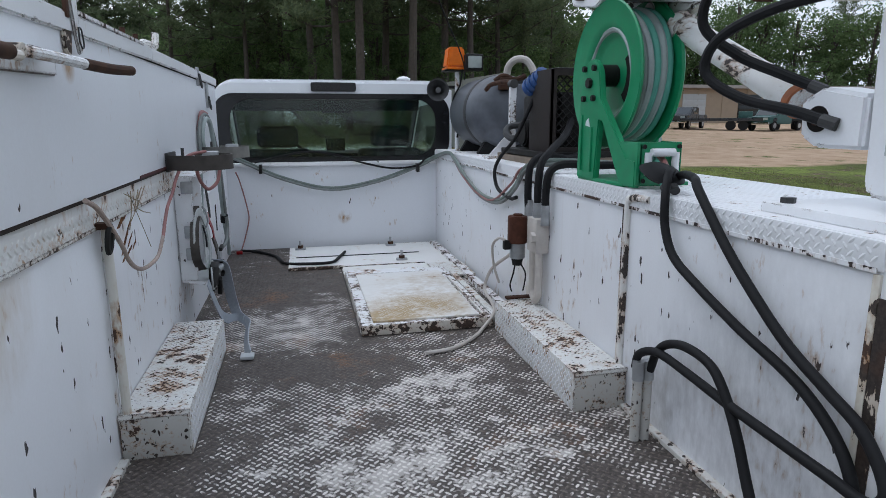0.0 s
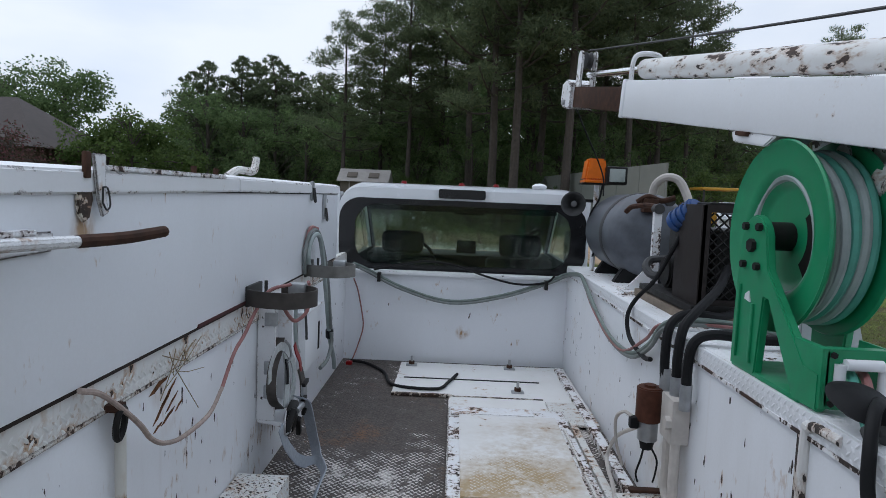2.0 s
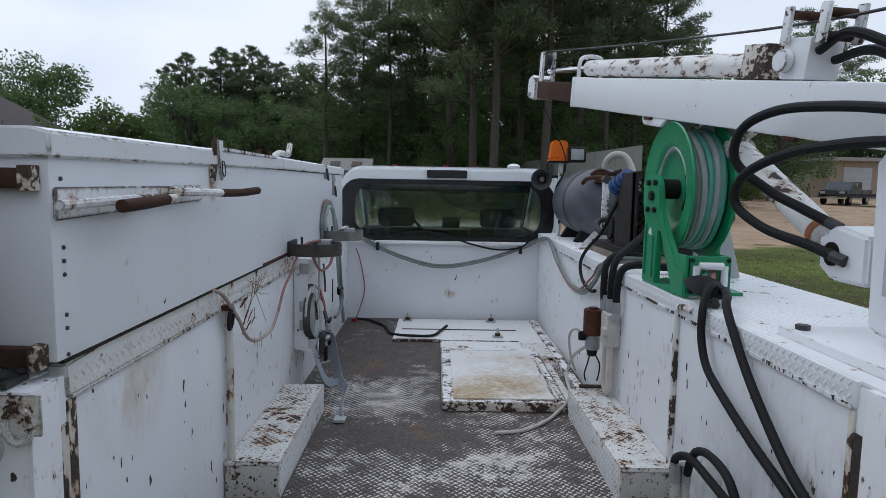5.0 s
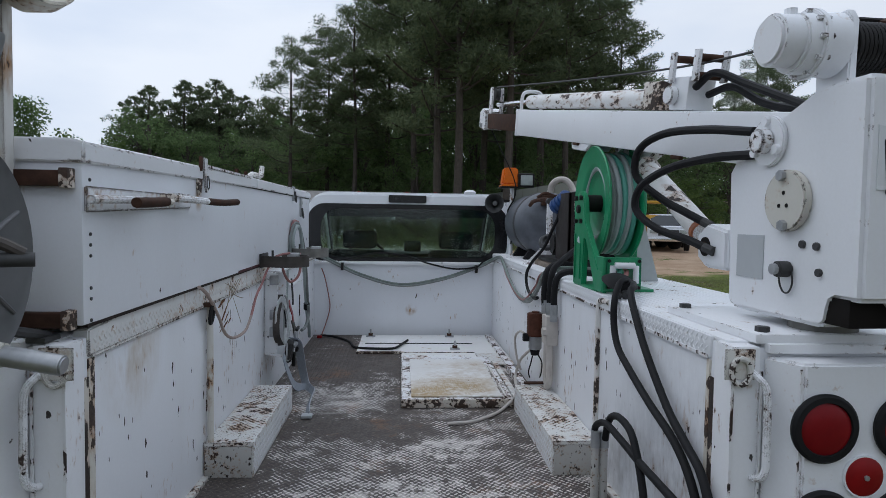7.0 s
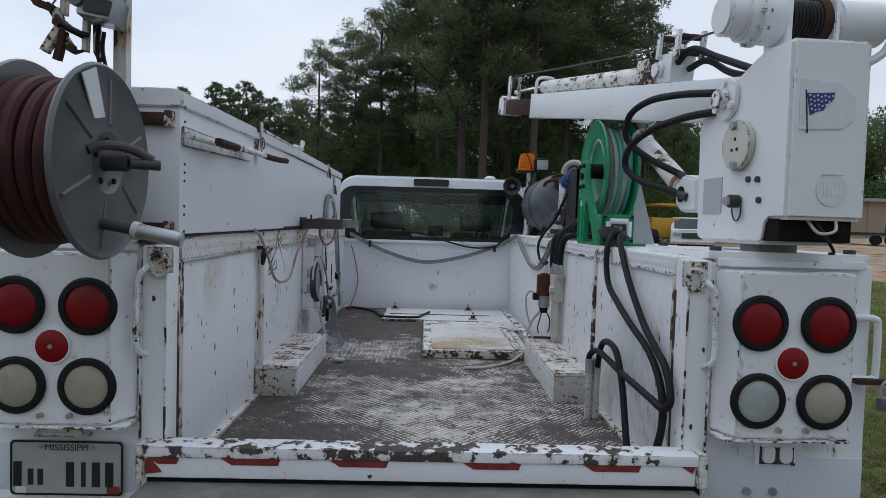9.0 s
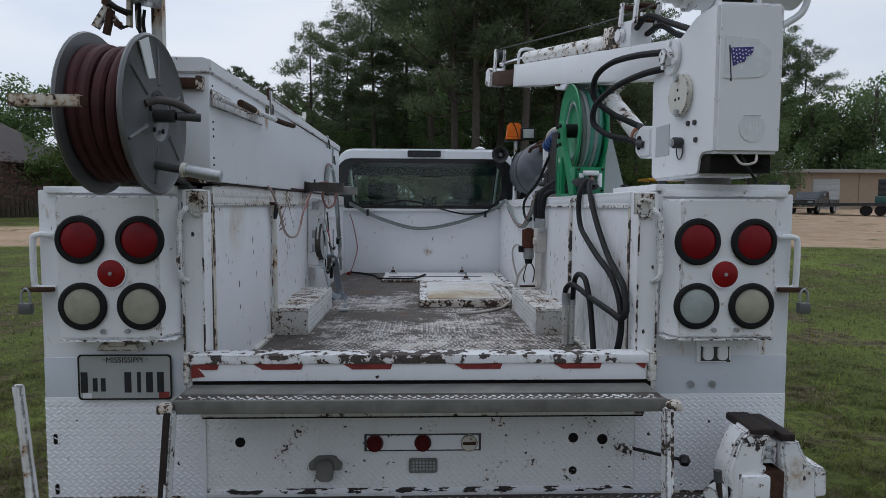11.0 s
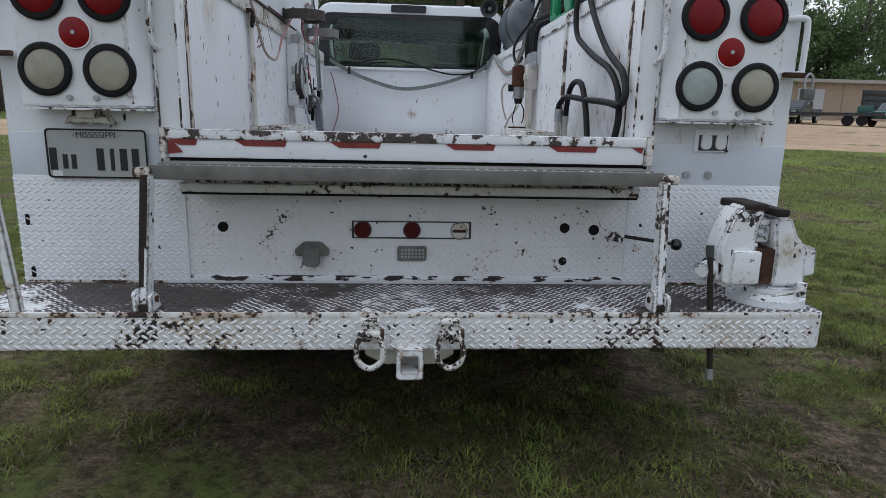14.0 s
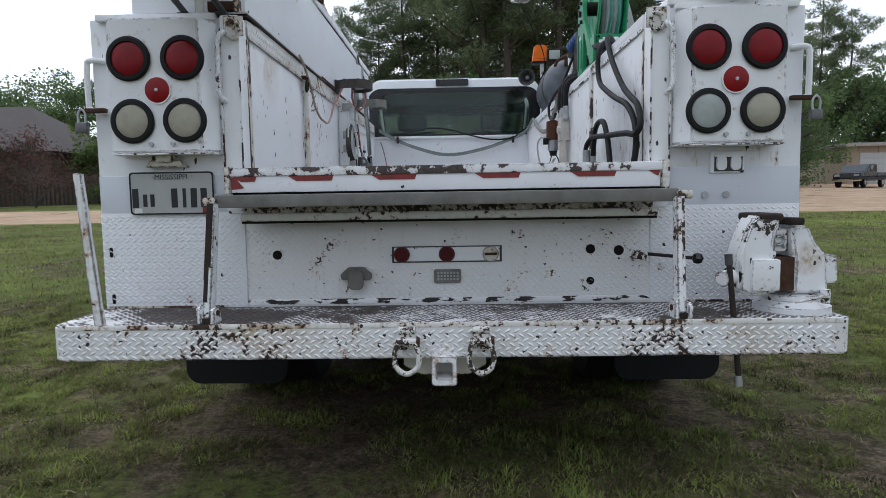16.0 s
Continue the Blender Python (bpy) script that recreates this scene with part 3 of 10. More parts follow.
WOOD_OLD = plain("weathered_board", (0.20, 0.16, 0.12), 0.85, 0.0, 0.3, 14, 0.3)
ORANGE_MARK = plain("dull_orange_paint", (0.36, 0.11, 0.035), 0.6, 0.0, 0.3, 30, 0.1)
ORANGE_LENS = lens_mat("amber_lens", (0.78, 0.17, 0.01), 0.3)
RED_LENS = lens_mat("red_lens", (0.21, 0.005, 0.009), 0.35)
RED_DARK = lens_mat("dark_red_marker_lens", (0.075, 0.004, 0.006), 0.35)
RED_BRIGHT = lens_mat("red_reflector", (0.25, 0.006, 0.008), 0.35)
CLEAR_LENS = lens_mat("yellowed_clear_lens", (0.40, 0.38, 0.30), 0.3)
GREY_LENS = lens_mat("frosted_clear_lens", (0.40, 0.44, 0.42), 0.3)
RED_PAINT = plain("red_reflective_tape", (0.22, 0.028, 0.024), 0.5, 0.0, 0.3, 40, 0.05)
BLACK_GLOSS = plain("black_gloss_plastic", (0.012, 0.012, 0.013), 0.2, 0.0, 0.2, 20, 0.0)
# near-black fill standing for the shade inside gaps, holes and recesses
GAP_SHADE = plain("gap_shade_black", (0.012, 0.010, 0.009), 0.9, 0.0, 0.2, 20, 0.0, shine=0.2)
CAB_WHITE = plain("cab_white_paint", (0.78, 0.80, 0.82), 0.22, 0.0, 0.02, 6, 0.0, coat=0.5)
CAB_GLASS = glass("tinted_rear_glass", (0.74, 0.93, 0.81), 0.035)
SHIELD_GLASS = glass("windshield_glass", (0.94, 0.98, 0.96))
INTERIOR = plain("dark_cab_trim", (0.02, 0.02, 0.022), 0.8, 0.0, 0.2, 20, 0.05, shine=0.2)
PLATE_GREY = plain("plate_aluminium", (0.40, 0.41, 0.40), 0.4, 0.1, 0.08, 20, 0.02)
PLATE_INK = plain("plate_black_ink", (0.012, 0.013, 0.016), 0.5, 0.0, 0.1, 20, 0.0)
DECAL_BLUE = plain("blue_decal", (0.035, 0.03, 0.20), 0.4, 0.0, 0.15, 20, 0.0)
DECAL_WHITE = plain("white_decal", (0.70, 0.71, 0.72), 0.4, 0.0, 0.05, 20, 0.0)
DECAL_GREY = plain("grey_decal", (0.45, 0.47, 0.48), 0.45, 0.0, 0.06, 30, 0.0)
DECAL_PATCH = plain("glossy_decal_patch", (0.70, 0.72, 0.73), 0.25, 0.0, 0.05, 20, 0.0)
HOSE_WHITE = plain("ivory_hose", (0.52, 0.48, 0.44), 0.55, 0.0, 0.15, 20, 0.1)


# ---- mesh helpers ----
def thing(name, at, label, category, group="", kind=""):
    ob = new(name)
    ob.empty_display_size = 0.1
    ob.location = at
    return tagged(ob, label, category, group, kind)


def mesh_of(name, bm, material, smooth=True):
    me = bpy.data.meshes.new(name)
    bmesh.ops.recalc_face_normals(bm, faces=bm.faces)
    bm.to_mesh(me)
    bm.free()
    me.materials.append(material)
    if smooth:
        for p in me.polygons:
            p.use_smooth = True
        me.set_sharp_from_angle(angle=radians(35))
    return me


def part(name, bm, material, parent, label=""):
    """One mesh under a thing or a part; its vertices are in world metres."""
    ob = new(name, mesh_of(name, bm, material))
    ob.parent = parent
    if parent.type == "EMPTY":
        ob.matrix_parent_inverse = Matrix.Translation(-Vector(parent.location))
    if label:
        ob["label"] = label
    return ob


def single(name, bm, material, label, category, group="", kind=""):
    """A thing of one mesh, with its origin at the middle of its foot."""
    xs = [v.co for v in bm.verts]
    c = Vector(((min(p.x for p in xs) + max(p.x for p in xs)) / 2, (min(p.y for p in xs) + max(p.y for p in xs)) / 2, min(p.z for p in xs)))
    bmesh.ops.translate(bm, verts=bm.verts, vec=-c)
    ob = new(name, mesh_of(name, bm, material))
    ob.location = c
    return tagged(ob, label, category, group, kind)


def block(lo, hi, bevel=0.0, bm=None, seg=2):
    """A box from corner to corner, its edges rounded."""
    own = bmesh.new()
    bmesh.ops.create_cube(own, size=1.0)
    for v in own.verts:
        v.co = Vector([lo[i] + (v.co[i] + 0.5) * (hi[i] - lo[i]) for i in range(3)])
    if bevel:
        bmesh.ops.bevel(own, geom=own.edges[:], offset=bevel, segments=seg, affect="EDGES", profile=0.6)
    return join(bm, own)


def join(bm, own):
    if bm is None:
        return own
    me = bpy.data.meshes.new("tmp")
    own.to_mesh(me)
    own.free()
    bm.from_mesh(me)
    bpy.data.meshes.remove(me)
    return bm


def turned(bm, m):
    bmesh.ops.transform(bm, matrix=m, verts=bm.verts)
    return bm


def rod(a, b, r, r2=None, seg=16, bm=None, bevel=0.0):
    """A capped cylinder or cone from a to b."""
    a, b = Vector(a), Vector(b)
    own = bmesh.new()
    bmesh.ops.create_cone(own, cap_ends=True, segments=seg, radius1=r, radius2=r if r2 is None else r2, depth=(b - a).length)
    if bevel:
        rim = [e for e in own.edges if abs(e.verts[0].co.z - e.verts[1].co.z) < 1e-6]
        bmesh.ops.bevel(own, geom=rim, offset=bevel, segments=2, affect="EDGES")
    turned(own, Matrix.Translation((a + b) / 2) @ (b - a).to_track_quat("Z", "Y").to_matrix().to_4x4())
    return join(bm, own)


def glide(pts, steps=6):
    """A smooth line through points (Catmull-Rom)."""
    p = [Vector(q) for q in pts]
    p = [p[0] * 2 - p[1]] + p + [p[-1] * 2 - p[-2]]
    out = []
    for i in range(1, len(p) - 2):
        for k in range(steps):
            t = k / steps
            a, b, c, d = p[i - 1], p[i], p[i + 1], p[i + 2]
            out.append(0.5 * (2 * b + (c - a) * t + (2 * a - 5 * b + 4 * c - d) * t * t + (3 * b - a - 3 * c + d) * t ** 3))
    return out + [p[-2]]


def sweep(pts, ring, bm=None, closed=False):
    """Sweeps a ring of (u, v) offsets along points."""
    own = bmesh.new()
    rows, up = [], None
    n = len(pts)
    for i, p in enumerate(pts):
        d = (pts[(i + 1) % n] - pts[i - 1]) if closed else (pts[min(i + 1, n - 1)] - pts[max(i - 1, 0)])
        d.normalize()
        if up is None:
            up = Vector((0, 0, 1)) if abs(d.z) < 0.9 else Vector((1, 0, 0))
        side = d.cross(up).normalized()
        up = side.cross(d).normalized()
        rows.append([own.verts.new(p + side * u + up * v) for u, v in ring])
    k = len(ring)
    for i in range(n if closed else n - 1):
        a, b = rows[i], rows[(i + 1) % n]
        for j in range(k):
            own.faces.new((a[j], a[(j + 1) % k], b[(j + 1) % k], b[j]))
    if not closed:
        own.faces.new(rows[0])
        own.faces.new(rows[-1][::-1])
    return join(bm, own)


def tube(pts, r, seg=10, bm=None, smooth=True, steps=6, closed=False):
    ring = [(r * math.cos(2 * math.pi * i / seg), r * math.sin(2 * math.pi * i / seg)) for i in range(seg)]
    return sweep(glide(pts, steps) if smooth else [Vector(p) for p in pts], ring, bm, closed)


def ribbon(pts, w, t, bm=None, steps=5):
    return sweep(glide(pts, steps), [(-w / 2, -t / 2), (w / 2, -t / 2), (w / 2, t / 2), (-w / 2, t / 2)], bm)


def prism(outline, axis, lo, hi, bevel=0.0, bm=None):
    """A flat outline of (u, v) pushed along an axis: x gives (y, z), y gives (x, z), z gives (x, y)."""
    own = bmesh.new()

    def put(u, v, w):
        return own.verts.new({"x": (w, u, v), "y": (u, w, v), "z": (u, v, w)}[axis])
    a = [put(u, v, lo) for u, v in outline]
    b = [put(u, v, hi) for u, v in outline]
    own.faces.new(a)
    own.faces.new(b[::-1])
    for i in range(len(a)):
        j = (i + 1) % len(a)
        own.faces.new((a[i], b[i], b[j], a[j]))
    bmesh.ops.recalc_face_normals(own, faces=own.faces)
    if bevel:
        bmesh.ops.bevel(own, geom=own.edges[:], offset=bevel, segments=2, affect="EDGES")
    return join(bm, own)


def lathe(profile, m, seg=32, bm=None):
    """Spins (r, h) about z, then places it by m."""
    own = bmesh.new()
    rows = [[own.verts.new((r * math.cos(2 * math.pi * i / seg), r * math.sin(2 * math.pi * i / seg), h)) for i in range(seg)] for r, h in profile]
    for a, b in zip(rows, rows[1:]):
        for i in range(seg):
            own.faces.new((a[i], a[(i + 1) % seg], b[(i + 1) % seg], b[i]))
    if profile[0][0] > 1e-4:
        own.faces.new(rows[0][::-1])
    if profile[-1][0] > 1e-4:
        own.faces.new(rows[-1])
    bmesh.ops.remove_doubles(own, verts=own.verts, dist=1e-5)
    turned(own, m)
    return join(bm, own)


def rounded(w, h, r, cx=0.0, cz=0.0, seg=6):
    """Outline of a rectangle with round corners."""
    out = []
    for sx, sz, a0 in ((1, 1, 0), (-1, 1, 90), (-1, -1, 180), (1, -1, 270)):
        for i in range(seg + 1):
            a = radians(a0 + 90 * i / seg)
            out.append((cx + sx * (w / 2 - r) + r * math.cos(a), cz + sz * (h / 2 - r) + r * math.sin(a)))
    return out


def ring_plate(outer, inner, axis, lo, hi, bm=None):
    """A plate with a hole: both outlines have the same number of points."""
    own = bmesh.new()

    def put(u, v, w):
        return own.verts.new({"x": (w, u, v), "y": (u, w, v), "z": (u, v, w)}[axis])
    rows = [[put(u, v, w) for u, v in o] for o, w in ((outer, lo), (outer, hi), (inner, hi), (inner, lo))]
    k = len(outer)
    for a, b in zip(rows, rows[1:] + rows[:1]):
        for i in range(k):
            own.faces.new((a[i], a[(i + 1) % k], b[(i + 1) % k], b[i]))
    return join(bm, own)


def circle(cx, cz, r, seg=28):
    return [(cx + r * math.cos(2 * math.pi * i / seg), cz + r * math.sin(2 * math.pi * i / seg)) for i in range(seg)]


def lugs(origin, u, v, nu, nv, pitch=0.0175, size=0.0205, wide=0.0078, high=0.0017, skip=None, slope=1.0, unit=0.0285):
    """Raised lens-shaped lugs on a plane, each pointing at its neighbour's flank: origin, unit axes u and v, extent in units of 28.5 mm."""
    origin, u, v = Vector(origin), Vector(u), Vector(v)
    w = u.cross(v).normalized()
    verts, faces = [], []
    q = pitch / 2 ** 0.5
    for i in range(int(nu * unit / q)):
        for j in range(int(nv * unit / q)):
            if (i + j) % 2:
                continue
            c = origin + u * (i + 0.5) * q + v * (j + 0.5) * q
            if skip and skip(c):
                continue
            s = 1 if i % 2 else -1
            d = (u + v * s * slope).normalized()
            e = (v - u * s * slope).normalized()
            b = len(verts)
            h = size / 2
            for p in (d * h, d * h * 0.4 + e * wide / 2, -d * h * 0.4 + e * wide / 2, -d * h, -d * h * 0.4 - e * wide / 2, d * h * 0.4 - e * wide / 2):
                verts.append(c + p)
            verts.append(c + d * h * 0.45 + w * high)
            verts.append(c - d * h * 0.45 + w * high)
            faces += [(b, b + 1, b + 6), (b + 1, b + 2, b + 7, b + 6), (b + 2, b + 3, b + 7), (b + 3, b + 4, b + 7), (b + 4, b + 5, b + 6, b + 7), (b + 5, b, b + 6)]
    return verts, faces


def lug_part(name, vf, material, parent, label=""):
    me = bpy.data.meshes.new(name)
    me.from_pydata([tuple(p) for p in vf[0]], [], vf[1])
    me.materials.append(material)
    ob = new(name, me)
    ob.parent = parent
    if parent.type == "EMPTY":
        ob.matrix_parent_inverse = Matrix.Translation(-Vector(parent.location))
    return tagged(ob, label, kind="stuff")


# ---- the service truck: cab, bed and side boxes ----
WALL_X, FLOOR_Z, BED_Y, TOP_Z, OUT_X = 0.73, 0.98, 3.72, 1.65, 1.25
truck = thing("service_truck", (0, 2.0, 0), "white utility service truck with worn tread-plate bed, parked on grass", "truck")

# bed floor with its raised tread
floor_plate = part("bed_floor", block((-WALL_X, 0.0, 0.955), (WALL_X, BED_Y, FLOOR_Z)), FLOOR_BASE, truck, "dirty dark tread plate with worn white paint")
lug_part("tread_pattern", lugs((-0.727, 0.02, FLOOR_Z - 0.0002), (1, 0, 0), (0, 1, 0), 51, 129, pitch=0.0195, size=0.0225, wide=0.0086,
         skip=lambda c: (abs(c.x) > 0.55 and 0.91 < c.y < 1.71) or (-0.02 < c.x < 0.56 and 1.73 < c.y < 2.72) or (c.x > -0.33 and c.y > 3.0) or (c.x > -0.02 and c.y > 2.72)),
         FLOOR_LUG, floor_plate)

# white sheet laid at the front of the floor, and the strip beside the hatch
front_sheet = part("floor_sheet", prism([(-0.335, 3.0), (-0.018, 3.0), (-0.018, 2.725), (0.725, 2.725), (0.725, 3.66), (-0.335, 3.66)], "z", FLOOR_Z, 0.992, 0.003), HATCH_MAT, truck, "white painted steel sheet with rusty edge")
part("floor_seam", block((-0.29, 3.30, 0.992), (0.52, 3.315, 0.996), 0.001), BLACK_METAL, front_sheet)
part("floor_lip", block((-0.335, 2.990, 0.981), (0.0, 3.012, 0.999), 0.004), EATEN, front_sheet, "rusty folded edge")
part("floor_seam", block((-0.02, 2.985, 0.992), (0.50, 2.997, 0.996), 0.001), EATEN, front_sheet)
part("cover_plate", block((0.50, 2.60, 0.992), (0.72, 2.93, 1.004), 0.003), STEP_BASE, front_sheet)
for bx, by in ((-0.262, 3.575), (0.365, 3.58), (0.37, 3.10)):
    anchor = part("anchor_bolt", block((bx - 0.035, by - 0.02, 0.992), (bx + 0.035, by + 0.02, 1.004), 0.003), GALV, truck, "steel clamp bolt")
    part("bolt", rod((bx, by, 1.0), (bx, by, 1.055), 0.008, seg=8), GALV, anchor)
    part("nut", rod((bx, by, 1.004), (bx, by, 1.022), 0.020, seg=6), RUST, anchor)
side_rail = part("floor_rail", block((0.565, 1.75, FLOOR_Z), (0.60, 2.62, 1.02), 0.004), STEP_BASE, truck, "rusty tread angle beside the hatch")
part("floor_rail", block((0.655, 1.72, FLOOR_Z), (0.70, 3.60, 1.01), 0.004), EDGE_WORN, truck)

# raised hatch in the floor
hatch = part("floor_hatch", block((-0.014, 1.74, FLOOR_Z), (0.555, 2.72, 1.026), 0.004), EDGE_WORN, truck, "white steel floor hatch with worn black edges")
part("hatch_lid", block((0.035, 1.765, 1.026), (0.50, 2.60, 1.035), 0.003), HATCH_MAT, hatch, "white lid with rubbed tread in the middle")
lug_part("tread_pattern", lugs((0.07, 1.80, 1.0345), (1, 0, 0), (0, 1, 0), 13, 13, high=0.0010), HATCH_LUG, hatch)
part("hatch_front", block((-0.014, 1.736, FLOOR_Z + 0.002), (0.555, 1.741, 1.024), 0.001), EATEN, hatch, "dark rubbed front face")
part("hatch_front", block((-0.018, 1.745, FLOOR_Z + 0.002), (-0.0135, 2.70, 1.025), 0.001), EATEN_LIGHT, hatch)
part("hatch_bar", block((-0.005, 2.60, 1.027), (0.40, 2.70, 1.037), 0.003), WHITE_RUSTY, hatch)
part("hatch_edge", block((0.512, 1.76, 1.026), (0.526, 2.45, 1.036), 0.003), EATEN_LIGHT, hatch)

# wheel-well steps
for s in (-1, 1):
    y0, y1 = (0.915, 1.71) if s < 0 else (0.905, 1.70)
    x0, x1 = sorted((s * 0.551, s * (WALL_X - 0.002)))
    step = part("wheel_step", block((x0, y0, FLOOR_Z), (x1, y1, 1.108), 0.004), STEP_BASE, truck, "white tread-plate step box with rusty end")
    lug_part("tread_pattern", lugs((x0 + 0.006, y0 + 0.012, 1.1078), (1, 0, 0), (0, 1, 0), 6, 27), STEP_LUG, step)
    face = lugs((s * 0.551, y0 + 0.01, FLOOR_Z + 0.01), (0, -s, 0), (0, 0, 1), 0, 0)
    if s < 0:
        face = lugs((-0.551, y0 + 0.01, FLOOR_Z + 0.006), (0, 1, 0), (0, 0, 1), 27, 4)
    else:
        face = lugs((0.551, y1 - 0.01, FLOOR_Z + 0.006), (0, -1, 0), (0, 0, 1), 27, 4)
    lug_part("tread_pattern", face, PLATE_LUG, step)
    part("step_edge", block((x0, y0 - 0.003, 1.096), (x1, y0 + 0.001, 1.111), 0.001), EATEN_LIGHT, step)
    part("step_end", block((x0 + 0.004, y0 - 0.0025, FLOOR_Z + 0.001), (x1 - 0.004, y0 + 0.001, 1.095), 0.001), STEP_END, step, "grimy end plate")

# front wall of the bed with its ledge
front_wall = part("front_wall", block((-WALL_X, BED_Y, 0.955), (WALL_X, BED_Y + 0.04, 1.56)), WHITE_CHEST, truck)
part("ledge", block((-0.72, BED_Y - 0.025, 1.56), (0.74, BED_Y + 0.07, 1.582), 0.004), WHITE, truck)

# side boxes
for s in (-1, 1):
    lo, hi = sorted((s * WALL_X, s * OUT_X))
    box = part("side_box", block((lo, 0.0, 0.60), (hi, BED_Y + 0.04, TOP_Z), 0.006), WHITE_WALL, truck, "white compartment box along the bed")
    lo, hi = sorted((s * (WALL_X - 0.006), s * (WALL_X + 0.03)))
    if s < 0:
        part("top_lip", prism([(0.10, 1.605), (BED_Y, 1.605), (BED_Y, 1.692), (2.2, 1.692), (0.30, 1.684), (0.10, 1.668)], "x", lo, hi, 0.004), LIP_PAINT, box, "folded tread edge with rust")
    else:
        part("top_lip", block((lo, 0.10, 1.605), (hi, BED_Y, 1.658), 0.004), PLATE_BASE, box, "folded tread edge")
    if s > 0:
        lug_part("tread_pattern", lugs((WALL_X - 0.0062, 3.70, 1.607), (0, -1, 0), (0, 0, 1), 126, 2, high=0.0014), PLATE_LUG, box)
    else:
        lug_part("tread_pattern", lugs((-WALL_X + 0.0062, 0.12, 1.607), (0, 1, 0), (0, 0, 1), 120, 2, high=0.0018), LIP_LUG, box)
    # joint post, rear slot and column
    lo, hi = sorted((s * (WALL_X - 0.022), s * (WALL_X + 0.002)))
    if s < 0:
        part("joint_post", tube([(-0.706, 0.925, 0.985), (-0.709, 0.935, 1.25), (-0.712, 0.94, 1.60)], 0.0115, 12), PIPE_CREAM, box, "cream pipe post streaked with rust")
        part("joint_seam", block((-WALL_X - 0.002, 0.950, 1.0), (-WALL_X + 0.003, 0.962, 1.604)), EDGE_CHIPS, box, "broken dark paint line at the joint")
    else:
        part("joint_post", tube([(0.724, 0.948, 0.985), (0.724, 0.948, 1.30), (0.724, 0.948, 1.600), (0.724, 0.935, 1.628), (0.724, 0.905, 1.638), (0.724, 0.83, 1.640)], 0.0110, 10), ROLLED_EDGE, box, "white rolled edge turning back under the lip")
        part("joint_seam", block((WALL_X - 0.005, 0.958, 1.0), (WALL_X + 0.002, 0.980, 1.604)), JOINT_DARK, box, "broken dark paint line at the joint")
    lo, hi = sorted((s * (WALL_X - 0.004), s * (WALL_X + 0.002)))
    part("gate_slot", block((lo, 0.074, 0.97), (hi, 0.102, 1.56), 0.001), GATE_RUST, box, "dark rusted gate slot")
    part("gate_edge", block((lo - 0.001, 0.102, 0.97), (hi + 0.001, 0.128 if s < 0 else 0.118, 1.60), 0.002), GATE_FLAKES, box, "edge strip eaten by rust")
    part("floor_flange", block((min(s * 0.706, s * WALL_X), 0.02, FLOOR_Z), (max(s * 0.706, s * WALL_X), 0.90, 0.994), 0.002), FLOOR_ANGLE, box)
    lo, hi = sorted((s * 0.718, s * 0.785))
    part("rear_column", block((lo, -0.012, 0.96), (hi, 0.07, 1.655), 0.008), COLUMN_PAINT, box)

# tread top of the bench on the crane side
bench_top = part("bench_top", block((WALL_X + 0.002, 0.03, TOP_Z), (OUT_X, BED_Y + 0.03, 1.660), 0.003), BENCH_BASE, truck, "white tread-plate bench top with dark scuffs")
lug_part("tread_pattern", lugs((WALL_X + 0.005, 0.45, 1.6598), (1, 0, 0), (0, 1, 0), 18, 112), BENCH_LUG, bench_top)
part("bench_top", block((-OUT_X, 0.03, TOP_Z), (-WALL_X - 0.03, BED_Y + 0.03, 1.657), 0.003), WHITE, truck)

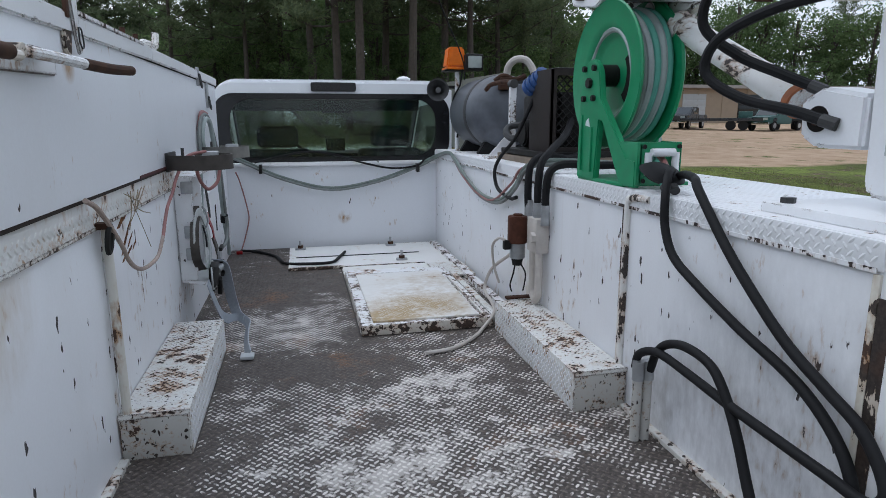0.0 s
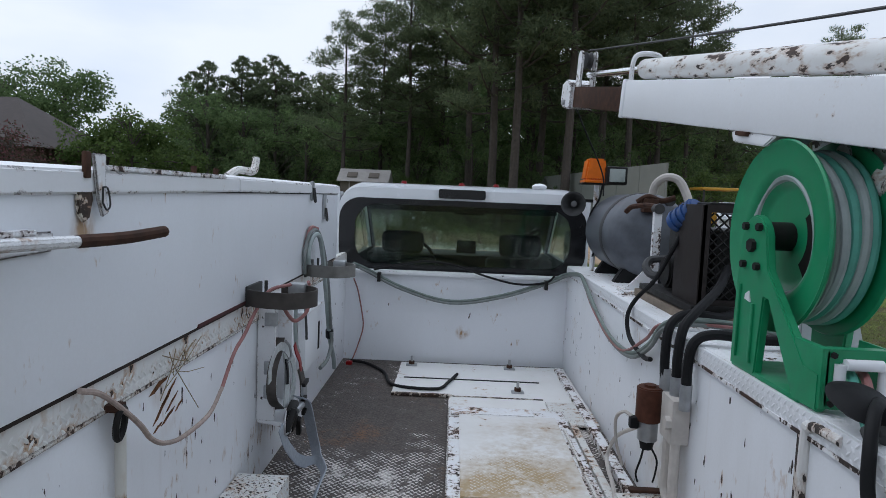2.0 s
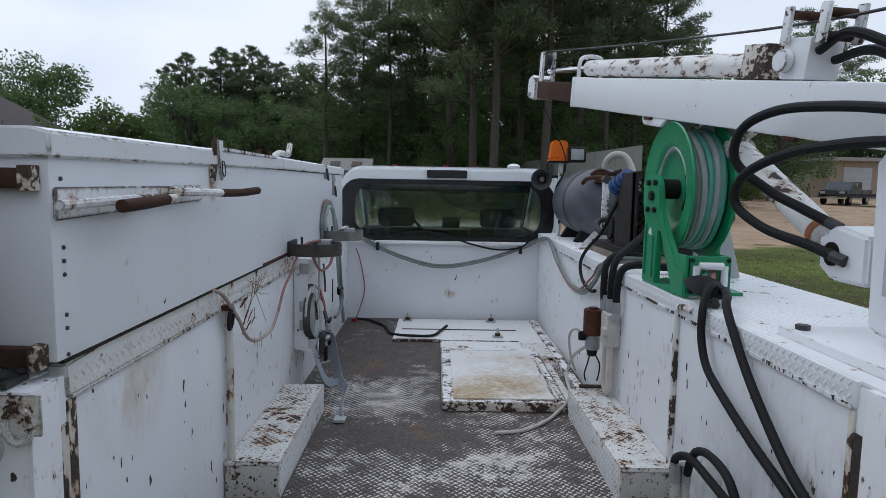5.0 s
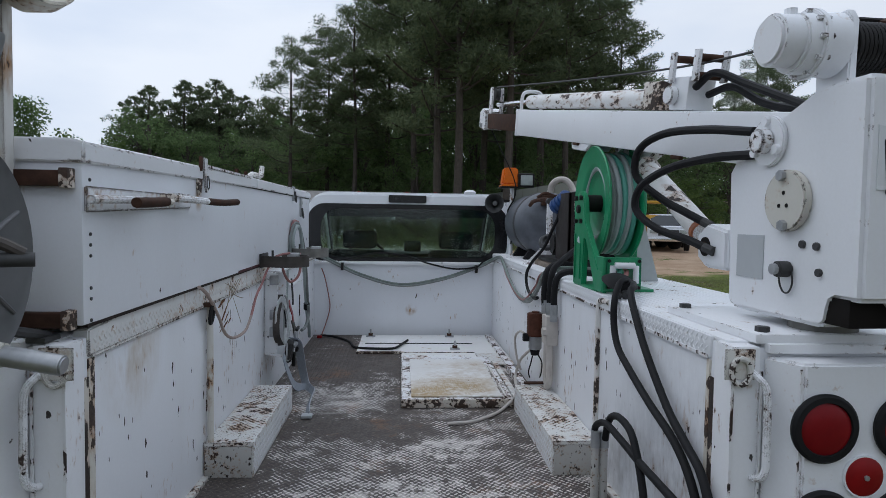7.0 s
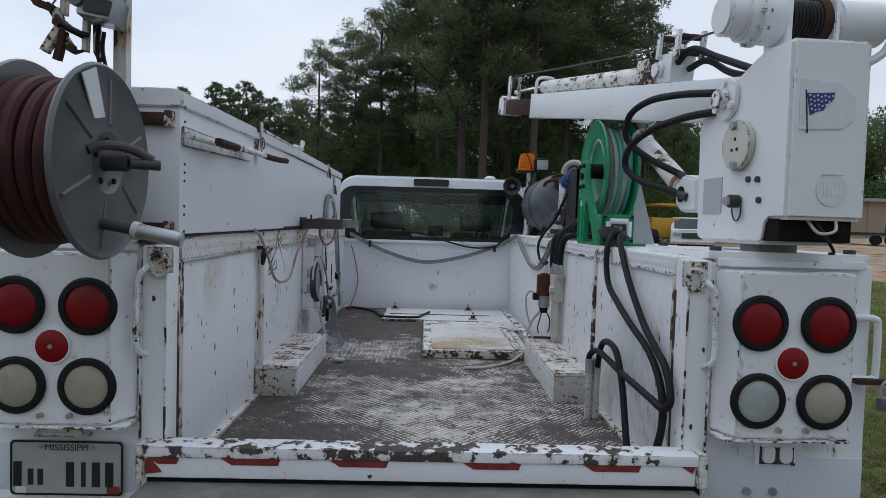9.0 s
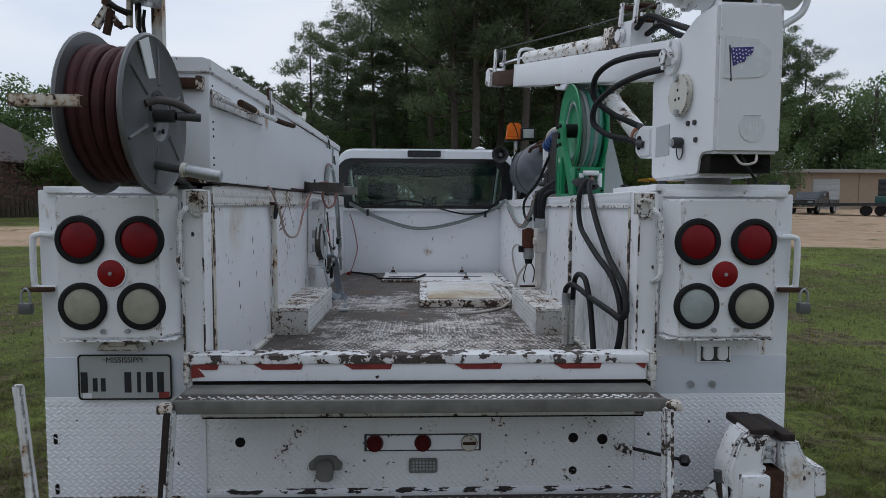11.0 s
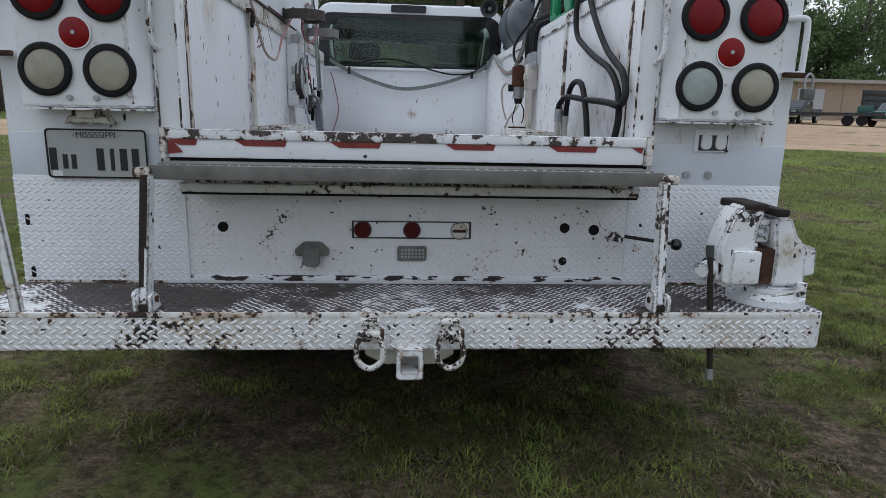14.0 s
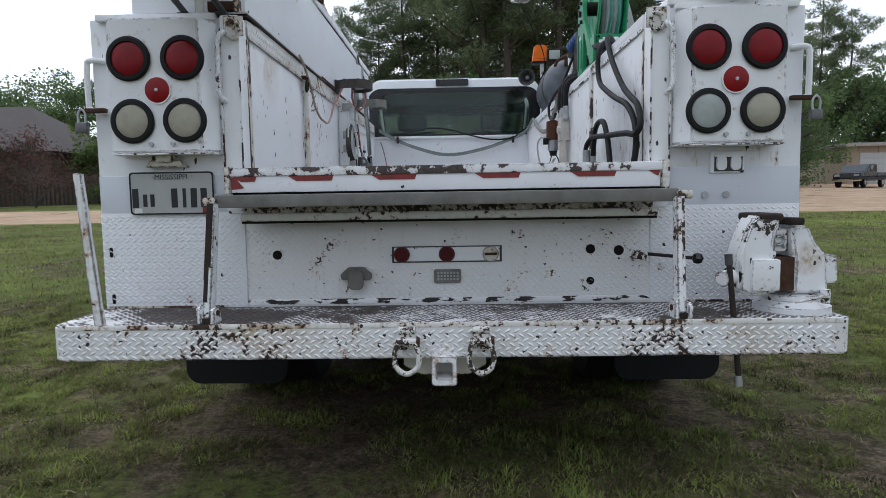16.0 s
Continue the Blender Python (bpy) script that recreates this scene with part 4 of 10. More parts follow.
# rear faces: lamp boxes, primer band, tread skirts
for s in (-1, 1):
    lo, hi = sorted((s * 0.79, s * 1.248))
    skirt = part("rear_skirt", block((lo - (0.064 if s > 0 else 0), -0.006, 0.60), (hi + (0.064 if s < 0 else 0), 0.02, 0.967), 0.002), PLATE_BASE, truck, "white tread-plate skirt")
    lug_part("tread_pattern", lugs((lo - (0.061 if s > 0 else 0), -0.0058, 0.625), (1, 0, 0), (0, 0, 1), 18, 12, size=0.0215, wide=0.0072, high=0.0030, slope=0.62), PLATE_LUG, skirt)
    part("primer_band", block((lo, -0.003, 0.967), (hi, 0.02, 1.10), 0.001), GREY_PRIMER, truck)
    # lamp box with sloped inner side
    inner, outer = 0.795, 1.15
    prof = [(s * inner, 0.0), (s * (inner + 0.045), -0.082), (s * outer, -0.082), (s * (outer + 0.012), 0.0)]
    lamp_box = part("lamp_box", prism(prof, "z", 1.178, 1.632, 0.006), WHITE, truck, "white lamp box on the rear corner")
    part("lower_lip", block((min(s * inner, s * outer), -0.085, 1.170), (max(s * inner, s * outer), 0.0, 1.176), 0.001), WHITE_CHIPPED, lamp_box)
    part("top_edge", block((min(s * 0.80, s * 1.22), -0.02, 1.640), (max(s * 0.80, s * 1.22), 0.02, 1.662), 0.004), WHITE, truck)
    cx = 0.98
    spots = [(-0.094, 0.106, RED_LENS), (0.092, 0.106, RED_LENS), (-0.091, -0.104, GREY_LENS if s > 0 else CLEAR_LENS), (0.091, -0.104, CLEAR_LENS)]
    for dx, dz, mat in spots:
        m = Matrix.Translation((s * cx + dx, -0.082, 1.388 + dz)) @ pose(0, 0, 0, 90, 0, 0)
        lamp = part("tail_lamp", lathe([(0.074, 0.0), (0.076, 0.008), (0.070, 0.014), (0.058, 0.015), (0.055, 0.007)], m, 36), BLACK_RUBBER, lamp_box, "round lamp in a black rubber ring")
        part("lens", lathe([(0.057, 0.0), (0.057, 0.010), (0.045, 0.0155), (0.02, 0.018), (0.0, 0.0185)], m, 36), mat, lamp)
    m = Matrix.Translation((s * cx, -0.082, 1.388)) @ pose(0, 0, 0, 90, 0, 0)
    reflector = part("reflector", lathe([(0.043, 0.0), (0.043, 0.006), (0.040, 0.008), (0.0, 0.012)], m, 32), RED_BRIGHT, lamp_box, "round red reflector")
    part("rim", ring_plate(circle(s * cx, 1.388, 0.047), circle(s * cx, 1.388, 0.041), "y", -0.088, -0.082), WHITE_CLEAN, reflector)
    part("screw", rod((s * cx, -0.093, 1.388), (s * cx, -0.097, 1.388), 0.006, seg=8), GALV, reflector)
    for dx in (-0.03, 0.045):
        part("screw", rod((s * cx + dx, -0.078, 1.205), (s * cx + dx, -0.094, 1.205), 0.008, seg=6), GALV, lamp_box)

# plate lamp, socket cover and bolts
plate_lamp = part("plate_lamp", prism([(-1.045, 1.155), (-0.935, 1.155), (-0.915, 1.128), (-1.065, 1.128)], "y", -0.035, 0.0, 0.004), CREAM_METAL, truck, "cream plate lamp housing")
part("lamp_mount", block((-1.02, -0.05, 1.145), (-0.96, -0.01, 1.172), 0.006), CREAM_METAL, plate_lamp)
socket = part("socket_cover", block((0.93, -0.012, 1.078), (1.05, 0.0, 1.152), 0.004), WHITE, truck, "white weatherproof socket cover with two flaps")
for dx in (0.968, 1.018):
    part("flap", prism(rounded(0.036, 0.05, 0.014, dx, 1.112), "y", -0.020, -0.011, 0.002), WHITE, socket)
part("flap_shadow", block((0.944, -0.0135, 1.083), (1.042, -0.0115, 1.136)), DARK_GREY, socket)
part("hinge", block((0.945, -0.02, 1.133), (1.038, -0.010, 1.146), 0.003), WHITE, socket)
for dx in (0.915, 0.99):
    part("bolt", rod((dx, 0.0, 1.002), (dx, -0.012, 1.002), 0.012, seg=10), GALV, truck)

# grab handles, rings and hasps at the rear
for s in (-1, 1):
    handle = part("grab_handle", tube([(s * 0.765, 0.0, 1.60), (s * 0.768, -0.03, 1.59), (s * 0.783, -0.042, 1.56), (s * 0.786, -0.042, 1.46), (s * 0.785, -0.042, 1.385), (s * 0.775, -0.03, 1.362), (s * 0.772, 0.0, 1.355)], 0.0084), WHITE_CHIPPED, truck, "white bent-rod grab handle")
    ring_at = Vector((s * 0.735, -0.014, 1.60))
    part("tie_ring", tube([ring_at + Vector((0.022 * math.cos(a), -0.006, 0.03 * math.sin(a))) for a in [2 * math.pi * i / 12 for i in range(12)]], 0.0068, 8, smooth=False, closed=True), RING_PAINT if s > 0 else EATEN_LIGHT, truck, "chipped tie ring")
    part("ring_plate", block((s * 0.735 - 0.035, -0.016, 1.580), (s * 0.735 + 0.035, -0.010, 1.650), 0.003), EATEN_LIGHT, truck)
    # outer door rod with padlock tab
    latch_rod = part("door_rod", tube([(s * 1.20, -0.004, 1.505), (s * 1.245, -0.020, 1.505), (s * 1.258, -0.020, 1.48), (s * 1.258, -0.020, 1.36), (s * 1.25, -0.020, 1.335), (s * 1.20, -0.004, 1.33)], 0.010), WHITE, truck, "white bent rod at the box corner")
    part("hasp", block((min(s * 1.19, s * 1.285), -0.045, 1.322), (max(s * 1.19, s * 1.285), -0.022, 1.338), 0.004), RUST, latch_rod)
    lock = thing("padlock", (s * 1.272, -0.045, 1.252), "weathered steel padlock hanging from a hasp", "padlock", "padlocks on the boxes")
    part("lock_body", block((s * 1.272 - 0.020, -0.056, 1.252), (s * 1.272 + 0.020, -0.034, 1.288), 0.005), GREY_DISC, lock)
    part("shackle", tube([(s * 1.272 - 0.012, -0.045, 1.286), (s * 1.272 - 0.013, -0.045, 1.318), (s * 1.272, -0.045, 1.334), (s * 1.272 + 0.013, -0.045, 1.318), (s * 1.272 + 0.012, -0.045, 1.286)], 0.004, 8), GALV, lock)

# middle rear panel with recess, plugs and holes
for z in (0.826, 0.655):
    part("drain_slot", prism(rounded(0.013, 0.036, 0.006, -1.218, z), "y", -0.0075, -0.004), GAP_SHADE, truck)
rear_panel = part("rear_panel", block((-0.727, 0.0, 0.60), (0.727, 0.03, 0.985), 0.002), PANEL_BASE, truck, "white tread-plate tail panel with paint chips")
part("panel_foot", block((-0.727, -0.0042, 0.627), (0.727, 0.001, 0.646), 0.001), FOOT_FLAKES, rear_panel, "flaking black paint line along the foot")
lug_part("tread_pattern", lugs((-0.725, 0.0, 0.622), (1, 0, 0), (0, 0, 1), 51, 5, size=0.0212, wide=0.0068, high=0.0025, slope=0.62), PANEL_LUG, rear_panel)
lug_part("tread_pattern", lugs((-0.725, 0.0, 0.622 + 5 * 0.0285), (1, 0, 0), (0, 0, 1), 51, 5, size=0.0212, wide=0.0068, high=0.0022, slope=0.62, skip=lambda c: abs(c.x) < 0.42), PANEL_LUG, rear_panel)
lug_part("tread_pattern", lugs((-0.725, 0.0, 0.622 + 5 * 0.0285), (1, 0, 0), (0, 0, 1), 51, 5, size=0.0212, wide=0.0066, high=0.0013, slope=0.62, skip=lambda c: abs(c.x) >= 0.42 or (abs(c.x) < 0.215 and c.z > 0.755)), PANEL_LUG, rear_panel)
part("lamp_strip", block((-0.198, -0.004, 0.774), (0.198, 0.0, 0.833), 0.001), DARK_GREY, rear_panel, "recessed strip with two red lamps and a cap")
part("strip_face", block((-0.19, -0.006, 0.779), (0.19, -0.003, 0.829), 0.001), WHITE, rear_panel)
for dx in (-0.162, 0.0):
    part("marker_lamp", rod((dx, -0.005, 0.804), (dx, -0.022, 0.804), 0.030, 0.026, 24, bevel=0.003), RED_DARK, rear_panel, "dark red marker lamp")
cap = part("filler_cap", rod((0.157, -0.005, 0.803), (0.157, -0.014, 0.803), 0.029, seg=24, bevel=0.002), CREAM_METAL, rear_panel, "chipped cream cap")
part("cap_bar", block((0.135, -0.020, 0.799), (0.18, -0.012, 0.808), 0.002), RUST, cap)
grate = part("vent_grate", prism(rounded(0.098, 0.05, 0.008, 0.001, 0.724), "y", -0.010, 0.0, 0.002), GREY_STRIP, rear_panel, "small grey perforated vent")
for i in range(7):
    for j in range(3):
        part("perforation", block((-0.035 + i * 0.0115, -0.0125, 0.710 + j * 0.0115), (-0.028 + i * 0.0115, -0.0095, 0.717 + j * 0.0115)), GALV, grate)
plug = part("trailer_socket", prism([(-0.385, 0.735), (-0.355, 0.762), (-0.30, 0.762), (-0.270, 0.735), (-0.275, 0.715), (-0.38, 0.715)], "y", -0.02, 0.0, 0.003), GREY_STRIP, rear_panel, "grey trailer socket with a flap")
part("flap", prism(rounded(0.056, 0.075, 0.02, -0.328, 0.718), "y", -0.034, -0.018, 0.004), GREY_STRIP, plug)
for hx, hz, hr in ((-0.614, 0.808, 0.017), (0.515, 0.815, 0.017), (0.616, 0.809, 0.018), (0.515, 0.70, 0.014)):
    part("hole", rod((hx, 0.002, hz), (hx, -0.0022, hz), hr, seg=18), GAP_SHADE, rear_panel)
control = part("pull_knob", rod((0.841, -0.137, 0.790), (0.66, -0.04, 0.803), 0.006, seg=8), BLACK_METAL, truck, "black pull knob on a rod")
part("knob", lathe([(0.0, -0.020), (0.013, -0.015), (0.020, 0.0), (0.013, 0.015), (0.0, 0.020)], Matrix.Translation((0.843, -0.139, 0.790)), 18), BLACK_GLOSS, control)
part("rod_guide", rod((0.70, -0.06, 0.79), (0.655, -0.038, 0.801), 0.016, seg=10), WHITE_CHIPPED, control)

# tailgate board and fold-down shelf
tail_board = part("tail_board", block((-0.750, -0.06, 1.034), (0.742, 0.0, 1.092), 0.003), WHITE, truck, "white tail board with faded red stripes")
part("board_cap", block((-0.757, -0.066, 1.090), (0.747, 0.012, 1.120), 0.005), BOARD_CAP, tail_board, "white cap worn to dark wood")
for x0, x1 in ((-0.745, -0.66), (-0.55, -0.39), (-0.26, -0.10), (0.10, 0.26), (0.43, 0.59), (0.70, 0.74)):
    part("stripe", prism([(x0, 1.090), (x1, 1.090), (x1 - 0.006, 1.072), (x0 + 0.030, 1.072)], "y", -0.0625, -0.059), RED_PAINT, tail_board, "faded red stripe")
part("stripe", prism([(-0.748, 1.086), (-0.735, 1.086), (-0.705, 1.05), (-0.748, 1.045)], "y", -0.0630, -0.059), RED_PAINT, tail_board, "faded red stripe")
part("gate_bracket", block((-0.772, -0.07, 1.03), (-0.752, 0.02, 1.125), 0.004), EATEN_LIGHT, truck)
part("gate_bracket", block((0.745, -0.07, 1.03), (0.772, 0.02, 1.125), 0.004), EATEN_LIGHT, truck)
# black filler draws the shade between board and shelf
part("board_gap_shade", block((-0.75, -0.05, 1.0), (0.76, 0.0, 1.034)), GAP_SHADE, truck)
shelf = part("fold_shelf", block((-0.75, -0.225, 1.004), (0.742, -0.03, 1.020), 0.003), SHELF_TOP, truck, "narrow fold-down tread shelf")
lug_part("tread_pattern", lugs((-0.745, -0.220, 1.0198), (1, 0, 0), (0, 1, 0), 60, 2, pitch=0.0205, size=0.021, wide=0.0080, high=0.003, unit=0.0245), SHELF_LUG, shelf)
part("shelf_flange", block((-0.745, -0.166, 1.0185), (0.738, -0.064, 1.0245), 0.002), GREY_STRIP, shelf, "plain grey flange along the board")
part("rubber_face", block((-0.745, -0.238, 0.984), (0.742, -0.224, 1.0255), 0.005), GREY_STRIP, shelf, "grey rubber strip along the edge")
part("lower_lip", block((-0.70, -0.124, 0.935), (0.715, -0.085, 0.963), 0.005), LOWER_LIP, shelf, "white worn angle under the strip")
lug_part("tread_pattern", lugs((-0.70, -0.1102, 0.964), (1, 0, 0), (0, 0, 1), 56, 1, pitch=0.0205, size=0.019, wide=0.0080, high=0.003, unit=0.025), WHITE_CHIPPED, shelf)
# two black fillers draw the shade below the lip and the shelf
part("lip_gap_shade", block((-0.70, -0.110, 0.927), (0.715, -0.02, 0.9355)), GAP_SHADE, shelf)
part("shelf_under_shade", block((-0.70, -0.19, 0.990), (0.70, -0.02, 1.004)), GAP_SHADE, shelf)
part("shelf_hanger", block((-0.69, -0.110, 0.9625), (0.70, -0.02, 0.992)), EATEN, shelf)
for s in (-1, 1):
    part("shelf_corner", block((s * 0.757 - 0.022, -0.262, 0.992), (s * 0.757 + 0.022, -0.215, 1.018), 0.006), EATEN, shelf, "rust-eaten corner of the shelf")
for s, x_top, x_low in ((-1, -0.742, -0.755), (1, 0.737, 0.730)):
    def leaned(bm):
        for q in bm.verts:
            q.co.x += x_top + (x_low - x_top) * (1.0 - q.co.z) / 0.36
        return bm
    leg = part("shelf_leg", leaned(prism([(-0.266, 1.0), (-0.228, 1.0), (-0.268, 0.640), (-0.316, 0.640)], "x", -0.012, 0.012, 0.003)), WHITE_CHIPPED, shelf, "chipped flat-bar leg")
    if s < 0:
        part("bare_edge", leaned(prism([(-0.2685, 1.0), (-0.2645, 1.0), (-0.2918, 0.80), (-0.2958, 0.80)], "x", -0.0118, 0.0070)), LEG_DARK, leg, "front edge rubbed to dark steel")
        part("bare_edge", leaned(prism([(-0.2956, 0.80), (-0.2918, 0.80), (-0.3072, 0.69), (-0.3112, 0.69)], "x", -0.0118, 0.0010)), LEG_DARK, leg, "front edge rubbed to dark steel")
        part("bare_flank", leaned(prism([(-0.2675, 0.99), (-0.240, 0.99), (-0.264, 0.76), (-0.2995, 0.76)], "x", -0.0140, -0.0115)), LEG_DARK, leg, "bare dark flank of the bar")
    else:
        part("bare_edge", leaned(prism([(-0.2680, 1.0), (-0.2645, 1.0), (-0.3090, 0.68), (-0.3125, 0.68)], "x", 0.0030, 0.0118)), EDGE_CHIPS, leg, "front edge rubbed to dark steel")
    x = x_low + 0.002
    for off, tall in ((-0.021, 0.682), (0.021, 0.672)):
        part("hinge_lug", prism([(-0.327, 0.6205), (-0.262, 0.6205), (-0.276, tall - 0.014), (-0.290, tall), (-0.318, tall), (-0.327, tall - 0.010)], "x", x + off - 0.0075, x + off + 0.0075, 0.003), WHITE_CHIPPED, leg, "white hinge plate")
    part("hinge_shadow", block((x - 0.0135, -0.322, 0.6205), (x + 0.0135, -0.290, 0.640)), LEG_DARK, leg)
    part("hinge_pin", rod((x - 0.033, -0.302, 0.655), (x + 0.033, -0.302, 0.655), 0.0095, seg=10), RUST, leg)

# step bumper
bumper_out = [(-1.25, -0.30), (-1.225, -0.325), (1.225, -0.325), (1.25, -0.30), (1.25, 0.0), (-1.25, 0.0)]
bumper = part("step_bumper", prism(bumper_out, "z", 0.508, 0.618, 0.004), BUMPER_FACE, truck, "wide tread-plate step bumper, white with dark chips")
bumper_top = part("bumper_top", prism([(-1.247, -0.298), (-1.224, -0.322), (1.224, -0.322), (1.247, -0.298), (1.247, -0.008), (-1.247, -0.008)], "z", 0.617, 0.6205, 0.0), BUMPER_BASE, bumper, "worn dark tread top")
lug_part("tread_pattern", lugs((-1.24, -0.315, 0.6203), (1, 0, 0), (0, 1, 0), 87, 10.5, pitch=0.0205, size=0.0235, wide=0.0088), BUMPER_LUG, bumper)
lug_part("tread_pattern", lugs((-1.225, -0.3252, 0.512), (1, 0, 0), (0, 0, 1), 85, 3.2, pitch=0.0205, size=0.0245, wide=0.0084, high=0.0032, slope=0.62), BUMPER_FACE_LUG, bumper)
part("bumper_edge", block((-1.22, -0.327, 0.606), (1.22, -0.318, 0.6215), 0.002), BUMPER_EDGE, bumper)
hitch = part("receiver_hitch", ring_plate(rounded(0.078, 0.09, 0.01, -0.008, 0.475, 2), rounded(0.05, 0.052, 0.004, -0.008, 0.475, 2), "y", -0.36, -0.05), WHITE_RUSTY, truck, "square receiver hitch, rusty white")
part("hitch_inside", block((-0.034, -0.10, 0.448), (0.018, -0.06, 0.502)), GAP_SHADE, hitch)
part("hitch_plate", prism([(-0.14, 0.505), (0.125, 0.505), (0.125, 0.47), (0.07, 0.44), (-0.085, 0.44), (-0.14, 0.47)], "y", -0.27, -0.245, 0.003), CREAM_METAL, hitch)
for s in (-1, 1):
    x = -0.008 + s * 0.114
    mount = part("ring_mount", block((x - 0.026, -0.352, 0.540), (x + 0.026, -0.325, 0.600), 0.007), RING_PAINT, truck, "forged tow ring mount")
    part("mount_top", rod((x - 0.026, -0.345, 0.600), (x + 0.026, -0.345, 0.600), 0.013, seg=12), RING_PAINT, mount)
    part("tow_ring", tube([(x - 0.024, -0.362, 0.572), (x - 0.037, -0.37, 0.530), (x - 0.032, -0.372, 0.492), (x, -0.374, 0.472), (x + 0.032, -0.372, 0.492), (x + 0.037, -0.37, 0.530), (x + 0.024, -0.362, 0.572)], 0.0085, 10), RING_PAINT, mount, "chipped steel tow ring")
    part("tow_pin", rod((x - 0.033, -0.358, 0.568), (x + 0.033, -0.358, 0.568), 0.011, seg=10), RING_PAINT, mount)
    part("pin_nut", rod((x + 0.030, -0.358, 0.568), (x + 0.040, -0.358, 0.568), 0.015, seg=6), RUST, mount)
corner_post = part("corner_post", prism([(-1.108, 0.618), (-1.078, 0.618), (-1.120, 1.10), (-1.146, 1.10)], "y", -0.325, -0.305, 0.003), WHITE_RUSTY, truck, "bent white flat bar standing on the bumper")

# running gear
for s in (-1, 1):
    for x in (0.80, 1.07):
        wheel = part("wheel", lathe([(0.24, -0.09), (0.37, -0.105), (0.395, -0.08), (0.40, 0.0), (0.395, 0.08), (0.37, 0.105), (0.24, 0.09)], Matrix.Translation((s * x, 1.15, 0.415)) @ pose(0, 0, 0, 0, 90, 0), 36), BLACK_RUBBER, truck, "black dual tyre")
        part("rim", lathe([(0.0, -0.05), (0.20, -0.06), (0.24, -0.085), (0.24, 0.085), (0.20, 0.06), (0.0, 0.05)], Matrix.Translation((s * x, 1.15, 0.415)) @ pose(0, 0, 0, 0, 90, 0), 24), DARK_GREY, wheel)
    wheel = part("wheel", lathe([(0.24, -0.09), (0.37, -0.105), (0.40, -0.07), (0.40, 0.07), (0.37, 0.105), (0.24, 0.09)], Matrix.Translation((s * 0.85, 5.55, 0.485)) @ pose(0, 0, 0, 0, 90, 0), 36), BLACK_RUBBER, truck)
    part("rim", lathe([(0.0, -0.05), (0.20, -0.06), (0.24, -0.085), (0.24, 0.085), (0.20, 0.06), (0.0, 0.05)], Matrix.Translation((s * 0.85, 5.55, 0.485)) @ pose(0, 0, 0, 0, 90, 0), 24), DARK_GREY, wheel)
    part("mud_flap", prism(rounded(0.48, 0.45, 0.07, s * 1.0, 0.375, 5), "y", 0.60, 0.612, 0.003), BLACK_RUBBER, truck, "black rubber mud flap")
    part("frame_rail", block((s * 0.42 - 0.04, 0.02, 0.62), (s * 0.42 + 0.04, 5.9, 0.80), 0.006), BLACK_METAL, truck)
part("axle", rod((-0.8, 1.15, 0.415), (0.8, 1.15, 0.415), 0.06), BLACK_METAL, truck)
part("differential", lathe([(0.0, -0.16), (0.10, -0.12), (0.15, 0.0), (0.10, 0.12), (0.0, 0.16)], Matrix.Translation((0, 1.15, 0.42)) @ pose(0, 0, 0, 0, 90, 0), 24), BLACK_METAL, truck)
# four unseen blocks added to keep light off the ground below
part("rail_light_block", block((-0.36, 1.75, 0.36), (0.36, 3.1, 0.79), 0.05), BLACK_METAL, truck, "unseen black block between the rails, added to darken the ground")
part("cab_light_block", block((-0.36, 3.9, 0.34), (0.36, 5.1, 0.70), 0.06), BLACK_METAL, truck)
part("front_light_block", block((-0.72, 5.35, 0.36), (0.72, 5.75, 0.62), 0.05), BLACK_METAL, truck)
part("rear_light_block", block((-0.40, 0.10, 0.52), (0.40, 0.30, 0.80), 0.02), BLACK_METAL, truck)
part("underbody", block((-1.2, 0.04, 0.80), (1.2, 3.7, 0.953)), BLACK_METAL, truck)

# cab
CAB_Y = 3.86


cab_roof = bmesh.new()
rows = []
for y, half, top in ((CAB_Y + 0.004, 0.843, 2.124), (CAB_Y + 0.03, 0.845, 2.146), (CAB_Y + 0.16, 0.845, 2.162), (4.5, 0.845, 2.172), (5.0, 0.835, 2.155), (5.15, 0.82, 2.12)):
    line = [cab_roof.verts.new((0.03 + sx * x, y, z)) for sx, arc in ((-1, range(8, -1, -1)), (1, range(9))) for x, z in
            [(half - 0.16 + 0.16 * math.sin(radians(90 * i / 8)), top - 0.16 + 0.16 * math.cos(radians(90 * i / 8))) for i in arc]]
    rows.append(line)
for a, b in zip(rows, rows[1:]):
    for i in range(len(a) - 1):
        cab_roof.faces.new((a[i], a[i + 1], b[i + 1], b[i]))
bmesh.ops.solidify(cab_roof, geom=cab_roof.faces[:], thickness=0.004)
cab_shell = part("cab_roof", cab_roof, CAB_WHITE, truck, "white steel cab roof")
part("header_trim", block((-0.78, 4.95, 1.955), (0.84, 5.16, 2.085), 0.01), INTERIOR, cab_shell)
roof_lining = part("roof_lining", block((-0.74, CAB_Y + 0.04, 2.045), (0.80, 5.05, 2.065), 0.004), INTERIOR, cab_shell)
outer = rounded(1.69, 1.16, 0.15, 0.03, 1.545, 6)
inner = rounded(1.575, 0.455, 0.10, 0.03, 1.815, 6)
cab_back = part("cab_back", ring_plate(outer, inner, "y", CAB_Y, CAB_Y + 0.045), CAB_WHITE, truck, "white cab rear wall round the window")
rear_window = part("rear_window", prism(rounded(1.565, 0.448, 0.098, 0.03, 1.815, 6), "y", CAB_Y + 0.012, CAB_Y + 0.018), CAB_GLASS, truck, "tinted rear cab window")
rear_window.visible_shadow = False
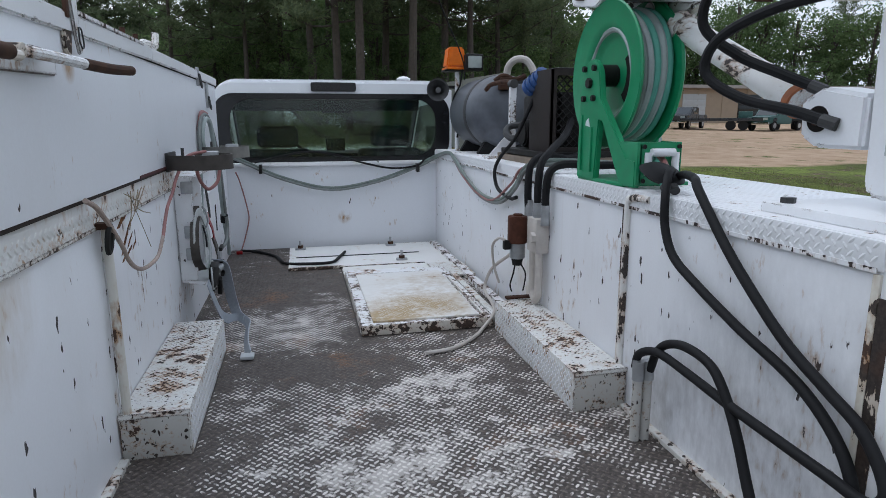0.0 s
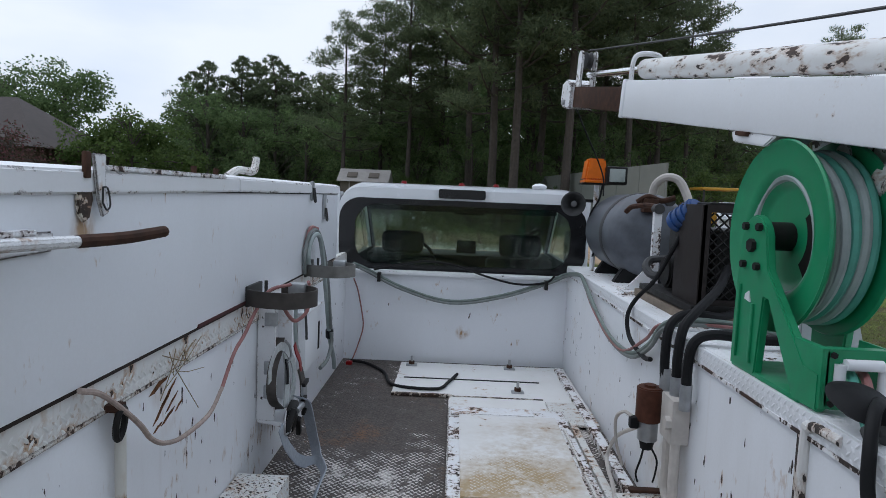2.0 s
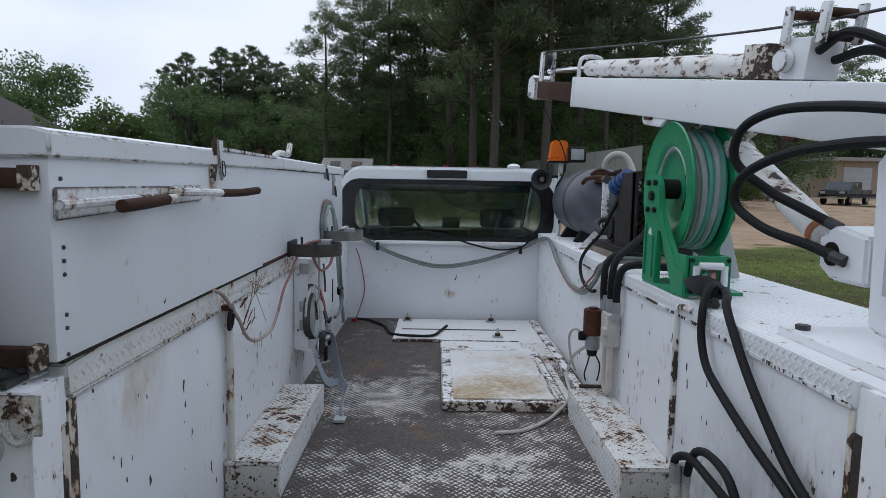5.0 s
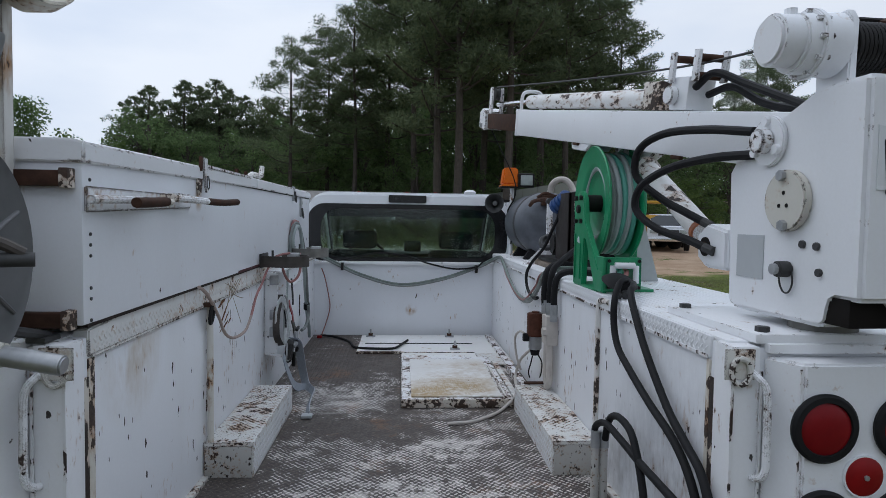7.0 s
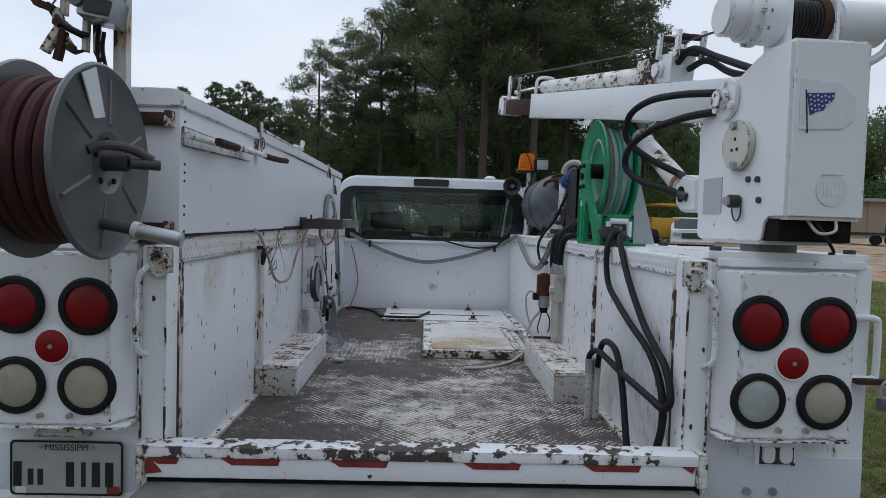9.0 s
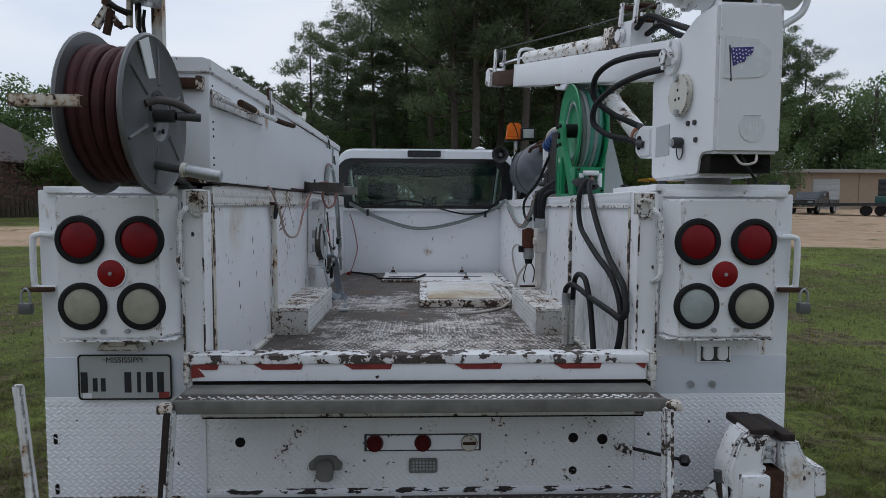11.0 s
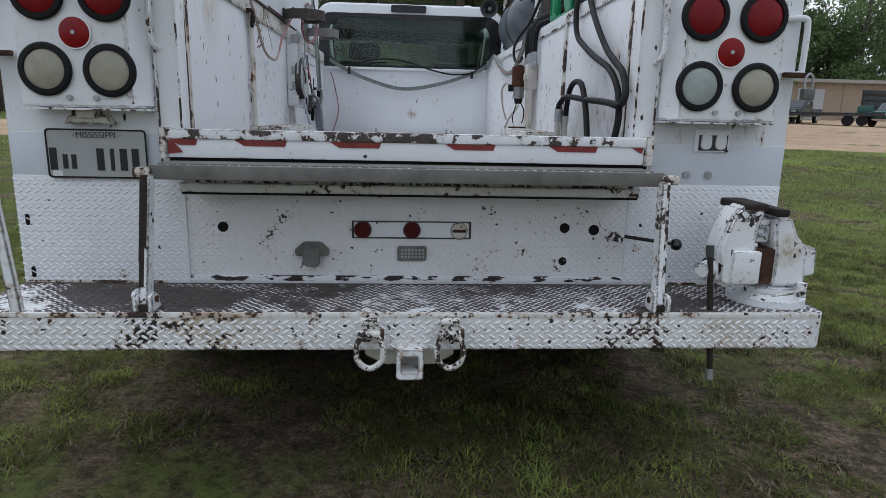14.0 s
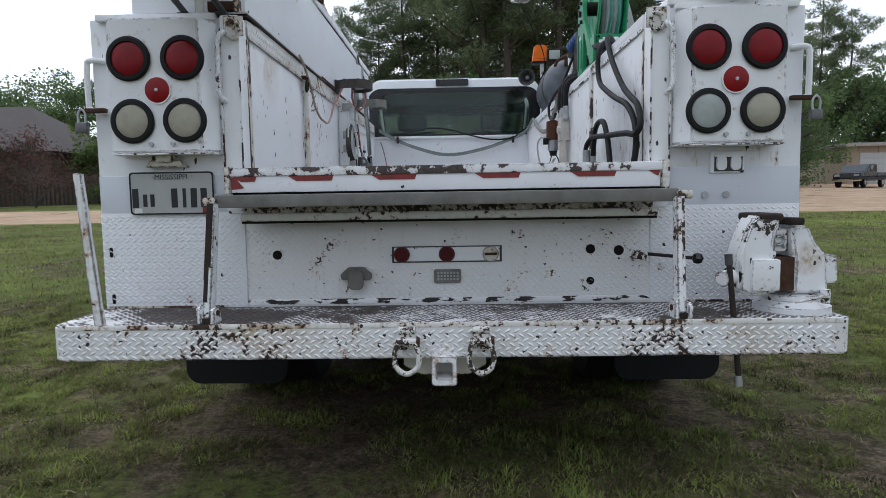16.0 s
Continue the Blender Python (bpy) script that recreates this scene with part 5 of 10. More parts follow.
part("window_seal", ring_plate(rounded(1.672, 0.482, 0.14, 0.03, 1.815, 6), rounded(1.46, 0.405, 0.15, 0.03, 1.815, 6), "y", CAB_Y - 0.004, CAB_Y + 0.010), BLACK_GLOSS, rear_window, "black window border")
brake = part("brake_light", prism(rounded(0.315, 0.062, 0.010, 0.019, 2.100, 3), "y", CAB_Y - 0.030, CAB_Y + 0.02, 0.004), BLACK_GLOSS, truck, "dark high brake light bar")
for x in (-0.45, 0.02, 0.30):
    part("roof_marker", rod((x, 4.75, 2.175), (x, 4.75, 2.20), 0.028, 0.018, 14, bevel=0.004), RED_BRIGHT, truck, "small dull red roof marker")
part("roof_antenna", lathe([(0.05, 0.0), (0.055, 0.02), (0.03, 0.035), (0.0, 0.04)], Matrix.Translation((0.58, 4.2, 2.165)), 20), WHITE_CLEAN, truck, "white dome on the roof")
for s in (-1, 1):
    x = 0.03 + s * 0.855
    part("door_pillar", prism([(CAB_Y + 0.045, 2.09), (CAB_Y + 0.20, 2.09), (CAB_Y + 0.24, 1.58), (CAB_Y + 0.045, 1.58)], "x", x - 0.02, x + 0.01, 0.004), CAB_WHITE, truck)
    part("windshield_pillar", prism([(5.10, 2.10), (5.18, 2.10), (5.72, 1.58), (5.62, 1.58)], "x", x - 0.03, x + 0.01, 0.004), CAB_WHITE, truck)
    inner = x - s * 0.034
    part("pillar_trim", prism([(CAB_Y + 0.05, 2.05), (CAB_Y + 0.26, 2.05), (CAB_Y + 0.30, 1.56), (CAB_Y + 0.05, 1.56)], "x", inner - 0.006, inner + 0.006), INTERIOR, truck)
    part("pillar_trim", prism([(5.00, 2.06), (5.16, 2.06), (5.66, 1.58), (5.50, 1.58)], "x", inner - 0.006, inner + 0.006), INTERIOR, truck)
    part("door_trim", block((inner - 0.008, CAB_Y + 0.06, 0.95), (inner + 0.008, 5.6, 1.60)), INTERIOR, truck)
    part("cab_door", block((x - 0.03 + (0.02 if s > 0 else -0.02), CAB_Y + 0.05, 0.55), (x + 0.03 + (0.02 if s > 0 else -0.02), 5.70, 1.58), 0.012), CAB_WHITE, truck)
    side_pane = part("side_window", prism([(CAB_Y + 0.22, 2.05), (5.12, 2.05), (5.60, 1.585), (CAB_Y + 0.24, 1.585)], "x", x - 0.008, x - 0.003), SHIELD_GLASS, truck)
    side_pane.visible_shadow = False
    seat = part("seat", block((0.03 + s * 0.42 - 0.24, 4.05, 1.0), (0.03 + s * 0.42 + 0.24, 4.25, 1.66), 0.05, seg=3), INTERIOR, truck, "dark cloth seat back")
    part("headrest", block((0.03 + s * 0.42 - 0.15, 4.06, 1.67), (0.03 + s * 0.42 + 0.15, 4.17, 1.83), 0.05, seg=3), INTERIOR, seat)
    mirror_arm = part("door_mirror", block((x + s * 0.20 - 0.09, 5.35, 1.52), (x + s * 0.20 + 0.09, 5.42, 1.82), 0.025), BLACK_METAL, truck)
shield = bmesh.new()
for c in ((-0.80, 5.14, 2.09), (0.86, 5.14, 2.09), (0.88, 5.68, 1.58), (-0.82, 5.68, 1.58)):
    shield.verts.new(c)
shield.faces.new(shield.verts[:])
bmesh.ops.solidify(shield, geom=shield.faces[:], thickness=0.005)
windshield = part("windshield", shield, SHIELD_GLASS, truck)
windshield.visible_shadow = False
part("dashboard", block((-0.80, 5.10, 1.30), (0.86, 5.62, 1.585), 0.04), INTERIOR, truck)
part("dash_screen", block((0.0, 5.05, 1.60), (0.17, 5.10, 1.71), 0.008), BLACK_GLOSS, truck, "small dark screen on the dashboard")
part("steering_wheel", tube([(-0.38 + 0.19 * math.cos(a), 4.92 - 0.05 * math.sin(a), 1.53 + 0.18 * math.sin(a)) for a in [2 * math.pi * i / 20 for i in range(20)]], 0.014, 8, smooth=False, closed=True), INTERIOR, truck)
part("rear_mirror", block((-0.03, 5.02, 1.935), (0.23, 5.05, 2.005), 0.012), INTERIOR, truck, "inside rear mirror")
part("bonnet", prism([(5.60, 1.55), (6.75, 1.42), (6.85, 1.25), (6.85, 0.55), (5.60, 0.55)], "x", -0.90, 0.96, 0.05), CAB_WHITE, truck, "white bonnet")
part("cab_floor", block((-0.85, CAB_Y + 0.05, 0.60), (0.91, 5.62, 0.95)), INTERIOR, truck)

# broken dark lines where paint has gone from folded edges
for s in (-1, 1):
    for x in (0.786, 0.720):
        part("edge_wear", block((s * x - 0.003, -0.0145, 0.99), (s * x + 0.003, -0.0115, 1.60)), EDGE_CHIPS, truck)
    part("edge_wear", block((s * 0.832 - 0.002, -0.0845, 1.19), (s * 0.832 + 0.002, -0.0815, 1.62)), EDGE_CHIPS, truck)
    part("edge_wear", block((min(s * 0.81, s * 1.15), -0.0865, 1.170), (max(s * 0.81, s * 1.15), -0.0840, 1.174)), EDGE_CHIPS, truck)
    part("edge_wear", block((min(s * 0.80, s * 1.24), -0.0085, 0.602), (max(s * 0.80, s * 1.24), -0.0055, 0.628)), EATEN, truck)
    lo, hi = sorted((s * (WALL_X - 0.0085), s * (WALL_X - 0.0055)))
    part("edge_wear", block((lo, 0.11, 1.602), (hi, BED_Y, 1.611)), EATEN_LIGHT if s < 0 else EDGE_CHIPS, truck)



# ---- things carried on the truck ----
# tool chest along the top of one side
chest = thing("tool_chest", (-0.97, 1.75, 1.657), "long white steel tool chest with rust at the hasps", "tool chest")
CH_X = -0.712
body = part("chest_body", block((-1.125, 0.055, 1.692), (CH_X, 3.30, 2.062), 0.006), WHITE_CHEST, chest)
lid = part("chest_lid", prism([(-1.135, 2.064), (-1.135, 2.085), (-1.10, 2.116), (CH_X - 0.02, 2.116), (CH_X + 0.010, 2.108), (CH_X + 0.010, 2.064)], "y", 0.045, 1.62, 0.004), WHITE, chest, "white folded-edge lid")
for v in lid.data.vertices:
    v.co.z -= 0.017 * max(0.0, 1.0 - (v.co.y - 0.045) / 0.45)
part("chest_lid", prism([(-1.135, 2.064), (-1.135, 2.085), (-1.10, 2.116), (CH_X - 0.02, 2.116), (CH_X + 0.010, 2.106), (CH_X + 0.010, 2.064)], "y", 1.626, 3.31, 0.004), WHITE, chest)
part("primer_streak", block((CH_X - 0.002, 1.33, 1.6925), (CH_X + 0.003, 1.74, 1.7015)), RED_HOSE, body, "maroon primer showing along the foot")
part("lid_seam", block((CH_X - 0.002, 0.06, 2.0605), (CH_X + 0.004, 3.28, 2.0655)), GAP_SHADE, body)
part("lid_edge", block((CH_X + 0.006, 0.875, 2.101), (CH_X + 0.012, 1.5, 2.112), 0.002), EDGE_WORN, lid)
hasp = part("hasp", prism([(0.822, 2.132), (0.864, 2.132), (0.862, 2.055), (0.872, 2.020), (0.852, 2.012), (0.838, 2.045)], "x", CH_X + 0.011, CH_X + 0.018, 0.002), WHITE_RUSTY, chest, "rusty hasp on the lid")
part("hasp_bar", block((CH_X + 0.006, 0.802, 2.085), (CH_X + 0.015, 0.820, 2.134), 0.003), RUST, hasp)
part("hasp_staple", tube([(CH_X + 0.020, 0.848, 2.070), (CH_X + 0.021, 0.862, 2.066), (CH_X + 0.021, 0.870, 2.036), (CH_X + 0.021, 0.858, 2.026), (CH_X + 0.020, 0.846, 2.040)], 0.0018, 8, closed=True), DARK_GREY, hasp)
part("hasp_rust", prism([(0.792, 2.068), (0.786, 2.045), (0.792, 2.016), (0.806, 2.002), (0.824, 2.010), (0.836, 2.045), (0.832, 2.068)], "x", CH_X + 0.001, CH_X + 0.009, 0.003), EATEN, hasp, "rust-eaten keeper plate")
for y in (1.30, 1.45):
    part("lid_pin", rod((CH_X, y, 2.11), (CH_X, y, 2.13), 0.008, seg=8), RUST, chest)
lift = part("lid_handle", tube([(CH_X - 0.06, 1.70, 2.112), (CH_X - 0.04, 1.74, 2.135), (CH_X - 0.03, 1.84, 2.135), (CH_X - 0.03, 1.88, 2.145), (CH_X - 0.03, 1.90, 2.185)], 0.014, 8), EATEN_LIGHT, chest)
for y, z0, z1 in ((2.62, 2.03, 2.12), (2.90, 1.93, 2.06)):
    small = part("lid_latch", block((CH_X + 0.001, y - 0.025, z0), (CH_X + 0.012, y + 0.025, z1), 0.003), GALV, chest, "small draw latch")
    part("latch_pull", tube([(CH_X + 0.014, y - 0.015, z0 + 0.06), (CH_X + 0.022, y - 0.015, z0), (CH_X + 0.022, y + 0.015, z0), (CH_X + 0.014, y + 0.015, z0 + 0.06)], 0.004, 6), DARK_GREY, small)
for z in (1.995, 1.690):
    bracket = part("end_bracket", block((-0.855, 0.030, z), (-0.740, 0.054, z + 0.034), 0.003), RUST, chest, "rusty end bracket")
    part("bracket_end", block((-0.745, 0.022, z - 0.004), (-0.725, 0.054, z + 0.039), 0.003), EATEN, bracket)
mount = part("handle_plate", prism([(0.06, 1.940), (0.72, 1.958), (0.72, 1.992), (0.50, 1.998), (0.06, 1.998)], "x", CH_X, CH_X + 0.008, 0.003), WHITE_RUSTY, chest, "white mounting plate with two crank bars")
bar = part("crank_bar", tube([(-0.682, 0.03, 1.968), (-0.68, 0.16, 1.971), (-0.678, 0.28, 1.973)], 0.010, 10), WHITE_RUSTY, mount, "rusted white bar")
part("bar_shank", tube([(-0.678, 0.28, 1.973), (-0.672, 0.36, 1.973), (-0.660, 0.43, 1.972)], 0.009, 10), EATEN, bar)
part("bar_grip", tube([(-0.632, 0.136, 1.964), (-0.634, 0.24, 1.967), (-0.642, 0.345, 1.971)], 0.0125, 12), RUST, bar, "brown worn grip")
bar = part("crank_bar", tube([(-0.685, 0.465, 1.984), (-0.668, 0.50, 1.984), (-0.652, 0.60, 1.982), (-0.640, 0.68, 1.980)], 0.0105, 10), WHITE_RUSTY, mount)
part("bar_shank", rod((-0.700, 0.462, 1.984), (-0.664, 0.462, 1.984), 0.012, seg=12), EATEN, bar)
part("bar_grip", tube([(-0.640, 0.68, 1.980), (-0.625, 0.80, 1.979), (-0.612, 0.925, 1.984)], 0.0115, 10), RUST, bar, "brown worn grip")
part("bar_clamp", block((CH_X + 0.008, 0.52, 1.990), (CH_X + 0.035, 0.64, 2.000), 0.003), WHITE_CHIPPED, bar)
for i in (0, 2, 3, 6, 7, 8, 11, 13):
    part("rivet", rod((CH_X, 0.085, 1.70 + i * 0.024), (CH_X + 0.003, 0.085, 1.70 + i * 0.024), 0.004, seg=6), DARK_GREY, body)
part("chest_gap", block((-1.10, 0.08, 1.684), (CH_X - 0.004, 3.27, 1.692)), LEG_DARK, body)
chest.rotation_euler = (0.005, 0.0, 0.0)

# licence plate: state name, figures as bars
plate = thing("licence_plate", (-0.981, -0.014, 0.960), "grey licence plate with dark figures on the tail panel", "licence plate")
sheet = part("plate_sheet", prism(rounded(0.305, 0.153, 0.012, -0.981, 1.037), "y", -0.016, -0.012, 0.001), PLATE_GREY, plate)
part("plate_rim", ring_plate(rounded(0.303, 0.151, 0.012, -0.981, 1.037), rounded(0.293, 0.141, 0.010, -0.981, 1.037), "y", -0.0175, -0.0155), BLACK_METAL, plate)
text = bpy.data.curves.new("state_name", "FONT")
text.body, text.size, text.align_x, text.extrude = "MISSISSIPPI", 0.026, "CENTER", 0.0004
word = new("state_name", text)
word.parent, word.matrix_parent_inverse = plate, Matrix.Translation(-Vector(plate.location))
word.matrix_basis = pose(-0.981, -0.0172, 1.086, 90, 0, 0)
text.materials.append(PLATE_INK)
for x, w, h, z in ((-1.113, 0.030, 0.068, 1.020), (-1.078, 0.020, 0.044, 1.012), (-1.052, 0.020, 0.044, 1.012), (-0.972, 0.030, 0.068, 1.020), (-0.936, 0.016, 0.068, 1.020), (-0.902, 0.030, 0.068, 1.020), (-0.866, 0.030, 0.068, 1.020)):
    part("figure_bar", block((x - w * 0.36, -0.0178, z - h / 2), (x + w * 0.36, -0.0158, z + h / 2), 0.0), PLATE_INK, plate)
part("date_sticker", block((-1.118, -0.0175, 0.967), (-1.090, -0.0158, 0.984)), DECAL_WHITE, plate)
part("date_sticker", block((-0.872, -0.0175, 0.966), (-0.838, -0.0158, 0.988)), RED_PAINT, plate, "small red date sticker")
for x in (-1.05, -0.91):
    part("plate_screw", rod((x, -0.015, 1.096), (x, -0.020, 1.096), 0.005, seg=8), GALV, plate)

# red hose reel overhanging the tail
RR = Matrix.Translation((-0.748, -0.29, 1.850)) @ pose(0, 0, 0, 0, 0, 0.7)
red_reel = thing("hose_reel", (-0.85, -0.1, 1.657), "grey steel reel wound with faded red hose", "hose reel")


def spin(x):
    """Turns a lathe's axis along the reel's own axis, x metres along it."""
    return RR @ Matrix.Translation((x, 0, 0)) @ pose(0, 0, 0, 0, 90, 0)


for x, flip in ((0.0, 1), (-0.150, -1)):
    disc = part("reel_disc", lathe([(0.0, 0.0), (0.06, 0.004 * flip), (0.07, 0.012 * flip), (0.20, 0.004 * flip), (0.213, 0.010 * flip), (0.219, 0.004 * flip), (0.216, -0.003 * flip), (0.20, -0.004 * flip), (0.0, -0.004 * flip)], spin(x), 48), GREY_DISC, red_reel, "grey stamped reel disc")
    for k in range(6):
        a = radians(25 + 60 * k)
        p0, p1 = Vector((x + 0.010 * flip, 0.085 * math.cos(a), 0.085 * math.sin(a))), Vector((x + 0.006 * flip, 0.19 * math.cos(a), 0.19 * math.sin(a)))
        part("disc_rib", rod(RR @ p0, RR @ p1, 0.006, 0.004, 8), GREY_DISC, disc)
    for k in range(5):
        a = radians(20 + 72 * k)
        p0 = Vector((x + 0.008 * flip, 0.05 * math.cos(a), 0.05 * math.sin(a)))
        part("disc_hole", rod(RR @ p0, RR @ (p0 + Vector((0.004 * flip, 0, 0))), 0.007, seg=10), GAP_SHADE, disc)
# white plate painted as the sky showing through a cut-out
part("reel_window", turned(prism([(-0.06, 0.09), (-0.11, 0.175), (-0.055, 0.20), (-0.015, 0.10)], "x", 0.009, 0.0125), RR), DECAL_WHITE, red_reel, "pale plate standing for bright sky through a disc cut-out")
part("reel_drum", lathe([(0.10, 0.0), (0.10, -0.148)], spin(0.0), 32), GREY_DISC, red_reel)
for layer, rad in ((0, 0.118), (1, 0.146), (2, 0.170)):
    for k in range(4):
        xx = -0.022 - k * 0.0335 - (0.016 if layer % 2 else 0.0) - (0.01 if layer == 2 else 0)
        wob = 0.004 * math.sin(k * 2.3 + layer)
        ring_pts = [RR @ Vector((xx + 0.006 * math.sin(a + k), (rad + wob) * math.cos(a), (rad + wob) * math.sin(a))) for a in [2 * math.pi * i / 40 for i in range(40)]]
        part("hose_turn", tube(ring_pts, 0.0165, 10, smooth=False, closed=True), RED_HOSE, red_reel)
hub = part("hub_elbow", rod(RR @ Vector((0.0, 0, 0.0)), RR @ Vector((0.055, 0, 0.0)), 0.018, seg=14), DARK_GREY, red_reel)
part("elbow", rod(RR @ Vector((0.06, 0.0, 0.0)), RR @ Vector((0.115, 0.03, 0.0)), 0.012, seg=12), DARK_GREY, hub)
part("feed_hose", tube([RR @ Vector(p) for p in ((0.010, -0.085, 0.02), (0.035, -0.055, 0.034), (0.065, 0.0, 0.032), (0.10, 0.025, 0.010))], 0.0105, 10), HOOP_BROWN, hub)
crank = part("crank_handle", rod(RR @ Vector((0.0, -0.02, -0.135)), RR @ Vector((0.085, -0.02, -0.150)), 0.012, seg=12), DARK_GREY, red_reel, "steel crank handle")
part("crank_grip", rod(RR @ Vector((0.085, -0.02, -0.150)), RR @ Vector((0.185, -0.02, -0.168)), 0.017, seg=16, bevel=0.003), GALV, crank)
part("crank_collar", rod(RR @ Vector((0.078, -0.02, -0.149)), RR @ Vector((0.092, -0.02, -0.151)), 0.020, seg=16), CREAM_METAL, crank)
for x in (-0.03, -0.165):
    p = RR @ Vector((x, 0.0, -0.05))
    part("reel_leg", tube([RR @ Vector((x, 0.0, 0.0)), RR @ Vector((x, 0.12, -0.12)), (p.x, 0.035, 1.665)], 0.011, 8), DARK_GREY, red_reel)
    part("reel_foot", block((p.x - 0.02, -0.01, 1.657), (p.x + 0.02, 0.05, 1.668), 0.002), DARK_GREY, red_reel)
part("reel_axle", rod(RR @ Vector((0.01, 0, 0)), RR @ Vector((-0.19, 0, 0)), 0.014, seg=12), DARK_GREY, red_reel)
part("guide_stay", tube([(-0.955, -0.545, 1.846), (-0.957, -0.42, 1.848), (-0.957, -0.29, 1.850), (-0.935, -0.29, 1.850)], 0.010, 8, smooth=False), DARK_GREY, red_reel)
guide_arm = part("guide_arm", block((-0.969, -0.565, 1.832), (-0.806, -0.545, 1.860), 0.002), CREAM_CHIPPED, red_reel, "chipped cream flat arm")
part("arm_end", block((-0.812, -0.560, 1.835), (-0.800, -0.535, 1.857), 0.002), RUST, guide_arm)

# lamp post behind the reel
post = thing("work_lamp", (-0.856, 0.02, 1.657), "round work lamp on a rusty white post", "lamp")
part("post", block((-0.873, 0.0, 1.657), (-0.839, 0.034, 2.42), 0.003), POST_RUST, post, "white square tube streaked with rust")
part("post_cap", block((-0.895, -0.005, 1.657), (-0.82, 0.05, 1.668), 0.002), WHITE_RUSTY, post)
head = Matrix.Translation((-0.850, -0.10, 2.362)) @ pose(0, 0, 0, 82, 0, 8)
bowl = part("lamp_bowl", lathe([(0.0, -0.070), (0.03, -0.066), (0.055, -0.04), (0.070, -0.005), (0.075, 0.010), (0.072, 0.016), (0.062, 0.017)], head, 32), BLACK_METAL, post, "dark round lamp bowl")
part("reflector", lathe([(0.063, 0.006), (0.045, -0.012), (0.02, -0.022), (0.0, -0.024)], head, 28), CHROME, bowl, "bright lamp reflector")
lamp_glass = part("lens", lathe([(0.064, 0.008), (0.05, 0.013), (0.025, 0.016), (0.0, 0.017)], head, 28), SHIELD_GLASS, bowl)
lamp_glass.visible_shadow = False
part("rim_lug", rod(head @ Vector((-0.080, 0.02, 0.004)), head @ Vector((-0.060, 0.02, 0.004)), 0.016, seg=10), BLACK_METAL, bowl)
part("lamp_yoke", tube([(-0.856, 0.0, 2.27), (-0.856, -0.04, 2.265), (-0.853, -0.075, 2.285)], 0.011, 8), RUST, bowl)
side_head = Matrix.Translation((-0.775, 0.0, 2.405)) @ pose(0, 0, 0, 64, 0, 58)
second = part("lamp_bowl", lathe([(0.0, -0.075), (0.035, -0.066), (0.065, -0.02), (0.074, 0.02), (0.068, 0.022), (0.0, 0.0)], side_head, 28), CREAM_CHIPPED, post, "pale chipped lamp shade")
box_lamp = part("box_lamp", turned(block((-0.046, -0.05, -0.036), (0.046, 0.03, 0.036), 0.010), Matrix.Translation((-0.868, -0.05, 2.262)) @ pose(0, 0, 0, -6, 10, 0)), GALV, post, "small boxy grey lamp")
part("lens", turned(block((-0.026, -0.056, -0.028), (0.040, -0.048, 0.012), 0.004), Matrix.Translation((-0.868, -0.05, 2.262)) @ pose(0, 0, 0, -6, 10, 0)), DARK_GREY, box_lamp)
part("lamp_knob", rod((-0.915, -0.09, 2.275), (-0.915, -0.11, 2.275), 0.018, seg=12), GREY_DISC, box_lamp)
for dx, dz in ((0.0, 0.0), (0.014, -0.02)):
    part("lamp_cable", tube([(-0.885 + dx, -0.05, 2.23 + dz), (-0.893 + dx, -0.04, 2.16), (-0.880 + dx, -0.03, 2.08), (-0.873 + dx, -0.01, 1.98), (-0.885, 0.0, 1.8)], 0.005, 6), BLACK_RUBBER, post)
clamp = thing("welding_clamp", (-0.97, -0.05, 2.12), "rusty clamps hung on the lamp post", "clamp")


def bent_bar(pts, w, t, mat, name="jaw"):
    part(name, sweep([Vector(p) for p in pts], [(-w, -t), (w, -t), (w, t), (-w, t)]), mat, clamp)


bent_bar([(-1.053, -0.05, 2.337), (-1.050, -0.05, 2.29), (-1.042, -0.05, 2.278), (-1.005, -0.05, 2.266), (-0.985, -0.05, 2.235), (-0.955, -0.06, 2.212), (-0.918, -0.05, 2.196)], 0.010, 0.009, RUST)
bent_bar([(-0.990, -0.055, 2.262), (-0.978, -0.055, 2.22), (-1.000, -0.055, 2.185), (-1.020, -0.055, 2.152)], 0.011, 0.009, EATEN)
bent_bar([(-0.968, -0.06, 2.205), (-0.975, -0.06, 2.17), (-0.985, -0.06, 2.130)], 0.010, 0.008, RUST)
bent_bar([(-0.976, -0.045, 2.25), (-0.974, -0.045, 2.31), (-0.950, -0.045, 2.335), (-0.920, -0.045, 2.338), (-0.900, -0.045, 2.315)], 0.009, 0.007, CREAM_CHIPPED, "frame")
bent_bar([(-0.935, -0.050, 2.30), (-0.918, -0.050, 2.30), (-0.915, -0.050, 2.24), (-0.918, -0.050, 2.158), (-0.945, -0.050, 2.155), (-0.972, -0.050, 2.195)], 0.008, 0.007, CREAM_CHIPPED, "frame")
bent_bar([(-0.900, -0.03, 2.26), (-0.898, -0.03, 2.16), (-0.888, -0.03, 2.14)], 0.010, 0.006, EATEN, "frame")
part("hook", tube([(-0.982, -0.07, 2.24), (-0.955, -0.08, 2.215), (-0.925, -0.075, 2.20), (-0.905, -0.06, 2.197)], 0.007, 6), BLACK_METAL, clamp)
part("wire", tube([(-1.0, -0.06, 2.27), (-0.985, -0.06, 2.29), (-0.96, -0.06, 2.315), (-0.935, -0.05, 2.33)], 0.0025, 5), GALV, clamp)
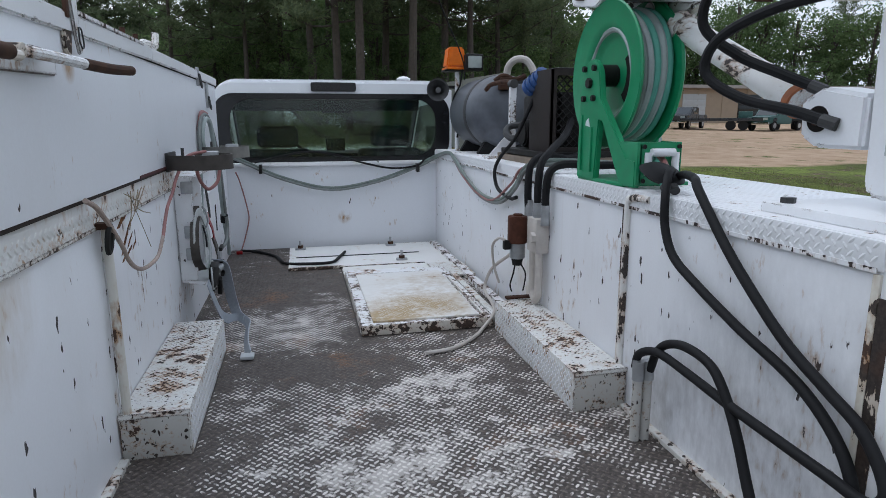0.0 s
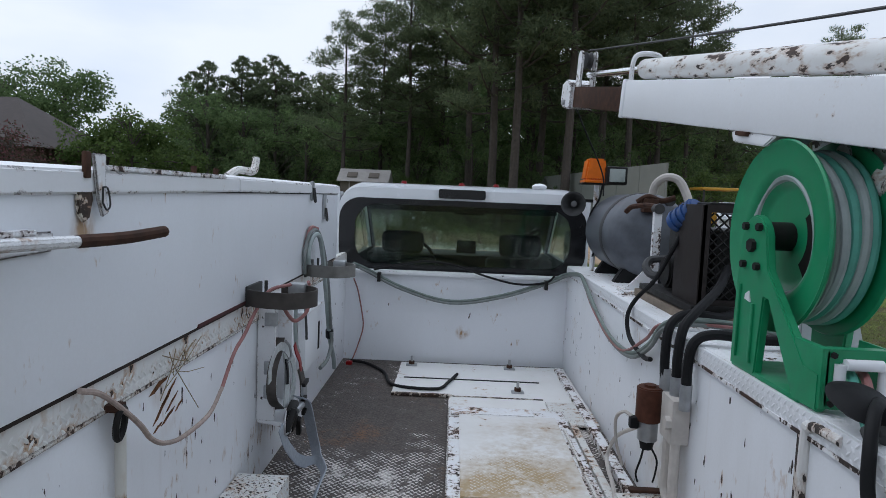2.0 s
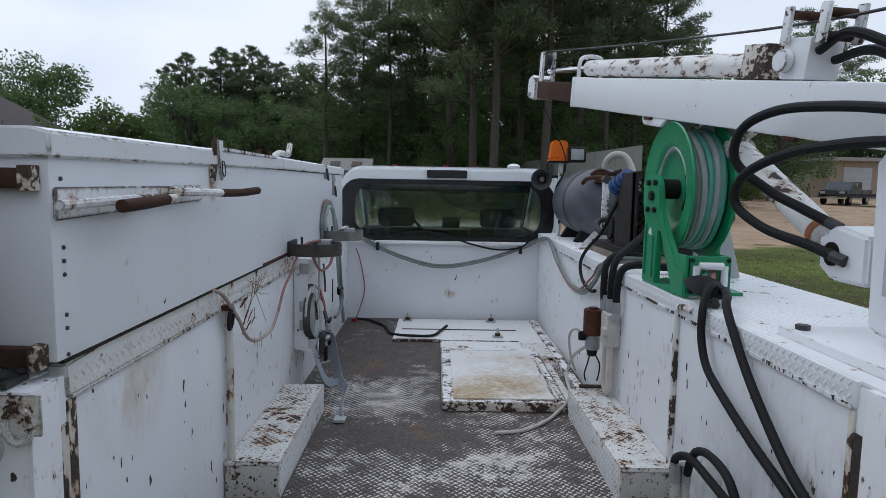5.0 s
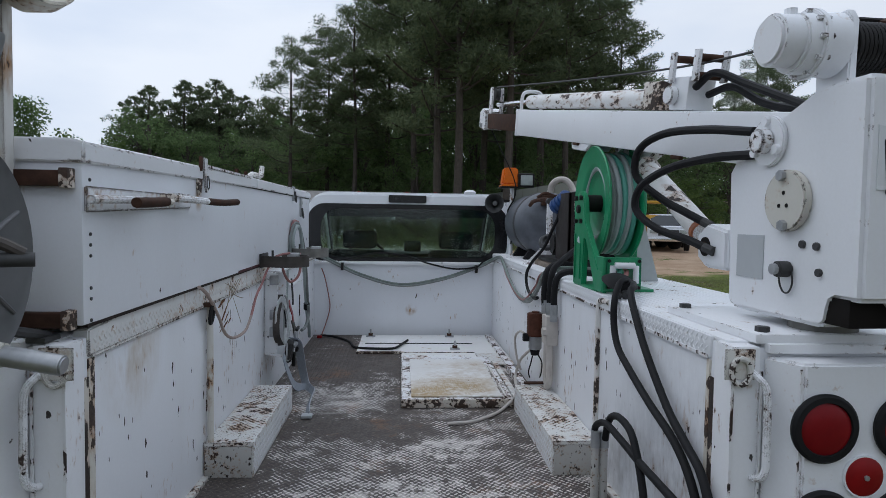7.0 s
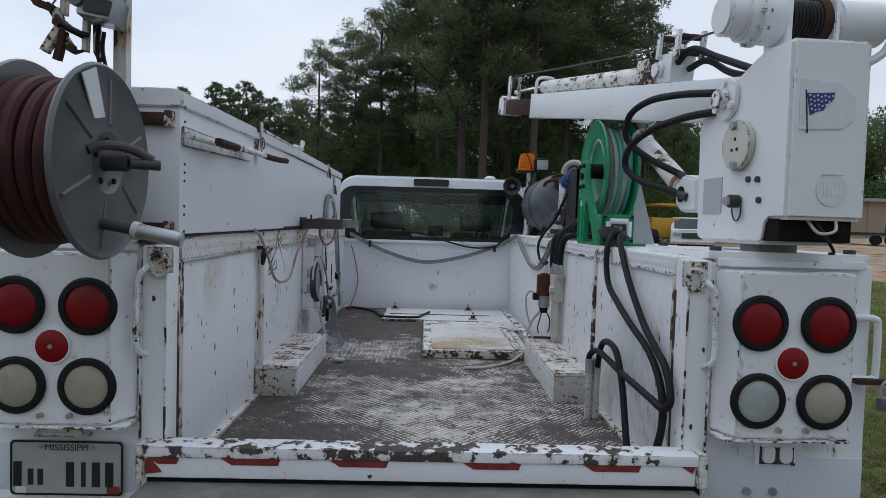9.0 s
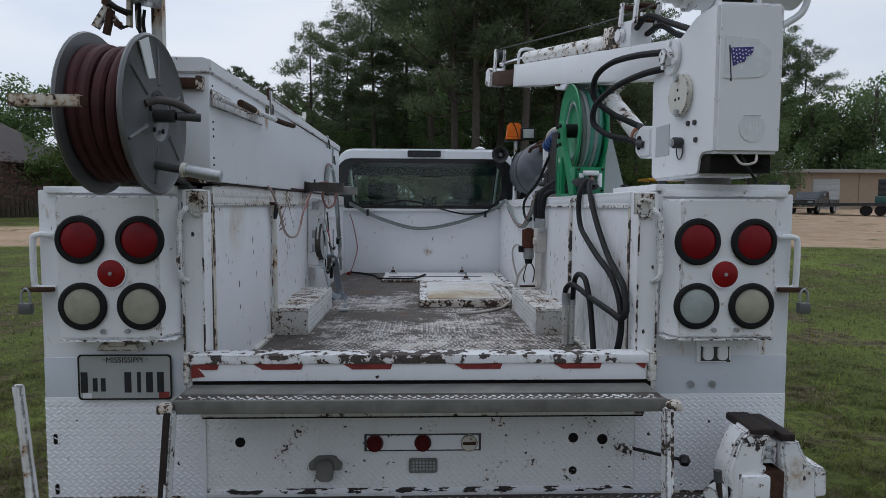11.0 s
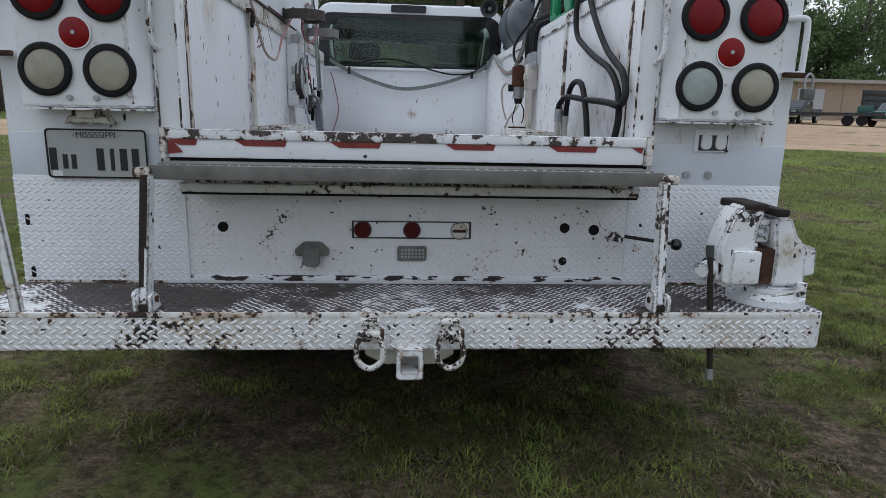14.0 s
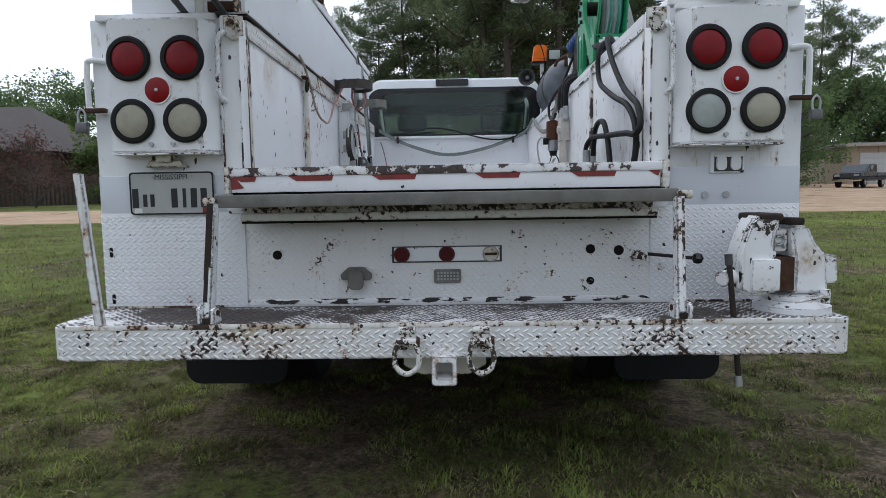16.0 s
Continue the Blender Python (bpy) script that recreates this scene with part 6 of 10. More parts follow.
for p in ((-1.0, -0.062, 2.262), (-0.975, -0.07, 2.222), (-0.945, -0.06, 2.16)):
    part("bolt", rod(p, (p[0], p[1] - 0.014, p[2]), 0.012, seg=6), RUST, clamp)

# crane on the rear corner
CR = Matrix.Translation((0.99, 0.08, 0.0)) @ pose(0, 0, 0, 0, 0, 3.0)
crane = thing("service_crane", (0.99, 0.08, 1.66), "white truck crane with telescopic boom and winch", "crane")


def on_crane(bm):
    return turned(bm, CR)


def cp(x, y, z):
    return CR @ Vector((x, y, z))


plate_ = part("base_plate", block((0.775, -0.005, 1.660), (1.235, 0.46, 1.682), 0.004), WHITE, crane, "white bolted base plate")
for bx, by in ((0.81, 0.03), (1.20, 0.03), (0.81, 0.42), (1.20, 0.42)):
    part("base_bolt", rod((bx, by, 1.682), (bx, by, 1.694), 0.016, seg=6), DARK_GREY, plate_)
part("turret_neck", rod((0.99, 0.08, 1.682), (0.99, 0.08, 1.79), 0.074, seg=32), GREY_STRIP, crane, "dark greasy turret bearing")
tower = part("tower", on_crane(prism([(-0.235, 1.772), (-0.168, 1.772), (-0.154, 1.764), (-0.148, 1.745), (-0.144, 1.722), (-0.136, 1.710), (-0.120, 1.704), (0.200, 1.704), (0.218, 1.710), (0.228, 1.728), (0.238, 2.07), (0.185, 2.13), (-0.075, 2.226), (-0.10, 2.232), (-0.235, 2.232)], "x", -0.107, 0.108, 0.010)), WHITE_CRANE, crane, "white box crane tower")
part("tower_recess", on_crane(block((-0.10, -0.20, 1.715), (0.10, 0.02, 1.775), 0.004)), GAP_SHADE, tower)
part("pivot_plate", on_crane(rod((-0.107, 0.062, 2.132), (-0.120, 0.062, 2.132), 0.062, seg=28, bevel=0.003)), WHITE_CRANE, tower)
boss = part("pivot_boss", on_crane(rod((-0.118, 0.062, 2.132), (-0.150, 0.062, 2.132), 0.030, seg=20, bevel=0.004)), WHITE_CHIPPED, tower)
for k in range(3):
    a = radians(90 + 120 * k)
    part("boss_bolt", on_crane(rod((-0.118, 0.062 + 0.048 * math.cos(a), 2.132 + 0.048 * math.sin(a)), (-0.130, 0.062 + 0.048 * math.cos(a), 2.132 + 0.048 * math.sin(a)), 0.012, seg=10)), WHITE_CRANE, boss)
side_disc = part("side_disc", on_crane(rod((-0.107, -0.018, 1.985), (-0.127, -0.018, 1.985), 0.072, seg=32, bevel=0.003)), CREAM_METAL, tower, "round cream cover disc")
for dy, dz, r in ((0.005, 0.058, 0.013), (-0.005, -0.058, 0.013)):
    part("disc_bolt", on_crane(rod((-0.127, -0.018 + dy, 1.985 + dz), (-0.138, -0.018 + dy, 1.985 + dz), r, seg=6)), GALV, side_disc)
for dy, dz in ((0.015, -0.012), (-0.012, -0.012), (0.0, 0.018)):
    part("disc_hole", on_crane(rod((-0.1265, -0.018 + dy, 1.985 + dz), (-0.1285, -0.018 + dy, 1.985 + dz), 0.005, seg=8)), GAP_SHADE, side_disc)
part("data_plate", on_crane(block((-0.1095, 0.075, 1.792), (-0.1065, 0.185, 1.902))), DECAL_GREY, tower, "blank grey data plate")
fitting = part("grease_fitting", on_crane(rod((-0.107, -0.018, 1.825), (-0.140, -0.018, 1.825), 0.019, seg=12, bevel=0.003)), DARK_GREY, tower)
part("fitting_chain", on_crane(tube([(-0.116, -0.040, 1.822), (-0.114, -0.042, 1.795), (-0.114, -0.030, 1.772), (-0.114, -0.010, 1.772), (-0.114, 0.004, 1.795), (-0.114, 0.004, 1.822)], 0.0022, 6)), DARK_GREY, fitting)
part("fitting_cap", on_crane(rod((-0.138, -0.018, 1.825), (-0.150, -0.018, 1.825), 0.013, seg=10)), GALV, fitting)
for dy, dz in ((-0.065, 1.885), (-0.11, 1.882), (-0.12, 1.825)):
    part("tower_bolt", on_crane(rod((-0.107, dy, dz), (-0.114, dy, dz), 0.009, seg=8)), DARK_GREY, tower)
# decals on the back of the tower
part("decal_patch", on_crane(prism([(-0.085, 2.000), (-0.085, 2.128), (0.02, 2.120), (0.065, 2.085), (0.062, 2.03), (0.03, 2.005)], "y", -0.2374, -0.2352)), DECAL_PATCH, tower, "glossy remains of a torn decal")
flag = part("flag_decal", on_crane(prism([(-0.068, 2.092), (0.006, 2.096), (0.004, 2.075), (-0.014, 2.066), (-0.022, 2.050), (-0.040, 2.046), (-0.058, 2.036)], "y", -0.2388, -0.2370)), DECAL_BLUE, tower, "torn slanted flag decal, blue with stars")
for i in range(7):
    for j in range(4):
        u, v = -0.060 + i * 0.010 + j * 0.0018, 2.087 - j * 0.0115 - 0.003 * (i % 2)
        if v > 2.046 + max(0.0, (u + 0.03) * 0.75):
            part("flag_star", on_crane(rod((u, -0.2386, v), (u, -0.2398, v), 0.0026, seg=5)), DECAL_WHITE, flag)
part("flag_pole", on_crane(prism([(-0.0725, 2.100), (-0.0690, 2.100), (-0.0610, 1.992), (-0.0635, 1.992)], "y", -0.2390, -0.2352)), PLATE_INK, flag)
notice = part("notice_label", on_crane(rod((0.012, -0.2352, 1.850), (0.012, -0.2372, 1.850), 0.042, seg=28)), DECAL_PATCH, tower, "round faded label with faint bars")
part("text_bar", on_crane(block((-0.018, -0.2384, 1.887), (0.040, -0.2366, 1.8895))), DECAL_GREY, notice)
for k in range(5):
    part("text_bar", on_crane(block((-0.010 + k * 0.011, -0.2384, 1.835), (-0.006 + k * 0.011, -0.2366, 1.868))), WHITE_CRANE, notice)
# loose wires under the tower
part("wire", on_crane(tube([(-0.03, -0.20, 1.78), (-0.02, -0.24, 1.74), (0.02, -0.245, 1.745), (0.04, -0.22, 1.775)], 0.004, 6)), HOSE_WHITE, tower)
part("wire", on_crane(tube([(-0.01, -0.21, 1.775), (0.0, -0.25, 1.72), (0.04, -0.22, 1.69), (0.08, -0.15, 1.685)], 0.004, 6)), BLACK_RUBBER, tower)
part("wire_block", on_crane(block((0.03, -0.20, 1.72), (0.09, -0.12, 1.772), 0.006)), BLACK_METAL, tower)
# winch on top
winch = part("winch", on_crane(rod((-0.205, -0.05, 2.34), (-0.11, -0.05, 2.34), 0.058, seg=28, bevel=0.008)), WHITE_CRANE, crane, "white electric winch")
gear = part("gear_case", on_crane(rod((-0.150, -0.05, 2.335), (-0.045, -0.05, 2.335), 0.066, 0.072, seg=28, bevel=0.004)), WHITE_CRANE, winch)
part("gear_flange", on_crane(rod((-0.118, -0.05, 2.335), (-0.102, -0.05, 2.335), 0.078, seg=28, bevel=0.003)), WHITE_CRANE, gear)
for k in range(10):
    q = 2 * math.pi * k / 10
    part("flange_bolt", on_crane(rod((-0.128, -0.05 + 0.071 * math.cos(q), 2.335 + 0.071 * math.sin(q)), (-0.098, -0.05 + 0.071 * math.cos(q), 2.335 + 0.071 * math.sin(q)), 0.006, seg=6)), WHITE_CHIPPED, gear)
part("filler_plug", on_crane(rod((-0.15, -0.05, 2.39), (-0.15, -0.05, 2.412), 0.014, seg=10)), WHITE_CRANE, gear)
for x0, x1 in ((-0.045, -0.025), (0.095, 0.112)):
    part("cheek", on_crane(prism([(-0.10, 2.225), (0.0, 2.225), (0.005, 2.38), (-0.02, 2.405), (-0.09, 2.405), (-0.105, 2.38)], "x", x0, x1, 0.003)), WHITE_CRANE, winch)
drum = part("drum", on_crane(rod((-0.025, -0.05, 2.33), (0.095, -0.05, 2.33), 0.052, seg=24)), BLACK_METAL, winch, "drum wound with dark wire rope")
for k in range(8):
    part("rope_turn", on_crane(tube([(-0.018 + k * 0.0105, -0.05 + 0.056 * math.cos(a), 2.33 + 0.056 * math.sin(a)) for a in [2 * math.pi * i / 20 for i in range(20)]], 0.005, 6, smooth=False, closed=True)), BLACK_METAL, drum)
part("drum_flange", on_crane(rod((0.062, -0.05, 2.335), (0.078, -0.05, 2.335), 0.060, 0.068, 24)), RUST, drum)
part("tie_bar", on_crane(rod((-0.045, -0.05, 2.398), (0.11, -0.05, 2.398), 0.006, seg=8)), BLACK_METAL, winch)
part("motor", on_crane(rod((0.112, -0.05, 2.335), (0.265, -0.05, 2.335), 0.062, seg=24, bevel=0.008)), WHITE_CRANE, winch)
part("motor_cable", on_crane(tube([(0.25, -0.07, 2.37), (0.285, -0.08, 2.36), (0.28, -0.07, 2.27), (0.22, -0.06, 2.22), (0.13, -0.05, 2.17)], 0.012, 8)), WHITE_CRANE, winch)
part("side_knob", on_crane(rod((0.108, -0.05, 1.95), (0.14, -0.05, 1.95), 0.035, seg=16, bevel=0.006)), WHITE_CRANE, tower)
part("side_pipe", on_crane(rod((0.125, -0.10, 1.93), (0.125, -0.10, 2.15), 0.012, seg=8)), WHITE_CRANE, tower)

# boom, tilted up
TILT_UP = 9.8
BM = Matrix.Translation((0.99, 0.145, 2.130)) @ pose(0, 0, 0, TILT_UP, 0, 8.5)


def bp(x, y, z):
    return BM @ Vector((x, y, z))


boom = part("boom", turned(block((-0.058, -0.05, -0.068), (0.058, 2.13, 0.075), 0.010), BM), WHITE_CRANE, crane, "white box boom with dark scratches")
part("boom_collar", turned(block((-0.061, 2.10, -0.071), (0.061, 2.135, 0.078), 0.006), BM), WHITE_CLEAN, boom)
inner_boom = part("inner_boom", turned(block((-0.045, 2.12, -0.05), (0.045, 2.80, 0.05), 0.006), BM), RUST, crane, "rust-brown inner boom")
tip = part("boom_head", turned(prism([(2.76, -0.06), (2.87, -0.06), (2.915, -0.02), (2.91, 0.06), (2.85, 0.085), (2.76, 0.06)], "x", -0.062, 0.062, 0.006), BM), WHITE_CHIPPED, crane)
for s in (-0.04, 0.03):
    part("sheave_plate", turned(prism(rounded(0.06, 0.22, 0.028, 2.74, 0.11), "x", s, s + 0.012, 0.002), BM), WHITE_CHIPPED, tip)
part("sheave", turned(lathe([(0.028, -0.014), (0.042, -0.014), (0.032, 0.0), (0.042, 0.014), (0.028, 0.014)], Matrix.Translation((0.0, 2.74, 0.175)) @ pose(0, 0, 0, 0, 90, 0), 24), BM), DARK_GREY, tip)
part("head_pin", turned(rod((-0.075, 2.85, -0.03), (0.075, 2.85, -0.03), 0.014, seg=10), BM), GALV, tip)
cyl = part("extend_cylinder", turned(rod((0.015, 0.76, 0.120), (0.015, 2.10, 0.122), 0.038, seg=24, bevel=0.004), BM), CHIPPED_ROD, crane, "chipped white boom cylinder")
part("cylinder_rod", turned(rod((0.015, 2.10, 0.122), (0.015, 2.74, 0.110), 0.015, seg=14), BM), CHROME, cyl)
part("cylinder_yoke", turned(tube([(-0.045, 2.09, 0.07), (-0.045, 2.09, 0.14), (-0.03, 2.09, 0.17), (0.015, 2.09, 0.178), (0.06, 2.09, 0.17), (0.07, 2.09, 0.14), (0.07, 2.09, 0.07)], 0.010, 8), BM), WHITE, cyl)
part("cylinder_block", turned(block((-0.045, 0.655, 0.078), (0.07, 0.765, 0.175), 0.005), BM), EATEN, cyl, "rusty cylinder end block")
stand_ = part("rope_stand", turned(block((-0.04, 0.50, 0.078), (0.06, 0.60, 0.185), 0.008), BM), WHITE_CRANE, crane)
part("stand_boss", turned(rod((-0.065, 0.575, 0.125), (-0.038, 0.575, 0.125), 0.030, seg=18, bevel=0.003), BM), WHITE_RUSTY, stand_)
for x in (-0.055, 0.045):
    for y in (0.440, 0.572):
        part("guide_post", turned(block((x, y, 0.165), (x + 0.012, y + 0.028, 0.262), 0.003), BM), WHITE_CHIPPED, stand_)
for y, z in ((0.47, 0.24), (0.47, 0.185), (0.57, 0.24)):
    part("guide_roller", turned(rod((-0.045, y, z), (0.05, y, z), 0.012, seg=12), BM), RUST, stand_)
part("boom_lug", turned(prism([(1.14, -0.068), (1.34, -0.068), (1.32, -0.098), (1.18, -0.098)], "x", -0.055, 0.058, 0.004), BM), WHITE_CRANE, boom)
part("boom_lug", turned(prism([(0.86, -0.068), (1.22, -0.068), (1.20, -0.12), (0.95, -0.12)], "x", 0.100, 0.150, 0.005), BM), WHITE_CHIPPED, boom)
part("lug_web", turned(block((0.05, 0.90, -0.072), (0.150, 1.22, -0.060), 0.003), BM), WHITE_CRANE, boom)
for y, x in ((1.25, 0.01), (0.46, 0.0)):
    part("boom_hook", turned(block((-0.066, y, -0.078), (-0.05, y + 0.05, -0.066), 0.003), BM), RUST, boom)
# lift cylinder
up, low = Vector((0.955, 1.17, 2.185)), Vector((0.905, 0.45, 1.868))
lift_cyl = part("lift_cylinder", rod(low.lerp(up, 0.10), low.lerp(up, 0.84), 0.038, seg=24, bevel=0.004), CHIPPED_ROD, crane, "chipped white lift cylinder")
part("gland", rod(low.lerp(up, 0.83), low.lerp(up, 0.90), 0.046, seg=24, bevel=0.004), CHIPPED_ROD, lift_cyl)
part("lift_rod", rod(low.lerp(up, 0.90), low.lerp(up, 1.06), 0.022, seg=16), DARK_GREY, lift_cyl)
part("lift_eye", rod(up + Vector((-0.05, 0.04, 0.02)), up + Vector((0.05, 0.04, 0.02)), 0.034, seg=18), WHITE_CHIPPED, lift_cyl)
part("clevis", prism([(0.31, 1.80), (0.31, 1.91), (0.42, 1.93), (0.48, 1.90), (0.475, 1.825), (0.43, 1.80)], "x", 0.868, 0.965, 0.008), WHITE_CRANE, crane, "boxy cylinder clevis")
part("clevis_hole", rod((0.864, 0.425, 1.862), (0.870, 0.425, 1.862), 0.028, seg=18), GAP_SHADE, lift_cyl)
part("clevis_pin", rod((0.860, 0.425, 1.862), (0.869, 0.425, 1.862), 0.014, seg=12), RUST, lift_cyl)
part("orange_mark", rod(low.lerp(up, 0.10), low.lerp(up, 0.125), 0.0405, seg=24), ORANGE_MARK, lift_cyl)
# crane hoses
for pts in ([Vector(p) for p in ((0.872, 0.20, 2.165), (0.83, 0.38, 2.195), (0.785, 0.55, 2.205), (0.75, 0.655, 2.168), (0.755, 0.69, 2.085), (0.81, 0.62, 2.01), (0.85, 0.53, 1.965), (0.88, 0.47, 1.935))],
            [Vector(p) for p in ((0.872, 0.18, 2.105), (0.83, 0.33, 2.11), (0.785, 0.50, 2.095), (0.745, 0.62, 2.045), (0.742, 0.65, 1.972), (0.78, 0.57, 1.912), (0.83, 0.46, 1.88), (0.852, 0.40, 1.86))]):
    hose = part("hydraulic_hose", tube(pts, 0.0125, 10), BLACK_RUBBER, crane, "black hydraulic hose")
    part("hose_end", rod(pts[-1], pts[-1] + (pts[-1] - pts[-2]).normalized() * 0.035, 0.014, seg=10), DARK_GREY, hose)
part("hydraulic_hose", tube([bp(0.03, 0.49, 0.13), bp(0.02, 0.36, 0.15), bp(0.03, 0.22, 0.10), cp(0.02, 0.02, 2.19)], 0.012, 8), BLACK_RUBBER, crane)
part("hydraulic_hose", tube([bp(-0.02, 0.49, 0.15), bp(-0.02, 0.40, 0.19), bp(0.0, 0.26, 0.15), cp(0.0, 0.0, 2.19)], 0.012, 8), BLACK_RUBBER, crane)
part("winch_rope", tube([cp(0.0, -0.05, 2.385), bp(0.0, 0.52, 0.225), bp(0.0, 1.4, 0.215), bp(0.0, 2.74, 0.222)], 0.0042, 6), DARK_GREY, crane, "thin wire rope along the boom")
part("winch_rope", tube([bp(0.0, 2.79, 0.17), bp(0.0, 2.90, 0.0), (0.79, 3.2, 2.26), (0.82, 3.25, 2.12)], 0.004, 6), BLACK_RUBBER, crane)
part("boom_rest", prism([(0.96, 1.662), (1.155, 1.662), (1.03, 2.12), (0.98, 2.12)], "y", 1.42, 1.435, 0.003), DECAL_GREY, crane, "thin triangular boom rest")

# green hose reel on the bench
green_reel = thing("hose_reel", (0.86, 1.15, 1.66), "green enamel hose reel wound with grey and teal hose", "hose reel")
GY, GZ = 1.245, 2.008
for x, s in ((0.782, -1), (0.914, 1)):
    m = Matrix.Translation((x, GY, GZ)) @ pose(0, 0, 0, 0, 90, 0)
    front = [(0.040, 0.034), (0.112, 0.034), (0.128, 0.030), (0.146, 0.012), (0.158, 0.003), (0.172, 0.0), (0.225, -0.003), (0.238, -0.009), (0.242, -0.004)]
    back = [(0.238, 0.003), (0.225, 0.004), (0.160, 0.009), (0.150, 0.018), (0.130, 0.036), (0.112, 0.0395), (0.040, 0.0395)]
    part("reel_disc", lathe([(r_, h_ * -s) for r_, h_ in front + back], m, 56), GREEN, green_reel, "green dished reel disc")
part("reel_hub", rod((0.75, GY, GZ), (0.945, GY, GZ), 0.036, seg=24), BLACK_METAL, green_reel)
# black arc laid on the closed dish draws its shaded opening
slot = [radians(a) for a in range(-215, -129, 5)]
part("disc_recess_shade", prism([(GY + 0.124 * math.cos(a), GZ + 0.124 * math.sin(a)) for a in slot] + [(GY + 0.084 * math.cos(a), GZ + 0.084 * math.sin(a)) for a in reversed(slot)], "x", 0.8125, 0.8150), GAP_SHADE, green_reel, "dark arc plate drawn for the shaded opening in the dished disc")
part("spring_case", rod((0.822, GY, GZ), (0.874, GY, GZ), 0.078, seg=28, bevel=0.006), BLACK_METAL, green_reel)
part("reel_drum", rod((0.818, GY, GZ), (0.878, GY, GZ), 0.118, seg=36), BLACK_METAL, green_reel, "dark reel drum")
arm_outline = [(1.325, 1.664), (1.325, 1.80), (1.312, 2.0)] + [(GY + 0.066 * math.cos(radians(a)), GZ - 0.02 + 0.072 * math.sin(radians(a))) for a in range(0, 181, 18)] + [(1.165, 1.93), (0.985, 1.75), (0.930, 1.745), (0.930, 1.664), (1.02, 1.664), (1.155, 1.86), (1.175, 1.86), (1.195, 1.664)]
for x in (0.728, 0.936):
    shape = arm_outline if x < 0.8 else [(1.325, 1.664), (1.325, 1.80), (1.312, 2.0)] + arm_outline[3:14] + [(1.165, 1.93), (1.195, 1.664)]
    arm = part("reel_arm", prism(shape, "x", x, x + 0.022, 0.004), GREEN, green_reel, "green pressed steel arm")
    for dy, dz, r in ((0.0, -0.025, 0.017), (0.036, 0.022, 0.010), (-0.034, 0.022, 0.010), (0.036, -0.075, 0.010), (-0.034, -0.075, 0.010)):
        side = x - 0.012 if x < 0.8 else x + 0.034
        part("arm_bolt", rod((x + 0.011, GY + dy, GZ + dz), (side, GY + dy, GZ + dz), r, seg=6), BLACK_METAL, arm)
    if x < 0.8:
        part("maker_mark", prism([(1.235, 1.84), (1.265, 1.845), (1.262, 1.858), (1.245, 1.868)], "x", x - 0.003, x + 0.001), DECAL_WHITE, arm, "small pale mark")
        part("arm_rib", block((x - 0.006, 1.215, 1.69), (x + 0.002, 1.225, 1.84), 0.002), GREEN, arm)
        part("arm_rib", block((x - 0.006, 1.29, 1.69), (x + 0.002, 1.30, 1.88), 0.002), GREEN, arm)
part("reel_base", block((0.73, 1.00, 1.660), (0.958, 1.32, 1.672), 0.003), GREEN, green_reel)
mats = (GREY_HOSE, TEAL_HOSE, DECAL_GREY, TEAL_HOSE, LINE_GREEN, GREY_HOSE, TEAL_HOSE)
for layer, rad in ((0, 0.150), (1, 0.180), (2, 0.203)):
    for k in range(5):
        xx = 0.801 + k * 0.0225 + (0.008 if layer % 2 else 0)
        if xx > 0.902:
            continue
        w = 0.003 * math.sin(k * 1.7 + layer)
        part("hose_turn", tube([(xx + 0.004 * math.sin(2 * a + k), GY + (rad + w) * math.cos(a), GZ + (rad + w) * math.sin(a)) for a in [2 * math.pi * i / 44 for i in range(44)]], 0.0125, 8, smooth=False, closed=True), mats[(k + layer * 2) % 7], green_reel)
guide = part("roller_guide", ring_plate(rounded(0.135, 0.125, 0.012, 0.808, 1.735, 3), rounded(0.085, 0.072, 0.006, 0.808, 1.735, 3), "y", 0.925, 0.950), GREEN, green_reel, "green hose guide with white rollers")
part("guide_side", block((0.730, 0.925, 1.672), (0.748, 1.03, 1.798), 0.003), GREEN, guide)
part("guide_side", block((0.868, 0.925, 1.672), (0.876, 1.03, 1.798), 0.003), GREEN, guide)
for z in (1.703, 1.768):
    part("roller", rod((0.772, 0.917, z), (0.846, 0.917, z), 0.012, seg=14), WHITE_CLEAN, guide, "white nylon roller")
for x in (0.764, 0.853):
    part("roller", rod((x, 0.919, 1.702), (x, 0.919, 1.768), 0.011, seg=14), WHITE_CLEAN, guide)
for dx in (0.752, 0.866):
    for dz in (1.685, 1.785):
        part("guide_bolt", rod((dx, 0.926, dz), (dx, 0.919, dz), 0.007, seg=6), BLACK_METAL, guide)
stopper = part("hose_stop", lathe([(0.0, -0.012), (0.045, -0.014), (0.066, 0.0), (0.045, 0.016), (0.0, 0.018)], Matrix.Translation((0.765, 0.845, 1.712)) @ pose(0, 0, 0, 24, 0, 15), 28), BLACK_RUBBER, green_reel, "black rubber hose stop")
for dx, mat in ((-0.012, TEAL_HOSE), (0.014, PINK_HOSE)):
    end = part("hose_tail", tube([(0.82 + dx, 1.03, 1.77), (0.81 + dx, 0.94, 1.745), (0.775 + dx, 0.86, 1.722), (0.755 + dx, 0.80, 1.688), (0.75 + dx, 0.785, 1.678)], 0.0095, 8), mat, green_reel)
    part("hose_fitting", rod((0.75 + dx, 0.785, 1.682), (0.745 + dx, 0.765, 1.672), 0.013, seg=10), DARK_GREY, end)

